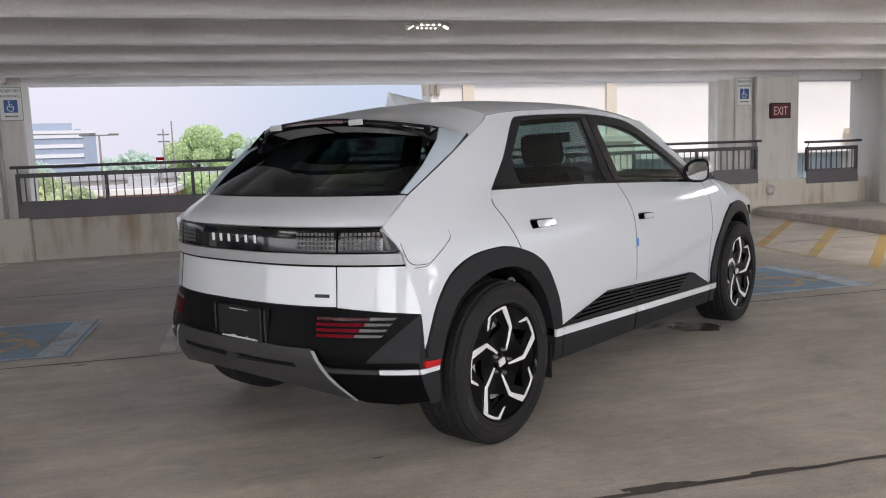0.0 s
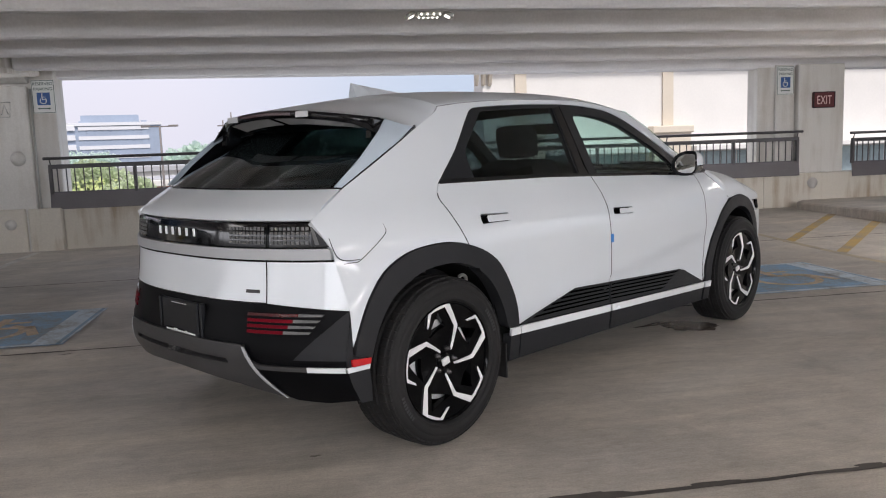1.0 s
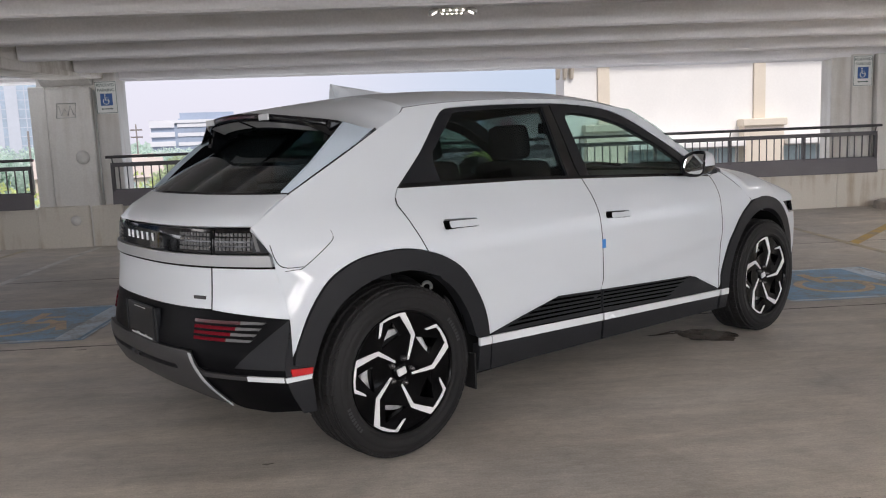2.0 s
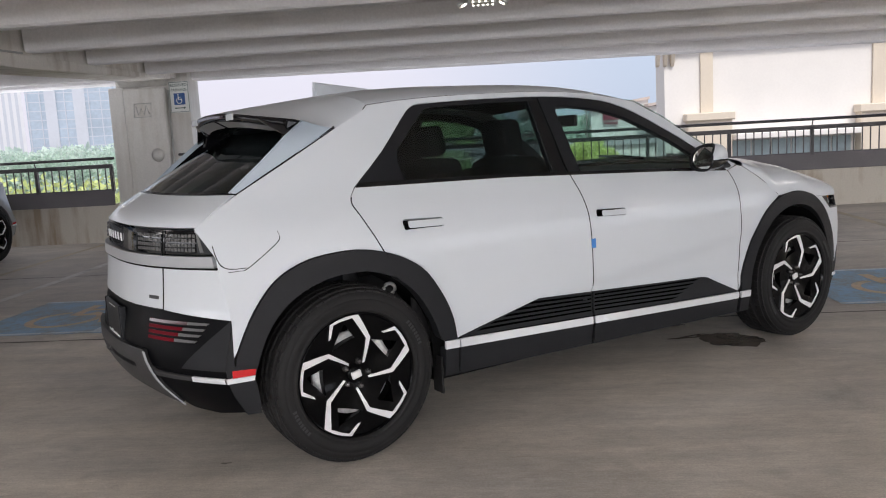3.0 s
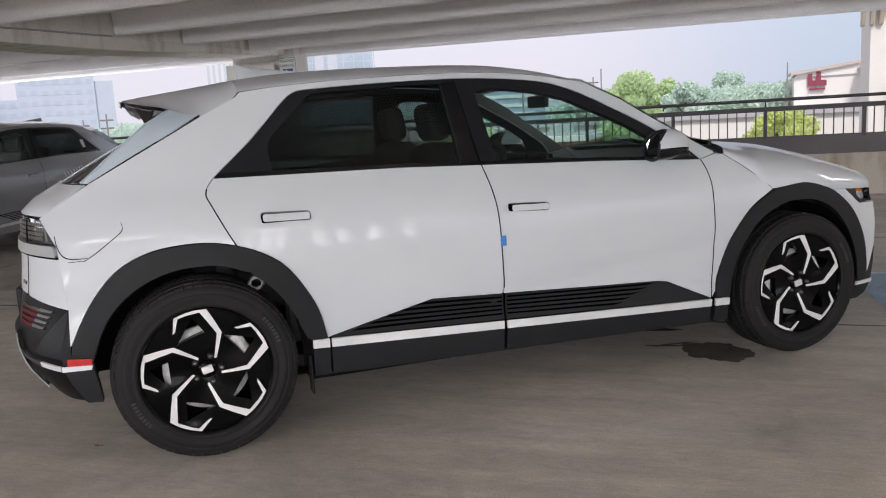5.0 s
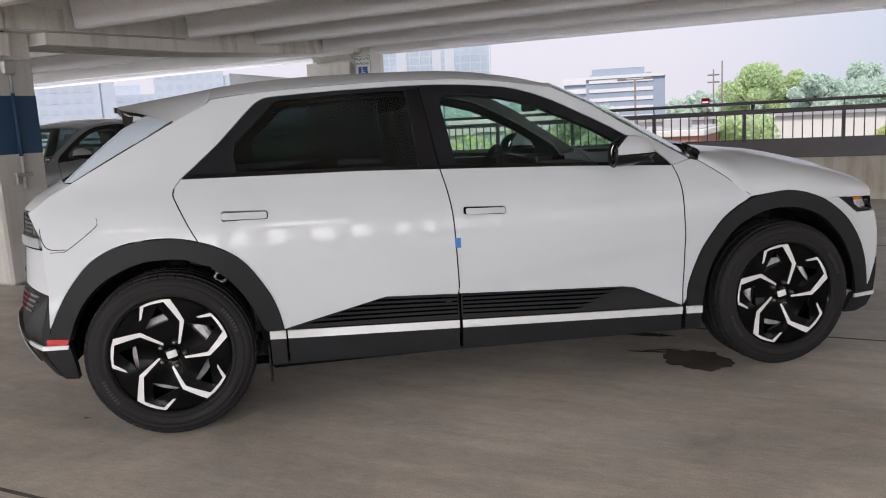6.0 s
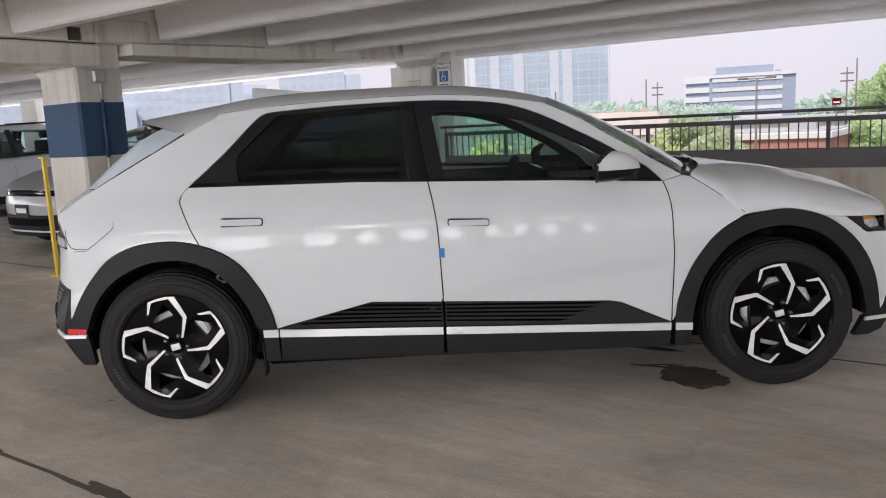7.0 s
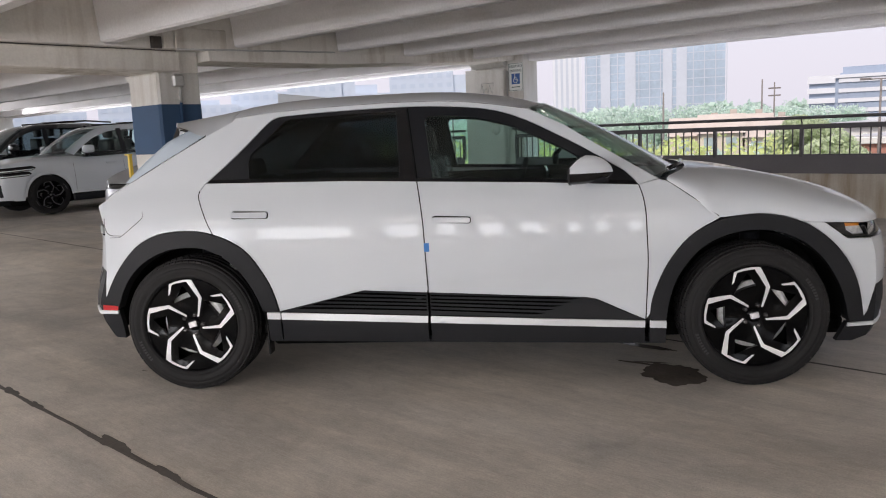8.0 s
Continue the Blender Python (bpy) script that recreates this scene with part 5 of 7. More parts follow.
def build_top(car, paint, detail):
    # roof skin from the side rails over the middle
    rows = []
    n = 28
    for i in range(41):
        x = 0.245 + (1.99 - 0.245) * i / 40
        row = []
        for j in range(n + 1):
            s = -1 + 2 * j / n
            th = s * math.pi / 2
            xx = x - (0.11 * (abs(math.sin(th)) ** 3)) * soft((x - 1.5) / 0.45)
            ye, ze = half_width(xx, roof_e(xx)), roof_e(xx)
            y = ye * math.sin(th)
            z = ze + (roof_c(x) - ze) * max(0, 1 - abs(math.sin(th)) ** 2.4) ** 0.75
            row.append((xx, y, z))
        rows.append(row)
    part("roof", grid_mesh("roof", rows, paint), paint, car)
    # windscreen between the pillars
    rows = []
    for i in range(17):
        t = i / 16
        k = t * (len(SCREEN_EDGE) - 1)
        e = SCREEN_EDGE[::-1]
        a, b = e[min(int(k), 3)], e[min(int(k), 3) + 1]
        q = k - min(int(k), 3)
        ex, ez = a[0] + (b[0] - a[0]) * q, a[1] + (b[1] - a[1]) * q
        ey = half_width(ex, ez) - 0.004
        cx, cz = 1.975 + (2.78 - 1.975) * t, 1.507 + (1.078 - 1.507) * t + 0.022 * math.sin(math.pi * t)
        row = []
        for j in range(25):
            s = -1 + j / 12
            m = abs(s) ** 2.4
            row.append((cx + (ex - cx) * m, ey * s, cz + (ez + 0.004 - cz) * m))
        rows.append(row)
    g = part("windscreen", grid_mesh("windscreen", rows, GLASS_SIDE), GLASS_SIDE, car)
    thick(g, 0.005)
    g.visible_shadow = False
    # bonnet, a clamshell that folds over both wings
    low = spline((2.57, 2.70, 2.822, 2.90, 3.02, 3.147, 3.233, 3.363, 3.65, 3.80), (1.074, 0.98, 0.884, 0.889, 0.898, 0.878, 0.846, 0.836, 0.822, 0.80))
    mid = spline((2.57, 2.84, 3.02, 3.26, 3.48, 3.63, 3.74, 3.80), (1.142, 1.124, 1.097, 1.047, 0.983, 0.918, 0.858, 0.82))
    rows = []
    for i in range(46):
        row = []
        for j in range(41):
            th = -math.pi / 2 + math.pi * j / 40
            e = abs(math.sin(th)) ** 0.62
            bow = 0.20 * max(0, 1 - e ** 2.4)
            x = 2.57 + bow + (3.80 - 2.57 - bow) * i / 45
            z0, zc = low(x), max(mid(x), low(x) + 0.004)
            w = half_width(min(x, 3.6), z0)
            if x > 3.5:
                w = min(w, max(0.05, ((front_x(0.84) + 0.02 - x) / 0.43)) ** (1 / 3))
            y = w * math.copysign(e, th)
            z = z0 + (zc - z0) * math.cos(th) ** 0.72 if abs(th) < math.pi / 2 - 1e-6 else z0
            z += 0.010 * soft((abs(y) - 0.30) / 0.12) * soft((0.62 - abs(y)) / 0.12) * soft((x - 2.8) / 0.3) * soft((3.7 - x) / 0.3)
            row.append((x, y, z))
        rows.append(row)
    part("bonnet", grid_mesh("bonnet", rows, paint), paint, car, "clamshell bonnet with raised ridges")
    # cowl and wipers
    rows = [[(x + 0.22 * (1 - abs(s) ** 2.2), 0.80 * s, z + 0.02 * (1 - s * s)) for s in (-1 + j / 10 for j in range(21))] for x, z in ((2.46, 1.085), (2.53, 1.092), (2.58, 1.082), (2.62, 1.06))]
    part("cowl", grid_mesh("cowl", rows, SATIN_BLACK), SATIN_BLACK, car)
    for y0, y1 in ((-0.70, -0.10), (-0.05, 0.55)):
        part("wiper", tube_bm([(2.60, y0, 1.125), (2.72, (y0 + y1) / 2, 1.135), (2.78, y1, 1.137)], 0.012, 6), GLOSS_BLACK, car)
    # antenna fin
    fin = bmesh.new()
    base = [fin.verts.new((x, y, roof_c(max(x, 0.2)) - 0.01)) for x, y in ((0.30, -0.035), (0.42, -0.045), (0.66, -0.012), (0.66, 0.012), (0.42, 0.045), (0.30, 0.035))]
    top = [fin.verts.new(p) for p in ((0.295, -0.006, 1.648), (0.36, -0.007, 1.632), (0.64, -0.004, 1.606), (0.64, 0.004, 1.606), (0.36, 0.007, 1.632), (0.295, 0.006, 1.648))]
    for i in range(6):
        j = (i + 1) % 6
        fin.faces.new((base[i], base[j], top[j], top[i]))
    fin.faces.new(top)
    bmesh.ops.recalc_face_normals(fin, faces=fin.faces[:])
    part("antenna_fin", fin, paint, car)


def build_tail(car, paint, clad, detail):
    kw = dict(parent=car, flip=True)

    def span(z, d=0.0):
        return REAR_Y(z) - d

    def band(z0, z1, y0=None, y1=None, n=14):
        """An outline on the rear face between two heights."""
        a = [(-span(z0) if y0 is None else y0, z0), (span(z0) if y1 is None else y1, z0)]
        right = [(span(z0 + (z1 - z0) * k / 4) if y1 is None else y1, z0 + (z1 - z0) * k / 4) for k in range(5)]
        left = [(-span(z0 + (z1 - z0) * k / 4) if y0 is None else y0, z0 + (z1 - z0) * k / 4) for k in range(4, -1, -1)]
        return right + left

    panel("tailgate_deck", band(1.03, 1.147), rear(), paint, step=0.05, depth=0.02, gap=0.002, **kw)
    lamp = [(span(0.923) - 0.002, 0.923), (span(1.022) - 0.002, 1.022), (-span(1.022) + 0.002, 1.022), (-span(0.923) + 0.002, 0.923)]
    panel("lamp_panel", lamp, rear(-0.006), GLOSS_BLACK, step=0.05, depth=0.02, label="gloss black tail lamp panel", **kw)
    pix = box_bm(-0.004, 0.0, -0.0062, 0.0062, -0.0062, 0.0062)
    cell = bpy.data.meshes.new("lamp_pixel")
    pix.to_mesh(cell)
    pix.free()
    cell.materials.append(LAMP_GREY)
    for s in (-1, 1):
        for y0, y1, k in ((0.368, 0.548, 10), (0.572, 0.725, 9)):
            for i in range(k):
                for j in range(4):
                    y, z = s * (y0 + (y1 - y0) * (i + 0.5) / k), 0.944 + 0.0185 * j
                    pixel = part("lamp_pixel", cell, LAMP_GREY, car)
                    pixel.matrix_basis = Matrix.Translation((rear_face(y, z) + 0.003, y, z)) @ pose(0, 0, 0, 0, 0, -s * math.degrees(math.atan(1.08 * abs(y) ** 1.7)))
        ends = [(s * 0.735, 0.93), (s * 0.735, 1.012), (s * (span(1.0) - 0.012), 1.0), (s * (span(0.93) - 0.01), 0.93)]
        panel("lamp_end", ends, rear(0.002), SATIN_BLACK, step=0.05, depth=0.006, gap=0, **kw)
        panel("lamp_edge", [(s * 0.732, 1.008), (s * 0.740, 1.008), (s * 0.764, 0.936), (s * 0.750, 0.936)], rear(0.005), BAR_GREY, step=0.05, depth=0.006, gap=0, **kw)
        panel("tailgate_gap", [(s * 0.557, 1.02), (s * 0.561, 1.02), (s * 0.561, 0.885), (s * 0.570, 0.70), (s * 0.567, 0.70), (s * 0.557, 0.885)], rear(0.0025), DARK, step=0.05, depth=0.004, gap=0, **kw)
    # bright ledge below the lamps, its shadow line put in as a dark strip
    panel("chrome_ledge", band(0.876, 0.921), rear(0.012), LEDGE, step=0.05, depth=0.03, gap=0.001, label="satin grey ledge under the tail lamps", **kw)
    panel("ledge_line", band(0.868, 0.876), rear(0.005), DARK, step=0.05, depth=0.02, gap=0, **kw)
    panel("lower_tailgate", [(0.567, 0.703), (0.557, 0.868), (-0.557, 0.868), (-0.567, 0.703)], rear(), paint, step=0.05, depth=0.02, gap=0.002, **kw)
    for s in (-1, 1):
        side = [(s * 0.568, 0.702), (s * 0.558, 0.868)] + [(s * span(0.868 - 0.035 * k), 0.868 - 0.035 * k) for k in range(6)] + [(s * span(0.675), 0.675)]
        panel("bumper_corner", side, rear(), paint, step=0.05, depth=0.02, gap=0.0005, **kw)
    # black lower bumper
    black = [(s * span(z), z) for s, zs in ((1, (0.46, 0.52, 0.58, 0.64, 0.674)), (-1, (0.674, 0.64, 0.58, 0.52, 0.46))) for z in zs]
    k = 5
    black = black[:k] + [(0.568, 0.700), (-0.568, 0.700)] + black[k:]
    panel("lower_bumper", black, rear(-0.004), BLACK_PLASTIC, step=0.05, depth=0.03, gap=0.001, **kw)
    corner_z = [0.46, 0.50, 0.54, 0.58, 0.62, 0.66, 0.674]
    for s in (1, -1):
        cor = [(rear_corner(z)[0], z) for z in corner_z]
        panel("bumper_side", cor + [(-0.497, 0.53), (-0.497, 0.50), (-0.43, 0.478), (-0.43, 0.455)], flank(s, 0.0), clad, car, flip=s < 0, step=0.05, depth=0.03, gap=0.0005)
        facet = [(s * span(0.674), 0.674), (s * (span(0.56)), 0.56), (s * span(0.485), 0.485), (s * 0.70, 0.485)]
        panel("bumper_facet", facet, rear(0.002), clad, step=0.05, depth=0.006, gap=0, **kw)
        low = [(rear_corner(z)[0], z) for z in (0.46, 0.42, 0.38, 0.34, 0.31)] + [(-0.46, 0.297), (-0.405, 0.293), (-0.41, 0.36), (-0.425, 0.455)]
        panel("bumper_lower_side", low, flank(s, -0.002), clad, car, flip=s < 0, step=0.05, depth=0.04, gap=0.0005)
        lowr = [(s * span(z), z) for z in (0.31, 0.34, 0.38, 0.42, 0.46)] + [(s * 0.535, 0.47), (s * 0.55, 0.42), (s * 0.585, 0.355), (s * 0.61, 0.308), (s * 0.64, 0.296), (s * 0.76, 0.290)]
        panel("bumper_lower_corner", lowr, rear(-0.002), BLACK_PLASTIC, step=0.05, depth=0.04, gap=0.0005, **kw)
        strip = [(s * 0.50, 0.475), (s * 0.56, 0.456)] + [(s * span(0.456), 0.456), (s * span(0.440), 0.440), (s * 0.56, 0.438), (s * 0.515, 0.452)]
        panel("bumper_strip", strip, rear(0.010), SKID, step=0.05, depth=0.02, gap=0, **kw)
        bright = [(s * 0.755, 0.457), (s * span(0.457), 0.457), (s * span(0.438), 0.438), (s * 0.755, 0.438)]
        panel("bumper_strip", bright, rear(0.0115), SILVER, step=0.05, depth=0.01, gap=0, label="satin silver bumper strip", **kw)
        panel("bumper_strip", [(rear_corner(0.457)[0] - 0.006, 0.457), (-0.425, 0.453), (-0.43, 0.436), (rear_corner(0.438)[0] - 0.006, 0.438)], flank(s, 0.010), SILVER, car, flip=s < 0, step=0.05, depth=0.012, gap=0)
        panel("side_reflector", [(-0.512, 0.487), (-0.422, 0.480), (-0.426, 0.456), (-0.512, 0.459)], flank(s, 0.013), RED_LENS, car, flip=s < 0, step=0.05, depth=0.014, gap=0, label="red side reflector")
        for i in range(4):
            zz = 0.664 - 0.0225 * i
            y0, y1, ym = 0.487 + 0.002 * i, 0.792 - 0.012 * i, 0.700 - 0.016 * i
            panel("reflector_bar", [(s * y0, zz), (s * ym, zz), (s * ym, zz - 0.012), (s * y0, zz - 0.012)], rear(0.003), BAR_RED if i else RED_DARK, step=0.06, depth=0.008, gap=0, **kw)
            panel("reversing_bar", [(s * ym, zz), (s * y1, zz - 0.002), (s * (y1 - 0.01), zz - 0.010), (s * ym, zz - 0.011)], rear(0.003), BAR_GREY, step=0.06, depth=0.008, gap=0, **kw)
        # raised bright edge of the skid plate
        panel("skid_edge", [(s * 0.486, 0.530), (s * 0.500, 0.530), (s * 0.542, 0.455), (s * 0.584, 0.385), (s * 0.622, 0.310), (s * 0.616, 0.312), (s * 0.569, 0.385), (s * 0.526, 0.455)], rear(0.0185), LEDGE if clad is CLADDING else SKID, step=0.05, depth=0.004, gap=0, **kw)
    slot = [[(0.03, 0.475), (0.40, 0.472), (0.41, 0.452), (0.03, 0.447)], [(-0.03, 0.475), (-0.40, 0.472), (-0.41, 0.452), (-0.03, 0.447)]]
    skid = [(0.485, 0.537), (0.525, 0.455), (0.568, 0.385), (0.606, 0.316), (0.42, 0.356), (0.2, 0.374), (0.0, 0.38), (-0.2, 0.374), (-0.42, 0.356), (-0.606, 0.316), (-0.568, 0.385), (-0.525, 0.455), (-0.485, 0.537)]
    panel("skid_plate", skid, rear(0.016), SKID, holes=slot, step=0.05, depth=0.04, gap=0, label="dark grey bumper skid plate with two slots", **kw)
    panel("slot_backing", [(0.45, 0.49), (0.45, 0.43), (-0.45, 0.43), (-0.45, 0.49)], rear(-0.012), DARK, step=0.08, depth=0.0, gap=0, **kw)
    part("tow_cover", prism_bm([(-0.80, 0.478), (-0.818, 0.462), (-0.80, 0.446)], "y", -0.02, 0.02, 0.002), SKID, car)
    # plate with unreadable writing as plain bars
    pl = part("licence_plate", box_bm(-0.015, 0.0, -0.155, 0.155, -0.08, 0.08, 0.004), SATIN_BLACK, car, "black dealer plate with white writing")
    pl.matrix_basis = pose(rear_face(0, 0.62) + 0.008, -0.046, 0.600)
    for k in range(15):
        tall = 0.016 if k in (4, 9, 10) else 0.011
        part("writing_bar", box_bm(-0.0175, -0.0152, -0.128 + 0.0172 * k, -0.1155 + 0.0172 * k, -0.068, -0.068 + tall), SIGN_WHITE, pl)
    for y0, y1 in ((-0.07, -0.03), (-0.02, 0.06)):
        part("writing_bar", box_bm(-0.0175, -0.0152, y0, y1, 0.064, 0.067), SIGN_WHITE, pl)
    for s in (-1, 1):
        part("plate_holder", box_bm(rear_face(0, 0.62) - 0.007, rear_face(0, 0.62) + 0.02, -0.046 + s * 0.18 - 0.006, -0.046 + s * 0.18 + 0.006, 0.53, 0.68, 0.004), SATIN_BLACK, car)
    for i in range(6):
        y = 0.19 - 0.0625 * i
        part("badge_bar", box_bm(rear_face(y, 0.97) + 0.001, rear_face(y, 0.97) + 0.006, y - 0.009, y + 0.009, 0.955, 0.99, 0.002), SILVER, car)
    panel("model_badge", [(-0.535, 0.742), (-0.470, 0.742), (-0.470, 0.755), (-0.535, 0.755)], rear(0.003), SKID, step=0.05, depth=0.004, gap=0, **kw)
    # rear window
    glass_out = [(span(1.15) - 0.045, 1.152), (span(1.40) - 0.075, 1.405), (0.4, 1.425), (0, 1.43), (-0.4, 1.425), (-span(1.40) + 0.075, 1.405), (-span(1.15) + 0.045, 1.152)]
    g = panel("rear_screen", glass_out, rear(-0.004), GLASS_REAR, car, step=0.06, depth=0.0, gap=0, flip=True, custom=False)
    thick(g, 0.005)
    g.visible_shadow = False
    rim = [(span(1.15), 1.149), (span(1.28), 1.28), (span(1.40), 1.40), (0.4, 1.445), (-0.4, 1.445), (-span(1.40), 1.40), (-span(1.28), 1.28), (-span(1.15), 1.149)]
    panel("screen_frame", rim, rear(-0.008), GLOSS_BLACK, holes=[inset(glass_out, 0.01)], step=0.05, depth=0.015, gap=0, **kw)
    for s in (-1, 1):
        # pale fin along the edge of the rear window, with a black backing
        inner = [(-0.402, span(1.15) - 0.014, 1.153), (-0.271, 0.7165, 1.262), (-0.139, 0.690, 1.370), (-0.036, 0.622, 1.430)]
        rows, back = [], []
        for i in range(13):
            t = i / 12
            x = -0.380 + (0.079 + 0.380) * t
            z = 1.1475 + (1.3935 - 1.1475) * t
            k = min(2, i // 4)
            q = t * 3 - k
            p = [a + (b - a) * q for a, b in zip(inner[k], inner[k + 1])]
            o = (x, half_width(x, z) - 0.004, z + 0.002)
            line = [[o[c] + (p[c] - o[c]) * j / 4 for c in range(3)] for j in range(5)]
            rows.append([(a, -s * b, c) for a, b, c in line])
            back.append([(a + 0.012, -s * (b - 0.014), c - 0.012) for a, b, c in line])
        fin = part("pillar_fin", grid_mesh("pillar_fin", rows, PALE_FIN), PALE_FIN, car, "pale silver aero fin beside the rear window")
        part("fin_backing", grid_mesh("fin_backing", back, GLOSS_BLACK), GLOSS_BLACK, car)
        part("fin_edge", tube_bm([(x - 0.003, y, z) for x, y, z in (r[4] for r in rows)], 0.004, 6), PALE_FIN, car)
    build_spoiler(car, paint)


def build_spoiler(car, paint):
    side_x = spline((0, 0.45, 1), (-0.062, 0.081, 0.245))
    side_z = spline((0, 0.45, 0.8, 0.9, 1), (1.437, 1.393, 1.441, 1.458, roof_e(0.245)))
    side_y = spline((0, 0.45, 1), (0.622, half_width(0.081, 1.395) - 0.002, half_width(0.245, roof_e(0.245))))
    n = 32
    rows = []
    for i in range(19):
        t = i / 18
        cx = -0.245 + (0.242 + 0.245) * t
        cz = 1.497 + (roof_c(0.242) - 1.497) * (t ** 0.9)
        row = []
        for j in range(n + 1):
            s = math.sin((-1 + 2 * j / n) * math.pi / 2)
            a = abs(s)
            k = 2.0 + 0.4 * t
            row.append((cx + (side_x(t) - cx) * a ** (3.6 - 1.4 * min(1, 2 * t)), side_y(t) * s, side_z(t) + (cz - side_z(t)) * max(0, 1 - a ** k) ** (0.95 - 0.2 * t)))
        rows.append(row)
    part("spoiler", grid_mesh("spoiler", rows, paint), paint, car, "roof spoiler in body colour")
    edge = [(p[1], p[0], p[2]) for p in rows[0]]
    edge_x = spline([e[0] for e in edge[n // 2:]], [e[1] for e in edge[n // 2:]])
    edge_z = spline([e[0] for e in edge[n // 2:]], [e[2] for e in edge[n // 2:]])
    # gloss black lip and underside down to the window
    rows = []
    prof = ((0.002, 0.0, 0.0), (-0.006, -0.008, 0.5), (0.0, -0.024, 1.2), (0.03, -0.038, 0.6), (0.10, -0.054, 0.0), (0.19, -0.068, -0.4))
    for dx, dz, grow in prof:
        rows.append([(edge_x(abs(y)) + dx, y, edge_z(abs(y)) + dz * (1 + grow * (abs(y) / 0.66) ** 3)) for y in (-0.62 + 1.24 * j / 30 for j in range(31))])
    part("spoiler_lip", grid_mesh("spoiler_lip", rows, GLOSS_BLACK), GLOSS_BLACK, car, "gloss black spoiler underside")
    part("brake_lamp", grid_mesh("brake_lamp", [[(edge_x(abs(y)) - 0.008, y, edge_z(abs(y)) + dz) for y in (-0.21 + 0.42 * j / 16 for j in range(17))] for dz in (-0.009, -0.022)], RED_DARK), RED_DARK, car)
    for y0, y1, turn in ((-0.50, -0.05, 0.10), (-0.01, 0.36, 0.10)):
        q = [[(edge_x(abs(y)) + dx, y + lean * turn, edge_z(abs(y)) + dz) for y in (y0 + (y1 - y0) * k / 6 for k in range(7))] for dx, dz, lean in ((0.012, -0.036, 0), (0.035, -0.068, -1))]
        part("spoiler_vane", grid_mesh("spoiler_vane", q, BAR_GREY), BAR_GREY, car)
    for s in (-1, 1):
        # black end plates that run down to the window
        plate = prism_bm([(-0.105, 1.438), (0.05, 1.41), (0.03, 1.385), (-0.09, 1.335), (-0.125, 1.345)], "y", 0.60 * s - 0.022, 0.60 * s + 0.022, 0.006)
        part("end_plate", plate, GLOSS_BLACK, car, "gloss black spoiler end plate")
        # black cheek between the spoiler's edge, the top of the fin and its notch
        tip, top, notch = Vector((edge_x(0.45), s * 0.45, edge_z(0.45) - 0.004)), Vector((-0.030, s * 0.620, 1.428)), Vector((-0.132, s * 0.682, 1.366))
        rows = [[tip.lerp(top, u).lerp(tip.lerp(notch, u), v) for v in (0, 0.33, 0.67, 1)] for u in (0.02, 0.25, 0.5, 0.75, 1)]
        thick(part("spoiler_cheek", grid_mesh("spoiler_cheek", rows, GLOSS_BLACK), GLOSS_BLACK, car), 0.006)
    for y in (-0.29, 0.29):
        part("film_tab", box_bm(edge_x(0.27) - 0.012, edge_x(0.27) - 0.004, y - 0.045, y + 0.045, edge_z(0.27) - 0.03, edge_z(0.27) - 0.002, 0.002), FILM, car)


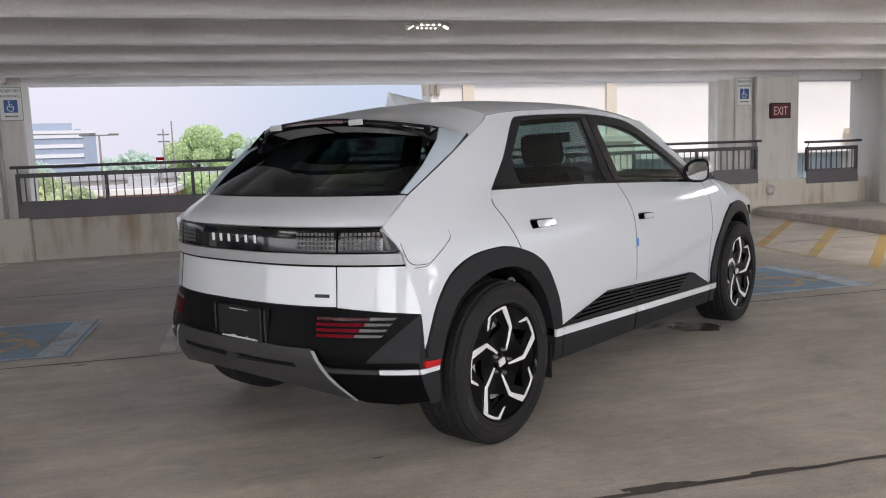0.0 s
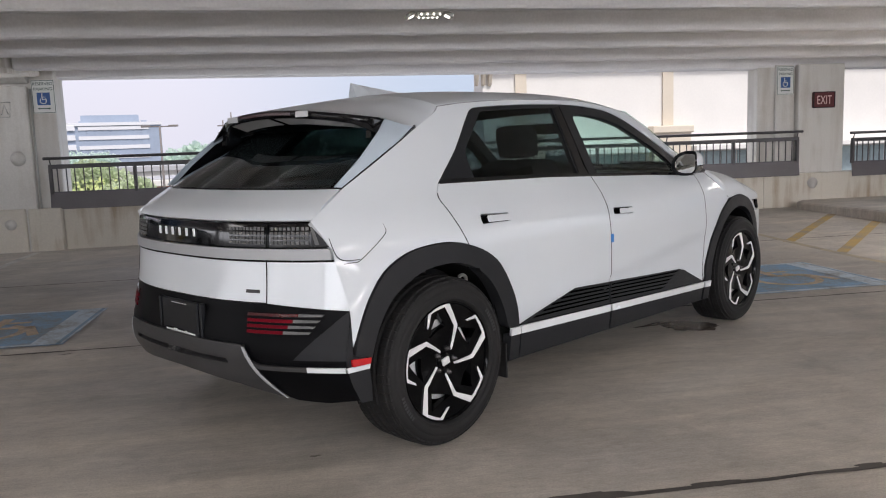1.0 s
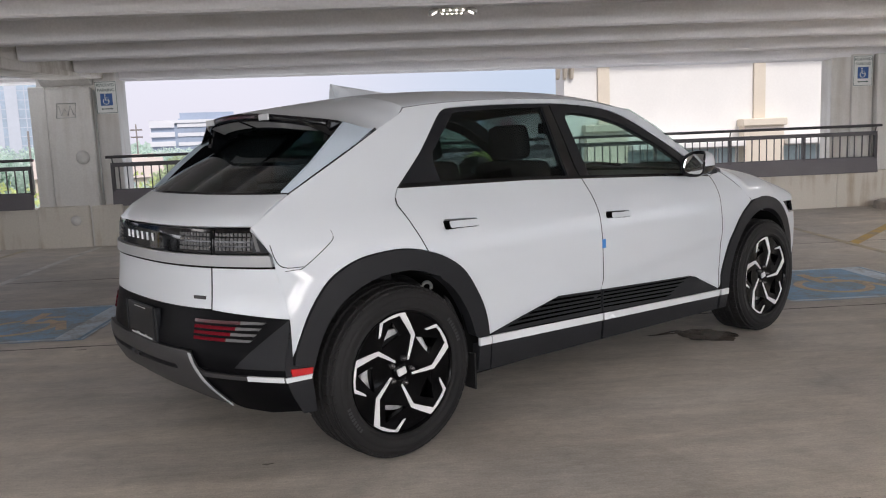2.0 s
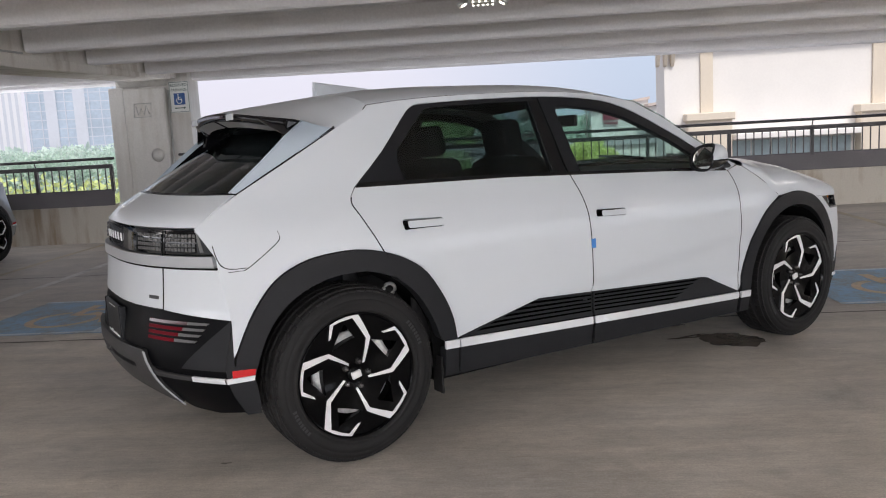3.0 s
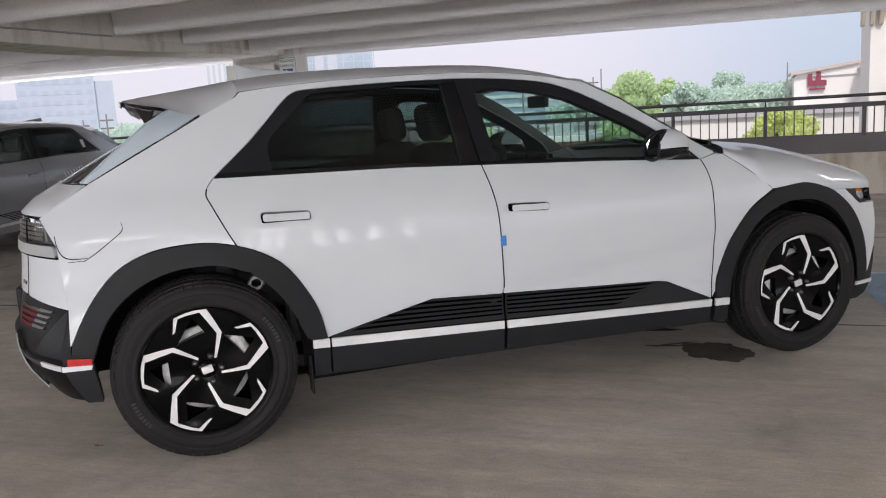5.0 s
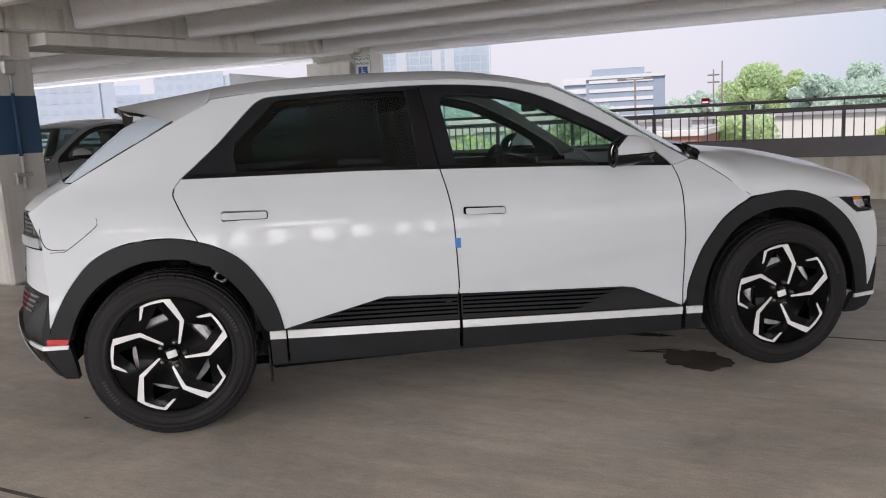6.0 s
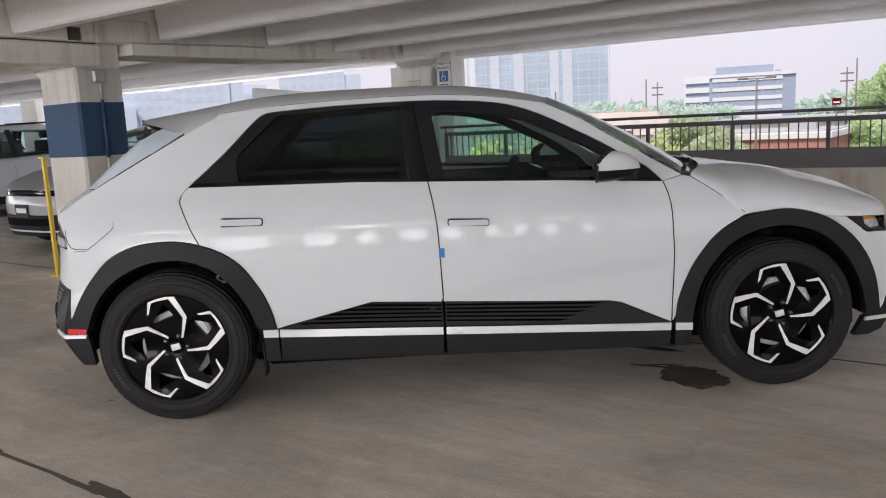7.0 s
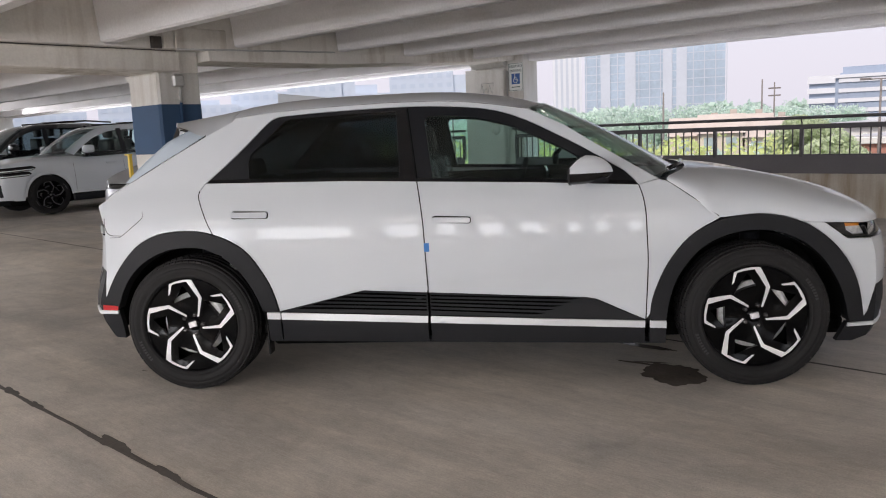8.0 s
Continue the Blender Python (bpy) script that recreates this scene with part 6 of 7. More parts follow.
def build_nose(car, paint, clad):
    kw = dict(parent=car, step=0.05)

    def span(z):
        return FRONT_Y(z)
    for s in (1, -1):
        fk = dict(parent=car, flip=s < 0, step=0.045)
        arch = curve(ARCH_F, 3)
        k = min(i for i in range(len(arch)) if arch[i][0] > 3.235)
        wing = [(3.24, 0.843), (3.35, 0.836), (3.40, 0.80), (3.47, 0.748), front_corner(0.745), front_corner(0.65), front_corner(0.55), front_corner(0.50), (3.60, 0.36)] + arch[:k - 1:-1]
        panel("front_bumper_side", wing, flank(s), paint, depth=0.02, **fk)
        cell = [(3.455, 0.824), (3.575, 0.820), (3.575, 0.766), (3.50, 0.766), (3.465, 0.79)]
        panel("headlamp", [(3.36, 0.833), (3.41, 0.797), (3.475, 0.752), front_corner(0.752), front_corner(0.825)], flank(s, -0.012), GLOSS_BLACK, holes=[cell], depth=0.045, label="dark headlamp with amber marker", **fk)
        panel("amber_marker", [(3.462, 0.824), (3.545, 0.822), (3.545, 0.803), (3.462, 0.803)], flank(s, -0.040), AMBER, depth=0.006, **fk)
        panel("headlamp_cell", inset(cell, -0.006), flank(s, -0.046), STEEL, depth=0.004, **fk)
        panel("front_lower_side", [(3.58, 0.322), (3.60, 0.355), front_corner(0.49), front_corner(0.40), front_corner(0.30), front_corner(0.22), (3.53, 0.195), (3.44, 0.20), (3.49, 0.30)], flank(s, 0.0), clad, depth=0.03, **fk)
        panel("front_strip", [(3.495, 0.300), (front_corner(0.29)[0], 0.300), (front_corner(0.28)[0], 0.278), (3.49, 0.278)], flank(s, 0.010), SILVER, depth=0.012, **fk)
    panel("front_bumper", [(-span(0.50), 0.50), (span(0.50), 0.50), (span(0.6), 0.6), (span(0.745), 0.745), (-span(0.745), 0.745), (-span(0.6), 0.6)], front(), paint, depth=0.02, **kw)
    panel("lamp_band", [(-span(0.752), 0.752), (span(0.752), 0.752), (span(0.80), 0.80), (span(0.825), 0.825), (-span(0.825), 0.825), (-span(0.80), 0.80)], front(-0.01), GLOSS_BLACK, depth=0.02, label="gloss black lamp band across the nose", **kw)
    panel("front_lower", [(-span(0.22), 0.22), (span(0.22), 0.22), (span(0.35), 0.35), (span(0.49), 0.49), (-span(0.49), 0.49), (-span(0.35), 0.35)], front(-0.004), clad, depth=0.03, **kw)
    panel("front_strip", [(-span(0.28), 0.278), (span(0.28), 0.278), (span(0.30), 0.30), (-span(0.30), 0.30)], front(0.006), SILVER, depth=0.012, **kw)
    panel("air_intake", [(-0.55, 0.36), (0.55, 0.36), (0.5, 0.46), (-0.5, 0.46)], front(0.0), DARK, depth=0.004, **kw)
    pl = part("licence_plate", box_bm(0.0, 0.014, -0.155, 0.155, -0.08, 0.08, 0.004), SATIN_BLACK, car, "black plate with a white writing bar")
    pl.matrix_basis = pose(front_x(0.55) + 0.002, 0, 0.56)
    part("writing_bar", box_bm(0.0142, 0.0165, -0.12, 0.12, -0.03, 0.03), SIGN_WHITE, pl)


def cushion(x0, x1, y0, y1, z0, z1, r, tilt=0.0, pivot=(0, 0, 0)):
    bm = box_bm(x0, x1, y0, y1, z0, z1, r, 3)
    for f in bm.faces:
        f.smooth = True
    bmesh.ops.transform(bm, matrix=Matrix.Translation(pivot) @ pose(0, 0, 0, 0, tilt, 0) @ Matrix.Translation(-Vector(pivot)), verts=bm.verts[:])
    return bm


def build_cabin(car):
    part("cabin_floor", box_bm(-0.35, 2.55, -0.78, 0.78, 0.28, 0.36, 0.02), CABIN, car)
    for y in (-0.38, 0.38):
        seat = part("front_seat", cushion(1.32, 1.82, y - 0.26, y + 0.26, 0.55, 0.75, 0.06), CABIN, car, "dark front seat under clear plastic film")
        part("backrest", cushion(1.24, 1.40, y - 0.25, y + 0.25, 0.66, 1.22, 0.07, -14, (1.32, y, 0.7)), CABIN, seat)
        part("headrest", cushion(1.14, 1.25, y - 0.13, y + 0.13, 1.22, 1.41, 0.055, -10, (1.2, y, 1.3)), CABIN, seat)
        part("plastic_film", grid_mesh("plastic_film", [[(1.41 + 0.02 * math.sin(9 * a + 5 * b) - 0.10 * b, y - 0.22 + 0.44 * a, 0.86 + 0.34 * b) for a in (i / 12 for i in range(13))] for b in (j / 8 for j in range(9))], SEAT_FILM), SEAT_FILM, seat, "crinkled clear plastic seat film")
    bench = part("rear_seat", cushion(0.15, 0.66, -0.66, 0.66, 0.52, 0.72, 0.06), CABIN, car)
    part("backrest", cushion(0.02, 0.20, -0.66, 0.66, 0.62, 1.12, 0.07, -16, (0.1, 0, 0.62)), CABIN, bench)
    for y in (-0.42, 0.42):
        part("headrest", cushion(-0.10, 0.0, y - 0.13, y + 0.13, 1.12, 1.24, 0.045, -12, (0, y, 1.2)), CABIN, bench)
    part("parcel_shelf", box_bm(-0.5, -0.02, -0.62, 0.62, 0.86, 0.88, 0.008), CABIN, car)
    part("dashboard", cushion(2.02, 2.50, -0.74, 0.74, 0.78, 1.03, 0.07), CABIN, car)
    part("screen", cushion(1.98, 2.0, -0.05, 0.62, 0.98, 1.10, 0.008), GLOSS_BLACK, car)
    for s in (-1, 1):
        part("door_card", box_bm(0.35, 2.35, s * 0.78 - 0.02, s * 0.78 + 0.02, 0.40, 1.075, 0.015), CABIN, car)
    ring = []
    for k in range(28):
        a = 2 * math.pi * k / 28
        ring.append(Vector((1.80 + 0.06 * math.sin(a), 0.38 + 0.185 * math.cos(a), 0.98 + 0.175 * math.sin(a))))
    wheel = part("steering_wheel", tube_bm(ring + ring[:1], 0.017, 8), CABIN, car)
    part("hub", cushion(1.80, 1.86, 0.30, 0.46, 0.93, 1.02, 0.02), CABIN, wheel)
    part("column", tube_bm([(1.84, 0.38, 0.97), (2.08, 0.38, 0.9)], 0.035), CABIN, wheel)
    part("rear_view_mirror", cushion(1.95, 1.975, -0.12, 0.12, 1.36, 1.43, 0.012), SATIN_BLACK, car)
    part("headlining", grid_mesh("headlining", [[(x, y * 0.98, z - 0.03 * (y / 0.6) ** 2) for y in (-0.60 + 0.1 * j for j in range(13))] for x, z in ((-0.03, 1.418), (0.08, 1.455), (0.18, 1.485), (0.29, 1.505))], CABIN), CABIN, car)
    part("headlining", grid_mesh("headlining", [[(x, y, roof_e(x) + 0.02 - 0.02 * (y / 0.6) ** 2) for y in (-0.60 + 0.1 * j for j in range(13))] for x in (0.28 + 0.12 * i for i in range(14))], CABIN), CABIN, car)


SEAT_FILM = plain("clear_film", (0.6, 0.62, 0.63), 0.15)
SEAT_FILM.node_tree.nodes["Principled BSDF"].inputs["Alpha"].default_value = 0.2


def build_wheel(car):
    """A wheel about the origin, its face towards -y."""
    rim = part("wheel", lathe_bm([(0.215, 0.245), (0.215, 0.252), (0.20, 0.248), (0.04, 0.236), (-0.012, 0.254), (-0.022, 0.2585), (-0.0235, 0.2615), (-0.017, 0.264), (-0.006, 0.258), (0.03, 0.246), (0.19, 0.243)], 72, closed=True), WHEEL_BLACK, car, "five-spoke alloy wheel in black and machined silver")
    # tyre, with its rim guard, shoulder rings and grooves
    prof = [(-0.004, 0.258), (-0.018, 0.2645), (-0.026, 0.270), (-0.031, 0.276), (-0.0305, 0.2785), (-0.0275, 0.280), (-0.031, 0.292), (-0.0335, 0.306), (-0.0335, 0.3195), (-0.0305, 0.3215), (-0.0305, 0.3235), (-0.031, 0.3255), (-0.0265, 0.338), (-0.016, 0.3535), (0.0, 0.3625), (0.02, 0.3668)]
    for y in (0.045, 0.095, 0.145):
        prof += [(y - 0.006, 0.370), (y - 0.004, 0.362), (y + 0.004, 0.362), (y + 0.006, 0.370)]
    prof += [(0.175, 0.3675), (0.195, 0.3635), (0.21, 0.355), (0.222, 0.335), (0.226, 0.31), (0.222, 0.28), (0.21, 0.256), (0.19, 0.245), (0.02, 0.245)]
    part("tyre", lathe_bm(prof, 96, closed=True), RUBBER, rim, "black road tyre with moulded sidewall")

    def ring_of(boxes):
        out = bmesh.new()
        for dims, turn in boxes:
            b = box_bm(*dims)
            bmesh.ops.transform(b, matrix=pose(0, 0, 0, 0, turn, 0), verts=b.verts[:])
            me = bpy.data.meshes.new("tmp")
            b.to_mesh(me)
            b.free()
            out.from_mesh(me)
            bpy.data.meshes.remove(me)
        return out
    blocks = []
    for k in range(60):
        a = 6.0 * k
        blocks.append(((-0.0178, 0.0178, 0.000, 0.036, 0.356, 0.3695, 0.002), a))
        blocks.append(((-0.0176, 0.0176, -0.0195, 0.002, 0.346, 0.3592, 0.003), a))
        blocks.append(((-0.0150, 0.0150, 0.056, 0.086, 0.360, 0.3725, 0.001), a + 2))
        blocks.append(((-0.0150, 0.0150, 0.106, 0.136, 0.360, 0.3725, 0.001), a + 4))
        blocks.append(((-0.0160, 0.0160, 0.158, 0.20, 0.357, 0.3705, 0.002), a + 3))
    part("tread", ring_of(blocks), RUBBER, rim)["kind"] = "stuff"
    # raised sidewall writing as plain bars
    bar = box_bm(-0.0045, 0.0045, -0.0353, -0.0328, 0.298, 0.314)
    bar_mesh = bpy.data.meshes.new("sidewall_bar")
    bar.to_mesh(bar_mesh)
    bar.free()
    bar_mesh.materials.append(TYRE_MARK)
    for a0, n in ((52, 8), (232, 8)):
        for k in range(n):
            part("sidewall_bar", bar_mesh, TYRE_MARK, rim).matrix_basis = pose(0, 0, 0, 0, a0 + 3.0 * k, 0)
    # face: five black blades with triangular openings
    R = 0.268
    spin = [(math.cos(radians(72 * k)), math.sin(radians(72 * k))) for k in range(5)]

    def turned(p, k):
        c, s = spin[k]
        return p[0] * c - p[1] * s, p[0] * s + p[1] * c

    def face(off=0.0):
        def f(u, v):
            r = math.hypot(u, v) / R
            blade = (math.degrees(math.atan2(v, u)) - 62) % 72 / 72
            step = 0.5 - 0.5 * math.cos(math.tau * blade ** 1.4)
            return u, -0.010 + 0.030 * (1 - r) ** 2 + 0.009 * step * soft((r - 0.15) / 0.4) * soft((1.0 - r) / 0.25) - off, v
        return f
    hole = [(-0.15, 0.83), (0.015, 0.585), (-0.40, 0.43)]
    holes = [[tuple(R * c for c in turned(p, k)) for p in hole] for k in range(5)]
    disc = [(0.962 * R * math.cos(math.tau * k / 72), 0.962 * R * math.sin(math.tau * k / 72)) for k in range(72)]
    panel("spoke_plate", disc, face(), WHEEL_BLACK, rim, holes=holes, step=0.016, depth=0.034, gap=0)
    hook = [(0.115, 0.165), (0.15, 0.17), (0.205, 0.36), (0.26, 0.56), (0.17, 0.76), (0.075, 0.948), (-0.10, 0.952), (-0.26, 0.918), (-0.405, 0.865), (-0.44, 0.62), (-0.405, 0.655), (-0.352, 0.848), (-0.24, 0.882), (-0.03, 0.912), (0.08, 0.74), (0.19, 0.555), (0.155, 0.36)]
    for k in range(5):
        out = [tuple(R * c for c in turned(p, k)) for p in hook]

        def lay(u, v):
            r = math.hypot(u, v) / R
            return u, -0.0165 + 0.026 * (1 - r) ** 2, v
        panel("spoke", out, lay, BRIGHT, rim, step=0.02, depth=0.005, gap=0, label="bright machined spoke face" if k == 0 else "")
        a = radians(72 * k + 1)
        nut = lathe_bm([(-0.016, 0.0), (-0.016, 0.0045), (-0.013, 0.0085), (-0.002, 0.0105), (0.002, 0.0135), (0.02, 0.014)], 12)
        bmesh.ops.transform(nut, matrix=pose(0.056 * math.cos(a), 0.004, 0.056 * math.sin(a)), verts=nut.verts[:])
        part("wheel_nut", nut, NUT, rim)
    cap = box_bm(-0.022, 0.022, -0.006, 0.012, -0.0155, 0.0155, 0.003)
    bmesh.ops.transform(cap, matrix=pose(0, 0, 0, 0, -14, 0), verts=cap.verts[:])
    part("hub_cap", cap, BRIGHT, rim, "bright hub cap badge")
    part("hub", lathe_bm([(0.004, 0.0), (0.004, 0.033), (0.012, 0.038), (0.03, 0.04)], 32), WHEEL_BLACK, rim)
    part("brake_disc", lathe_bm([(0.045, 0.06), (0.045, 0.175), (0.07, 0.175), (0.07, 0.06)], 48, closed=True), STEEL, rim)
    part("barrel", lathe_bm([(0.11, 0.10), (0.105, 0.243), (0.11, 0.243)], 32), DARK, rim)
    cal = box_bm(-0.065, 0.065, 0.03, 0.10, 0.09, 0.185, 0.015)
    bmesh.ops.transform(cal, matrix=pose(0, 0, 0, 0, 62, 0), verts=cal.verts[:])
    part("caliper", cal, STEEL, rim)
    return rim


CAR = pose(0.4981, 4.0474, 0, 0, 0, 36.515)
build_hatchback("white_hatchback", CAR, "white angular electric hatchback with black wheel-arch cladding on the deck", PAINT_WHITE, CLADDING)

# ---- the other parked cars ----


def build_suv(name, m, label, paint, trim):
    """A rounded five-door sport utility: lofted body, glass house, lamps, mirrors, wheels. x forward from the rear axle."""
    car = thing(name, m, label, "car", "parked cars")
    L0, L1 = -0.93, 3.78
    top = spline((-0.93, -0.85, -0.6, 0.0, 1.0, 2.0, 2.4, 2.9, 3.4, 3.65, 3.78), (0.86, 1.02, 1.08, 1.09, 1.06, 1.03, 1.07, 1.06, 0.99, 0.92, 0.78))
    wid = spline((-0.93, -0.8, -0.4, 0.3, 1.5, 2.6, 3.2, 3.6, 3.78), (0.62, 0.80, 0.90, 0.94, 0.95, 0.94, 0.91, 0.83, 0.64))

    def arch(x):
        for cx in (0.0, 2.86):
            d = abs(x - cx)
            if d < 0.42:
                return 0.36 + math.sqrt(0.42 ** 2 - d * d)
        return 0.30
    for side in (1, -1):
        rows = []
        for i in range(120):
            x = L0 + (L1 - L0) * i / 119
            zb, zt, w = arch(x), top(x), wid(x)
            if x < -0.6 or x > 3.5:
                zb = 0.32
            row = []
            for j in range(13):
                t = j / 12
                z = zb + (zt - zb) * t
                k = 1 - 0.05 * (2 * t - 1) ** 2 - 0.06 * max(0, t - 0.8) / 0.2
                row.append((x, -side * w * k, z))
            for q in (0.9, 0.6, 0.25, 0.0):
                row.append((x, -side * w * 0.89 * q, zt + 0.035 * (1 - q * q)))
            rows.append(row)
        part("body_side", grid_mesh("body_side", rows, paint), paint, car)
        for cx in (0.0, 2.86):
            ring = [[(cx + r * math.cos(a), -side * (wid(cx + r * math.cos(a)) * 0.965 + o), 0.36 + r * math.sin(a)) for r, o in ((0.40, 0.0), (0.425, 0.012), (0.455, 0.0))] for a in (math.pi * k / 20 for k in range(21))]
            part("arch_lip", grid_mesh("arch_lip", ring, paint), paint, car)
            rows = [[(cx + 0.42 * math.cos(a), -side * y, 0.36 + 0.42 * math.sin(a)) for y in (0.88, 0.55)] for a in (math.pi * k / 16 for k in range(17))]
            part("wheel_house", grid_mesh("wheel_house", rows, DARK), DARK, car)
        part("sill", box_bm(0.42, 2.44, -side * 0.90 - 0.035, -side * 0.90 + 0.035, 0.22, 0.36, 0.02), trim, car)
        part("bright_strip", box_bm(0.45, 2.42, -side * 0.932 - 0.012, -side * 0.932 + 0.012, 0.37, 0.40, 0.006), SILVER, car)
        # two slim lamp bars that wrap round the corner, each with a bright line
        for z, x0, h in ((0.890, 3.08, 0.044), (0.795, 3.16, 0.046)):
            def bar(x, t, o, zz=z, a=x0, hh=h):
                k = min(1.0, (x - a) / 0.06) if x < a + 0.06 else 1.0
                return x, -side * (wid(x) * 0.99 + o), zz - 0.05 * (x - 3.2) + hh * t * (0.25 + 0.75 * k)
            xs = [x0 + (3.74 - x0) * i / 20 for i in range(21)]
            rows = [[bar(x, -1, 0.0), bar(x, -0.9, 0.010), bar(x, 0.9, 0.010), bar(x, 1, 0.0)] for x in xs]
            lamp_bar = part("headlamp", grid_mesh("headlamp", rows, GLOSS_BLACK), GLOSS_BLACK, car, "slim headlamp bar")
            rows = [[bar(x, -0.62, 0.012), bar(x, -0.5, 0.015), bar(x, -0.22, 0.012)] for x in xs[1:]]
            part("lamp_line", grid_mesh("lamp_line", rows, SILVER), SILVER, lamp_bar)
        part("bumper_vent", cushion(3.36, 3.70, -side * 0.68 - 0.13, -side * 0.68 + 0.1, 0.38, 0.62, 0.03), SATIN_BLACK, car)
        # mirror and door furniture
        part("mirror", cushion(2.02, 2.20, -side * 1.03 - 0.11, -side * 1.03 + 0.10, 1.12, 1.27, 0.05), paint, car)
        part("mirror_stalk", cushion(2.08, 2.18, -side * 0.93 - 0.08, -side * 0.93 + 0.08, 1.04, 1.14, 0.02), GLOSS_BLACK, car)
        for x in (0.55, 1.55):
            part("door_handle", cushion(x, x + 0.2, -side * 0.945 - 0.015, -side * 0.945 + 0.015, 0.90, 0.93, 0.01), paint, car)
        # door gaps are thin dark bars on the body, shade put into the colour
        for x in (0.36, 1.36, 2.36):
            line = []
            for j in range(9):
                t = 0.16 + 0.70 * j / 8
                k = 1 - 0.05 * (2 * t - 1) ** 2 - 0.06 * max(0, t - 0.8) / 0.2
                line.append((x + 0.03 * t, -side * (wid(x) * k + 0.0005), 0.30 + (top(x) - 0.30) * t))
            part("door_gap", tube_bm(line, 0.0025, 5), DARK, car)
        part("rear_lamp", cushion(-0.92, -0.62, -side * 0.76 - 0.13, -side * 0.76 + 0.11, 0.84, 0.98, 0.03), RED_DARK, car)
    # cabin seen through the panes
    pane = GLASS_REAR if paint is PAINT_BLACK else GLASS_SIDE
    part("cabin_trim", box_bm(-0.62, 2.05, -0.76, 0.76, 1.00, 1.125, 0.02), SATIN_BLACK, car)
    for y in (-0.37, 0.37):
        for x in (0.0, 1.02):
            bm = cushion(x, x + 0.16, y - 0.25, y + 0.25, 1.08, 1.36, 0.06)
            part("seat_back", bm, SATIN_BLACK, car)
            part("headrest", cushion(x - 0.02, x + 0.10, y - 0.13, y + 0.13, 1.39, 1.55, 0.05), SATIN_BLACK, car)
    part("steering_wheel", tube_bm([(1.72 + 0.06 * math.sin(a), 0.37 + 0.18 * math.cos(a), 1.17 + 0.17 * math.sin(a)) for a in (math.tau * k / 20 for k in range(21))], 0.014), SATIN_BLACK, car)
    # glass house
    belt = spline((-0.8, -0.3, 1.0, 2.2, 2.5), (1.10, 1.09, 1.06, 1.03, 1.05))
    roof = spline((-0.70, -0.55, 0.0, 0.8, 1.4, 1.75, 2.1, 2.45), (1.30, 1.52, 1.62, 1.66, 1.64, 1.55, 1.34, 1.06))
    for side in (1, -1):
        def house(x, t):
            zb, zt = belt(x), max(roof(x) - 0.07, belt(x) + 0.005)
            return x, -side * (0.87 - 0.21 * t * (zt - zb) / 0.5), zb + (zt - zb) * t
        gl = grid_mesh("side_glass", [[house(-0.45 + 2.65 * i / 30, j / 6) for j in range(7)] for i in range(31)], pane)
        part("side_glass", gl, pane, car)
        frame_rows = [[Vector(house(-0.62 + 2.95 * i / 34, 0.93)) + Vector((0, -side * 0.006, 0)), Vector(house(-0.62 + 2.95 * i / 34, 1.06)) + Vector((0, -side * 0.004, 0)), (-0.62 + 2.95 * i / 34, -side * 0.45, roof(-0.62 + 2.95 * i / 34))] for i in range(35)]
        part("roof_rail", grid_mesh("roof_rail", frame_rows, paint), paint, car)
        for x0, x1, lean in ((-0.60, -0.40, 0.25), (0.33, 0.40, 0.0), (1.26, 1.36, 0.0)):
            rows = [[Vector(house(x + lean * t, t)) + Vector((0, -side * 0.008, 0)) for t in (0, 0.35, 0.7, 1.0)] for x in (x0, x1)]
            part("pillar", grid_mesh("pillar", rows, paint if lean else SATIN_BLACK), paint if lean else SATIN_BLACK, car)
        part("roof_bar", tube_bm([(-0.3, -side * 0.60, 1.64), (0.3, -side * 0.60, 1.69), (1.3, -side * 0.60, 1.67)], 0.018), GLOSS_BLACK, car)
    rows = [[(x, y, roof(x) - 0.02 * (y / 0.5) ** 2) for y in (-0.47 + 0.94 * j / 8 for j in range(9))] for x in (-0.62 + 2.25 * i / 24 for i in range(25))]
    part("roof", grid_mesh("roof", rows, paint), paint, car)
    rows = [[(1.62 + 0.86 * t + 0.10 * (1 - (s * s)), (0.50 + 0.30 * t) * s, roof(1.62 + 0.83 * t) + 0.02) for s in (-1 + j / 5 for j in range(11))] for t in (i / 8 for i in range(9))]
    part("windscreen", grid_mesh("windscreen", rows, pane), pane, car)
    rows = [[(-0.64 - 0.22 * t, (0.50 + 0.2 * t) * s, 1.46 - 0.40 * t) for s in (-1, 0, 1)] for t in (0, 0.5, 1)]
    part("rear_screen", grid_mesh("rear_screen", rows, GLASS_DARK), GLASS_DARK, car)
    part("grille", cushion(3.62, 3.76, -0.40, 0.40, 0.42, 0.76, 0.04), SATIN_BLACK, car)
    part("underbody", box_bm(-0.7, 3.5, -0.70, 0.70, 0.20, 0.42, 0.03), DARK, car)
    part("front_lip", box_bm(3.3, 3.72, -0.66, 0.66, 0.22, 0.34, 0.03), trim, car)
    wheel = None
    for x, s in ((0.0, 1), (2.86, 1), (0.0, -1), (2.86, -1)):
        w = build_wheel(car) if wheel is None else copy_part(wheel, car)
        if wheel is None:
            w["label"] = "five-spoke grey alloy wheel"
            for piece in w.children:
                if piece.data.materials and piece.data.materials[0] not in (RUBBER, WHEEL_BLACK, DARK):
                    piece.data.materials[0] = ALLOY_DARK
        wheel = wheel or w
        w.matrix_basis = pose(x, -0.915, 0.37) if s > 0 else pose(x, 0.915, 0.37, 0, 0, 180)
    return car


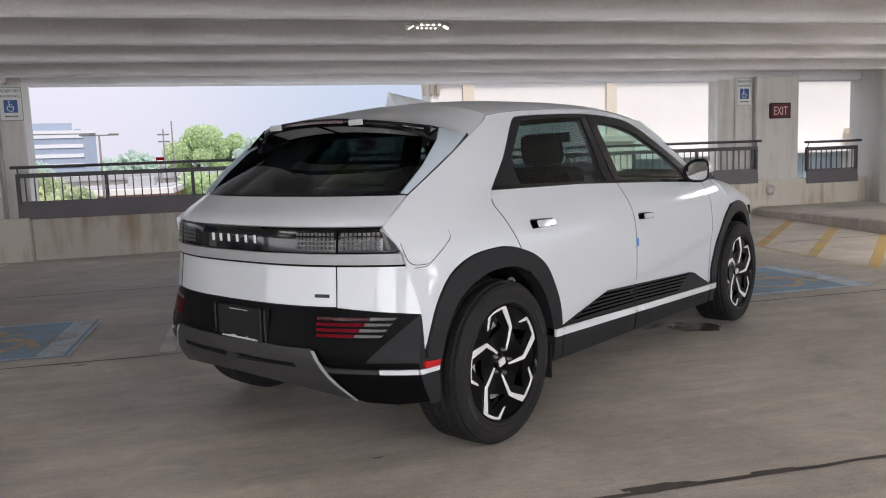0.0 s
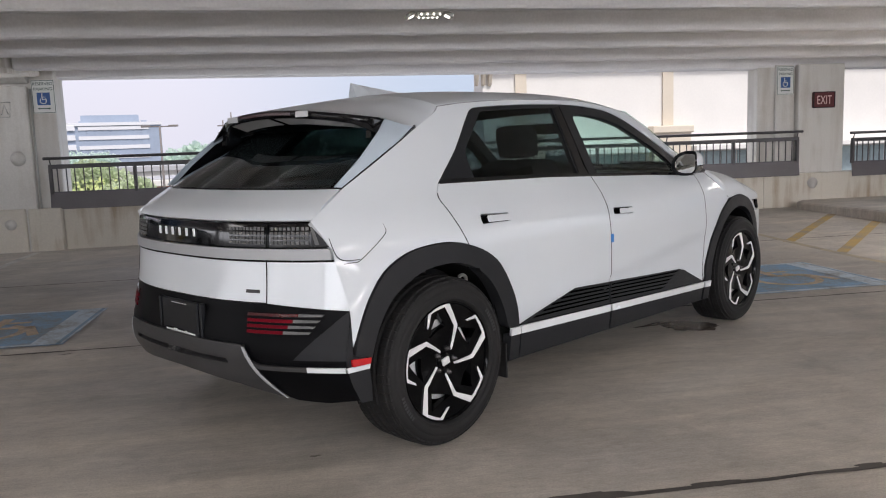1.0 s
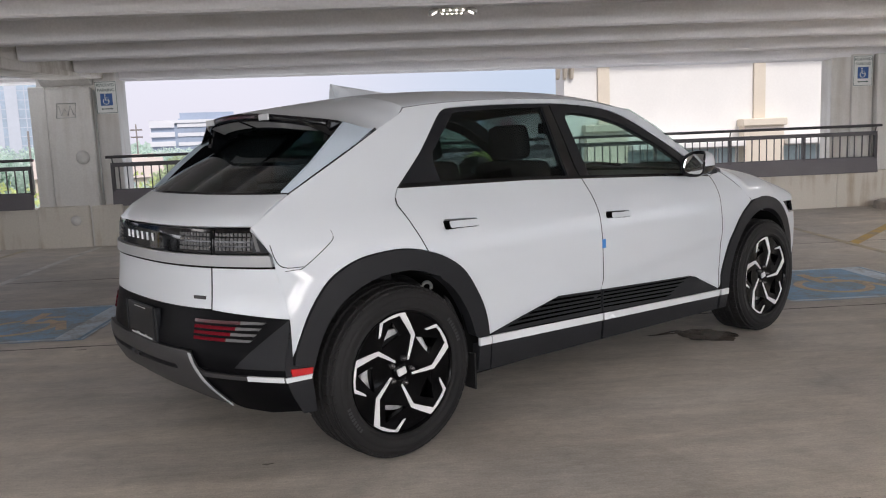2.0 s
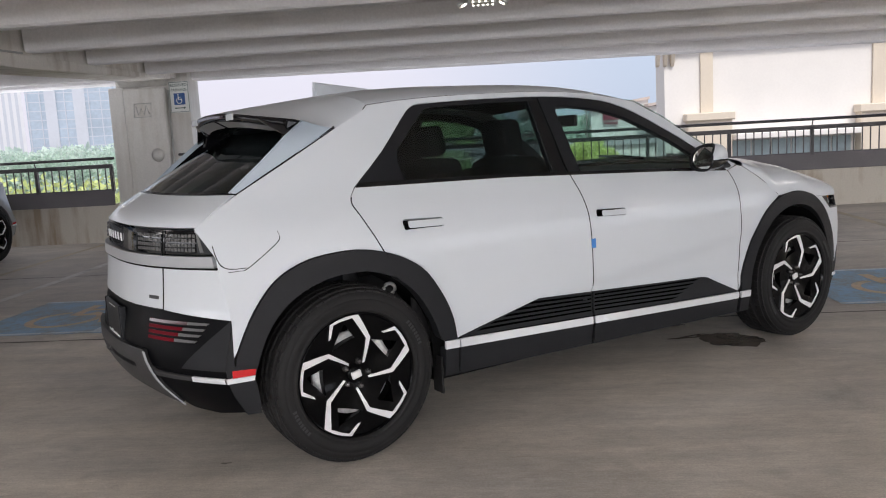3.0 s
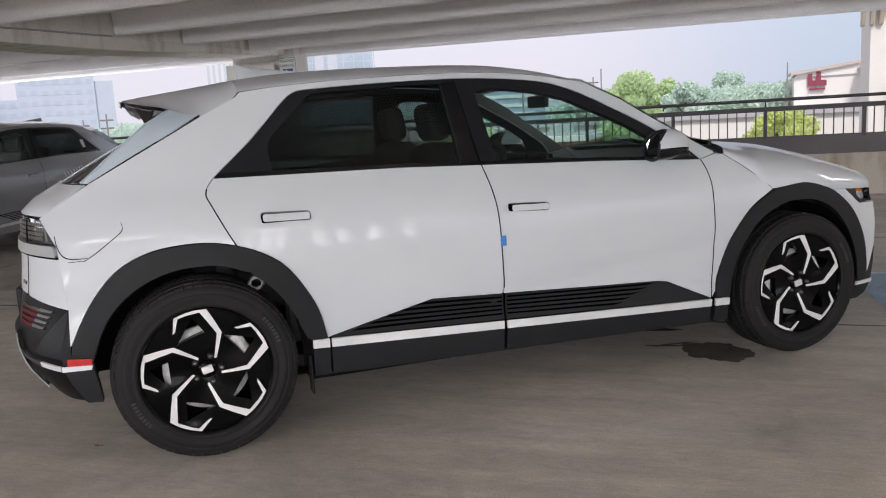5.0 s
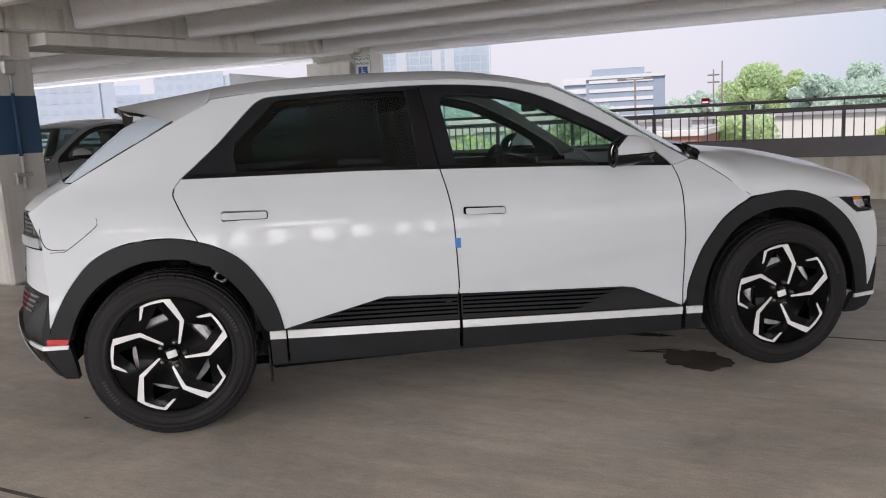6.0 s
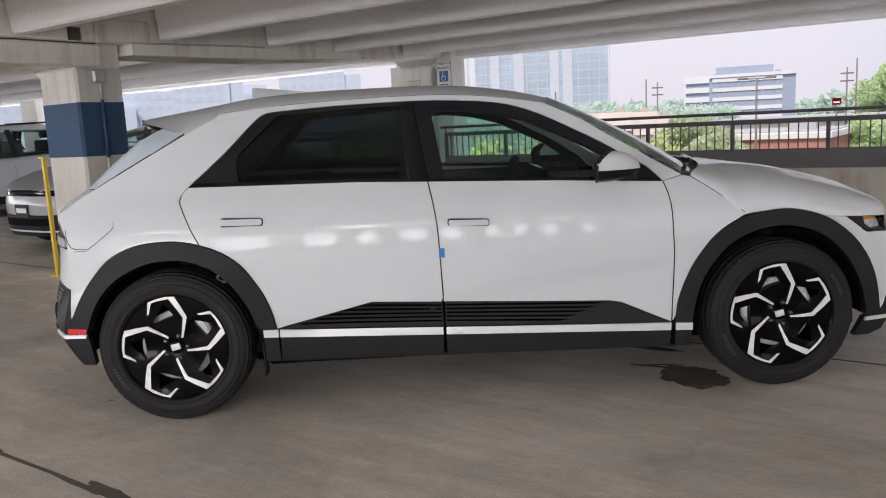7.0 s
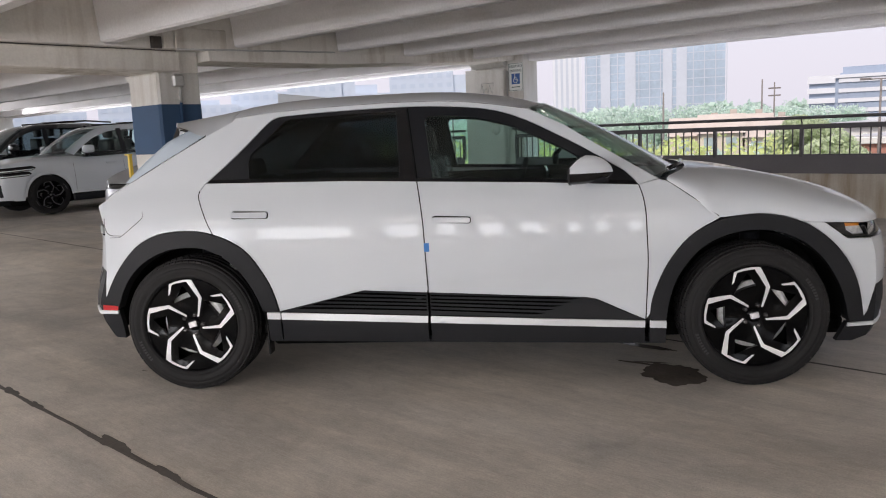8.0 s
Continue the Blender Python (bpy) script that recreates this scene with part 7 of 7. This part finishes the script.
ALLOY_DARK = plain("dark_alloy", (0.15, 0.15, 0.155), 0.3, 0.5)
GLASS_DARK = plain("dark_car_glass", (0.02, 0.026, 0.025), 0.03, 0.0, 0.3)
grey_car = build_hatchback("grey_hatchback", pose(-6.0, 10.1, 0.045, 0, 0.85, -90), "dark grey electric hatchback with silver-grey sills, parked nose out", PAINT_GREY, CLAD_GREY, False, "parked cars")
for i in range(7):
    x, z = 0.62 + 0.055 * i, 0.965 - 0.011 * i
    mark = [[(x + dx + 0.35 * dz, half_width(x, z + dz) + 0.004, z + dz) for dz in (0.0, -0.03, -0.075)] for dx in (0.0, 0.03)]
    part("film_mark", grid_mesh("film_mark", mark, SIGN_WHITE), SIGN_WHITE, grey_car, "white protective film strip on the door")
sticker = [[(x, half_width(x, z) + 0.006, z) for z in (1.20, 1.26, 1.31)] for x in (0.37, 0.43)]
part("window_sticker", grid_mesh("window_sticker", sticker, SIGN_WHITE), SIGN_WHITE, grey_car, "white sticker on the rear side window")
build_suv("white_sport_utility", pose(-12.5, 10.5, 0.05, 0, 0.5, -90) @ Matrix.Scale(1.06, 4), "white sport utility car parked nose out in the next bay", PAINT_WHITE, SATIN_BLACK)
build_suv("black_sport_utility", pose(-15.7, 10.2, 0.05, 0, 0.9, -90) @ Matrix.Diagonal((1.06, 1.06, 1.14, 1)), "black sport utility car parked beyond the white one", PAINT_BLACK, SATIN_BLACK)

# ---- outside ----
GROUND_Z = -7.0
ASPHALT = surface("asphalt", (0.16, 0.155, 0.15), 0.85, 0.0, 0.2, 0.05, 3.0)
CREAM = surface("cream_render", (0.74, 0.72, 0.685), 0.85, 0.0, 0.05, 0.3, 6.0)
TAN = surface("tan_render", (0.64, 0.57, 0.47), 0.85, 0.0, 0.06, 0.4, 6.0)
OFF_WHITE = surface("white_render", (0.74, 0.72, 0.69), 0.85, 0.0, 0.05, 0.2, 5.0)
BRICK = surface("red_brick", (0.46, 0.22, 0.17), 0.85, 0.0, 0.12, 1.0, 12.0)
ROOF_TAN = surface("tan_shingle", (0.50, 0.43, 0.385), 0.85, 0.0, 0.12, 0.4, 6.0)
ROOF_GREY = surface("grey_membrane", (0.42, 0.42, 0.44), 0.85, 0.0, 0.1, 0.4, 6.0)
# far walls and glass are paled blue: distance haze put into the base colour
TOWER_GLASS = surface("hazed_blue_curtain_wall", (0.415, 0.495, 0.585), 0.45, 0.0, 0.2, 0.06, 0.8)
TOWER_PANEL = surface("hazed_grey_panels", (0.56, 0.59, 0.65), 0.6, 0.0, 0.06, 0.05, 0.8)
OFFICE_GLASS = surface("hazed_office_glass", (0.32, 0.38, 0.48), 0.45, 0.0, 0.1, 0.08, 1.0)
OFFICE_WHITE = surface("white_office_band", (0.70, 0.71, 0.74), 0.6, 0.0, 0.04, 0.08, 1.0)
HAZY = surface("hazed_city_blocks", (0.52, 0.575, 0.66), 0.8, 0.0, 0.08, 0.03, 0.4)
HAZY_GLASS = surface("hazed_city_windows", (0.475, 0.54, 0.635), 0.7, 0.0, 0.05, 0.03, 0.4)
SHOP_GLASS = surface("shop_glass", (0.36, 0.44, 0.45), 0.15, 0.0, 0.25, 0.6, 4.0)
MAROON = plain("maroon_sign", (0.25, 0.045, 0.075), 0.5)
POLE = surface("weathered_pole", (0.20, 0.18, 0.17), 0.8, 0.0, 0.15, 1.0, 20.0)


def leaf_material(name, base, var=0.35):
    m, n, l, p = nodes_of(name)
    g = n.new("ShaderNodeNewGeometry")
    hsv = n.new("ShaderNodeHueSaturation")
    mr = n.new("ShaderNodeMapRange")
    mr.inputs["To Min"].default_value, mr.inputs["To Max"].default_value = 1 - var, 1 + var
    hsv.inputs["Color"].default_value = (*base, 1)
    l.new(g.outputs["Random Per Island"], mr.inputs["Value"])
    l.new(mr.outputs["Result"], hsv.inputs["Value"])
    l.new(hsv.outputs["Color"], p.inputs["Base Color"])
    p.inputs["Roughness"].default_value = 0.7
    thin, mix = n.new("ShaderNodeBsdfTranslucent"), n.new("ShaderNodeMixShader")
    mix.inputs[0].default_value = 0.5
    l.new(hsv.outputs["Color"], thin.inputs["Color"])
    l.new(p.outputs[0], mix.inputs[1])
    l.new(thin.outputs[0], mix.inputs[2])
    l.new(mix.outputs[0], n["Material Output"].inputs["Surface"])
    return m


# leaf bases are lifted and paled: distance haze is put into the colour
LEAF = leaf_material("hazed_bright_leaves", (0.63, 0.75, 0.47), 0.18)
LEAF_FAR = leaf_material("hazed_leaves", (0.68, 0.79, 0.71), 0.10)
LEAF_YELLOW = leaf_material("yellow_green_leaves", (0.68, 0.75, 0.34), 0.2)
LEAF_PALE = leaf_material("hazed_pale_leaves", (0.60, 0.67, 0.46), 0.2)
BARK = surface("bark", (0.12, 0.10, 0.08), 0.9, 0.0, 0.2, 2.0, 20.0)


def leaves(rnd, lobes, count, size):
    """Loose leaf clumps thinly filling some lobes of a crown."""
    verts, faces = [], []
    total = sum(r[3] ** 2 for r in lobes)
    for cx, cy, cz, r in lobes:
        for _ in range(int(count * r * r / total)):
            d = Vector((rnd.gauss(0, 1), rnd.gauss(0, 1), rnd.gauss(0, 1))).normalized() * r * (0.55 + 0.5 * rnd.random())
            p = Vector((cx, cy, cz)) + Vector((d.x, d.y, d.z * 0.8))
            u = Vector((rnd.gauss(0, 1), rnd.gauss(0, 1), rnd.gauss(0, 1))).normalized()
            v = u.cross(Vector((rnd.gauss(0, 1), rnd.gauss(0, 1), rnd.gauss(0, 1)))).normalized()
            s = size * (0.5 + rnd.random())
            k = len(verts)
            verts += [p + u * s, p + v * s * 0.6, p - u * s, p - v * s * 0.6]
            faces.append((k, k + 1, k + 2, k + 3))
    return verts, faces


def build_tree(x, y, top, spread, leaf, seed, label, count=2600, size=0.34):
    rnd = random.Random(seed)
    t = thing("tree", pose(x, y, GROUND_Z), label, "tree", "trees beyond the deck")
    h = top - GROUND_Z
    trunk = tube_bm([(0, 0, 0), (0.1, 0, h * 0.3), (0.0, 0.1, h * 0.6), (0.05, 0, h * 0.85)], [0.03 * h, 0.024 * h, 0.015 * h, 0.004 * h], 8)
    limbs = []
    lobes = [(0, 0, h * 0.82, spread * 0.42)]
    for k in range(9):
        a = 2.4 * k + rnd.random()
        z0 = h * (0.35 + 0.05 * k)
        r = spread * (0.45 + 0.35 * rnd.random()) * (1.0 if k < 6 else 0.6)
        end = (r * math.cos(a), r * math.sin(a), z0 + h * (0.10 + 0.12 * rnd.random()))
        limbs.append(tube_bm([(0, 0, z0), (end[0] * 0.5, end[1] * 0.5, z0 + (end[2] - z0) * 0.6), end], [0.012 * h, 0.008 * h, 0.003 * h], 6))
        lobes.append((*end, spread * (0.26 + 0.18 * rnd.random())))
    part("trunk", join_bm(trunk, *limbs), BARK, t)
    v, f = leaves(rnd, lobes, count, size)
    part("crown", mesh_of("crown", v, f, leaf), leaf, t)
    return t


def tree_belt(name, pts, leaf, seed, label, n=60, size=0.8, dense=1.0):
    """A far wood or hedge, past counting."""
    rnd = random.Random(seed)
    lobes = []
    for (x0, y0, z0, r0), (x1, y1, z1, r1) in zip(pts, pts[1:]):
        for k in range(n):
            t = rnd.random()
            r = (r0 + (r1 - r0) * t) * (0.6 + 0.6 * rnd.random())
            top = z0 + (z1 - z0) * t - r * 0.8 - rnd.random() ** 2 * 3
            lobes.append((x0 + (x1 - x0) * t, y0 + (y1 - y0) * t + rnd.gauss(0, 2), top, r))
            lobes.append((x0 + (x1 - x0) * t, y0 + (y1 - y0) * t + rnd.gauss(0, 2), (top + GROUND_Z) / 2, r * 1.3))
    v, f = leaves(rnd, lobes, int(n * 190 * dense) * (len(pts) - 1), size)
    ob = new(name, mesh_of(name, v, f, leaf))
    tagged(ob, label, "trees", kind="stuff")


def facing(x, y):
    """Turns a thing's front (-y) towards the deck."""
    return math.degrees(math.atan2(y - 1.0, x - 2.5)) - 90


def build_office():
    x, y = -68.7, 291.6
    b = thing("office_building", pose(x, y, GROUND_Z, 0, 0, facing(x, y)), "white-banded office block with dark glass and a rooftop plant room", "building", "far buildings")
    H = 20.6
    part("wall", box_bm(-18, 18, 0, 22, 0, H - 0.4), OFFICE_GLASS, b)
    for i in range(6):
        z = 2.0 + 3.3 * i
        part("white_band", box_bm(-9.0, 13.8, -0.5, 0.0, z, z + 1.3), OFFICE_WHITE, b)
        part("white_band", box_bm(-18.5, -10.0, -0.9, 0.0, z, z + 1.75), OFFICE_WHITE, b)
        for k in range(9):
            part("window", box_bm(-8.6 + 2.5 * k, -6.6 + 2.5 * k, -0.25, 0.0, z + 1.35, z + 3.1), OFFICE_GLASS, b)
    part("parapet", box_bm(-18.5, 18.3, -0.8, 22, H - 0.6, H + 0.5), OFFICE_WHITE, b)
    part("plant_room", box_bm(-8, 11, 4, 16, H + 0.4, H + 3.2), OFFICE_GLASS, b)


def build_tower():
    x, y = -181.0, 353.0
    b = thing("glass_tower", pose(x, y, GROUND_Z, 0, 0, facing(x, y)), "tall pale blue glass tower fading in the haze", "building", "far buildings")
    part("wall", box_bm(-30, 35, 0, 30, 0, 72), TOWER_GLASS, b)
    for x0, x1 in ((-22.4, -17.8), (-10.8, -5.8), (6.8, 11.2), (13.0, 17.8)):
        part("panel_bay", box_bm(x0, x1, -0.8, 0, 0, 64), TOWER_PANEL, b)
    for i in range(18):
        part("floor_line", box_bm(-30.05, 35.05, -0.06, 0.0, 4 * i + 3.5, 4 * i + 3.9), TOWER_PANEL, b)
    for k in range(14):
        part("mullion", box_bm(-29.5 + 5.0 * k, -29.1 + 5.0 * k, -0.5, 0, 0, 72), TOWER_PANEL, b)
    x, y = -214.5, 336.0
    b = thing("white_tower", pose(x, y, GROUND_Z, 0, 0, facing(x, y)), "slender white tower block with rows of windows", "building", "far buildings")
    part("wall", box_bm(-8, 6, 0, 14, 0, 74), OFFICE_WHITE, b)
    for k in range(5):
        part("window_strip", box_bm(-6.9 + 2.6 * k, -5.7 + 2.6 * k, -0.15, 0.0, 2, 71), TOWER_PANEL, b)
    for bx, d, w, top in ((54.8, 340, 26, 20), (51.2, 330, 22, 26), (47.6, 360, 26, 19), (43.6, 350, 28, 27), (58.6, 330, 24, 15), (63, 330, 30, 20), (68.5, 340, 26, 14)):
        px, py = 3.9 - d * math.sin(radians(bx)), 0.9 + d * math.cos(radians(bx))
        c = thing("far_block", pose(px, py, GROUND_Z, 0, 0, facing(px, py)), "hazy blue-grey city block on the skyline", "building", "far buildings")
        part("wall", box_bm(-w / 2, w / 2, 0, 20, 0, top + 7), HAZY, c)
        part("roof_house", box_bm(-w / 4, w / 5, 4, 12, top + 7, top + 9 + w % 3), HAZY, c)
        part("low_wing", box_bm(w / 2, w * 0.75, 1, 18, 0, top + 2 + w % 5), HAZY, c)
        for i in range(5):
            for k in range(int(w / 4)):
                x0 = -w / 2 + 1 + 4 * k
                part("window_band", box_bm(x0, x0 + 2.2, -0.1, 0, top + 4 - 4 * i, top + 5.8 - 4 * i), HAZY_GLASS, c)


def build_cream_hall():
    b = thing("cream_hall", pose(13.2, 57, GROUND_Z), "large windowless cream building with tan pilasters and shop fronts", "building", "near buildings")
    part("wall", box_bm(0, 62, 0, 3, 0, 17.0), CREAM, b)
    part("rear_wing", box_bm(14, 62, 3, 40, 0, 16.0), CREAM, b)
    part("cornice", prism_bm([(0.0, 13.6), (-0.5, 14.2), (-0.9, 14.3), (-0.9, 14.9), (0.0, 14.9)], "x", -0.9, 62.6), TAN, b)
    for k in range(3):
        part("bracket", prism_bm([(0.0, 12.6), (-0.25, 12.7), (-0.8, 13.7), (0.0, 13.7)], "x", -0.6 + 0.5 * k, -0.35 + 0.5 * k, 0.03), TAN, b)
    for i in range(5):
        x = 2.85 + 11.5 * i
        part("pilaster", box_bm(x - 0.42, x + 0.42, -0.18, 0, 0, 13.6), TAN, b)
        part("pier", box_bm(x - 1.45, x + 1.5, -0.9, 0, 0, 9.1), TAN, b)
        part("pier_cap", box_bm(x - 1.62, x + 1.68, -1.1, 0, 8.75, 9.3, 0.06), TAN, b)
        if i < 4:
            for k in range(6):
                w = part("shop_window", box_bm(x + 1.75 + 1.35 * k, x + 2.95 + 1.35 * k, -0.12, 0.0, 3.2, 7.25), SHOP_GLASS, b)
            part("canopy", box_bm(x + 1.6, x + 9.9, -1.6, 0, 7.35, 7.75, 0.05), OFF_WHITE, b)


def build_shops():
    b = thing("white_shop", pose(24.6, 150, GROUND_Z + 1.6), "low white shop building with a maroon sign", "building", "near buildings")
    part("wall", box_bm(-6.0, 26, 0, 20, -1.6, 10.6), OFF_WHITE, b)
    part("gable", prism_bm([(-6.0, 10.6), (4.4, 10.6), (4.4, 12.4), (-5.6, 11.0)], "y", -0.3, 6), OFF_WHITE, b)
    part("eave", prism_bm([(-6.6, 10.9), (4.6, 12.4), (4.6, 12.9), (-6.6, 11.4)], "y", -0.8, 6), ROOF_TAN, b)
    part("wing", box_bm(4.4, 26, -4, 8, -1.6, 11.0), OFF_WHITE, b)
    part("wing_eave", prism_bm([(3.6, 11.0), (26, 13.0), (26, 13.6), (3.6, 11.5)], "y", -4.8, 8), ROOF_TAN, b)
    part("sign", join_bm(box_bm(-3.9, -1.0, -0.5, -0.2, 9.0, 9.9), box_bm(-3.9, -3.2, -0.5, -0.2, 9.9, 11.0), box_bm(-2.6, -1.9, -0.5, -0.2, 9.9, 11.3), box_bm(-3.7, -1.2, -0.5, -0.2, 8.3, 8.6)), MAROON, b, "maroon sign drawn as plain blocks")
    for k in range(8):
        part("shop_window", box_bm(-5 + 3.6 * k, -2.6 + 3.6 * k, -0.3 if k < 2 else -4.3, 0.0, 1.0, 4.6), SHOP_GLASS, b)
    b = thing("brick_shop", pose(-7.8, 78, GROUND_Z), "low red-brick shop with a pale flat roof", "building", "near buildings")
    part("wall", box_bm(-8.5, 0.4, 0, 14, 0, 5.6), BRICK, b)
    part("roof_edge", box_bm(-8.8, 0.7, -0.3, 14.3, 5.6, 6.2, 0.05), OFF_WHITE, b)
    part("roof", box_bm(-8.5, 0.4, 0.2, 14, 6.2, 6.3), ROOF_GREY, b)
    for k in range(3):
        part("shop_window", box_bm(-7.6 + 2.9 * k, -5.8 + 2.9 * k, -0.1, 0.0, 1.5, 4.7), SHOP_GLASS, b)
    part("roof_unit", box_bm(-4, -1.5, 5, 7, 6.25, 7.2, 0.05), ROOF_GREY, b)
    b = thing("low_store", pose(-14, 120, GROUND_Z), "long low store with a grey roof beyond the trees", "building", "near buildings")
    part("wall", box_bm(-16, 40, 0, 30, 0, 6.4), OFF_WHITE, b)
    part("roof", box_bm(-16.5, 40.5, -0.5, 30, 6.4, 7.1), ROOF_GREY, b)
    # houses with pitched roofs
    for i, (bx, d, w, ridge) in enumerate(((24.3, 104, 7, 8.6), (22.9, 100, 5, 8.9), (21.4, 102, 6, 8.8), (19.9, 100, 5, 8.3))):
        px, py = 4.6 - d * math.sin(radians(bx)), 1.1 + d * math.cos(radians(bx))
        h = thing("house", pose(px, py, GROUND_Z, 0, 0, facing(px, py)), "tan-roofed terraced house below the deck", "house", "houses")
        part("wall", box_bm(-w / 2, w / 2, 0, 8, 0, ridge - 2.2), TAN, h)
        part("roof", prism_bm([(-0.4, ridge - 2.3), (4, ridge), (8.4, ridge - 2.3)], "x", -w / 2 - 0.3, w / 2 + 0.3), ROOF_TAN, h)
        for k in (-1, 1):
            part("window", box_bm(k * w / 4 - 0.6, k * w / 4 + 0.6, -0.1, 0, ridge - 4.2, ridge - 2.8), SHOP_GLASS, h)
        part("chimney", box_bm(w / 5, w / 5 + 0.8, 4.2, 5.0, ridge - 1.5, ridge + 0.5), ROOF_TAN, h)


def build_poles():
    p = thing("street_lamp", pose(-12.3, 72.6, GROUND_Z, 0, 0, 0), "tall dark car-park lamp with two flat heads", "street lamp")
    part("pole", tube_bm([(0, 0, 0), (0, 0, 11.0)], [0.13, 0.08]), POLE, p)
    part("crossbar", tube_bm([(-0.9, 0, 11.0), (0.9, 0, 11.0)], 0.05), POLE, p)
    for s in (-1, 1):
        part("lamp_head", box_bm(s * 1.15 - 0.4, s * 1.15 + 0.4, -0.2, 0.2, 10.95, 11.12, 0.03), POLE, p)
    for bx, d, top, arm in ((19.1, 120, 6.0, 1), (19.85, 118, 6.4, 0), (7.35, 120, 6.4, 1), (6.8, 118, 7.4, 0), (26.0, 90, 4.4, 0), (41.0, 110, 4.6, 1), (42.4, 120, 4.2, 1), (38.0, 115, 5.6, 1), (-5.3, 130, 7.0, 0)):
        px, py = 3.6 - d * math.sin(radians(bx)), 0.9 + d * math.cos(radians(bx))
        u = thing("utility_pole", pose(px, py, GROUND_Z, 0, 0, facing(px, py)), "weathered wooden utility pole" + (" with cross arms" if arm else ""), "utility pole", "utility poles")
        part("pole", tube_bm([(0, 0, 0), (0, 0, top + 7)], [0.15, 0.09]), POLE, u)
        if arm:
            for z in (0.9, 1.9):
                part("cross_arm", box_bm(-0.8, 0.8, -0.08, 0.08, top + 7 - z, top + 7.2 - z), POLE, u)
    r = thing("red_sign", pose(-11.2, 108, GROUND_Z), "red and white roadside sign board", "sign")
    part("board", box_bm(-0.5, 0.5, -0.06, 0.06, 8.5, 9.3, 0.02), BAR_RED, r)
    part("white_band", box_bm(-0.36, 0.36, -0.09, -0.06, 8.7, 8.9), OFF_WHITE, r)
    part("post", tube_bm([(0, 0, 0), (0, 0, 8.5)], 0.12), POLE, r)


def build_ground():
    n = 24
    ring = [(0, 0, GROUND_Z)]
    radii = (30, 80, 200, 600, 1800, 4200)
    for r in radii:
        ring += [(r * math.cos(2 * math.pi * k / n), r * math.sin(2 * math.pi * k / n), GROUND_Z) for k in range(n)]
    faces = [(0, 1 + k, 1 + (k + 1) % n) for k in range(n)]
    for i in range(len(radii) - 1):
        a, b = 1 + i * n, 1 + (i + 1) * n
        faces += [(a + k, b + k, b + (k + 1) % n, a + (k + 1) % n) for k in range(n)]
    tagged(new("ground", mesh_of("ground", ring, faces, ASPHALT)), "grey asphalt and lots stretching to the horizon", "ground", kind="structure")


build_ground()
build_office()
build_tower()
build_cream_hall()
build_shops()
build_poles()
build_tree(-9.0, 148, 7.6, 6.0, LEAF, 3, "tall bright green tree in full leaf", 12000, 0.26)
build_tree(-3.0, 152, 6.6, 5.0, LEAF, 4, "bright green tree beside the taller one", 8500, 0.26)
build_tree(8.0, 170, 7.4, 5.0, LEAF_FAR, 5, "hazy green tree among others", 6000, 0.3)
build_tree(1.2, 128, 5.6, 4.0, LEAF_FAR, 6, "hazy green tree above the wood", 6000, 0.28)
build_tree(-18.3, 74, 1.4, 3.8, LEAF_PALE, 8, "yellow-green tree below the deck", 9000, 0.17)
build_tree(-13.5, 62, -0.3, 3.0, LEAF_PALE, 9, "yellow-green tree below the deck", 8000, 0.17)
build_tree(12.0, 100, 0.4, 4.0, LEAF_YELLOW, 10, "yellow-green tree by the shop", 6000, 0.18)
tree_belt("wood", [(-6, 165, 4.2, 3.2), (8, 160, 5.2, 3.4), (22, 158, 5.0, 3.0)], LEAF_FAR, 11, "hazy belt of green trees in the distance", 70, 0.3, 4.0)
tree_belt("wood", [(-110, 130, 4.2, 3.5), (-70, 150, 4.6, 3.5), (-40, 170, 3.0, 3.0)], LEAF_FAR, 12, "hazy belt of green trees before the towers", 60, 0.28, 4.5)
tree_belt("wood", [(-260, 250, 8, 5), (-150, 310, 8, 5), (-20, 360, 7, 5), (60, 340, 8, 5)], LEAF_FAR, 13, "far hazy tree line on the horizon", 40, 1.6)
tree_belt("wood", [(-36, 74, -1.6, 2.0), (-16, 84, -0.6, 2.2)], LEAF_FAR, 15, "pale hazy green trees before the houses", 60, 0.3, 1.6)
tree_belt("wood", [(-6.8, 92, 0.6, 1.6), (-2.5, 95, 0.2, 1.6)], LEAF, 16, "bright green trees beside the brick shop", 22, 0.28, 1.6)
tree_belt("hedge", [(-60, 34, 1.3, 2.0), (-34, 35, 1.2, 2.0), (-10, 42, 0.5, 1.7)], LEAF_YELLOW, 14, "yellow-green shrubs and small trees beside the deck", 70, 0.16, 2.2)
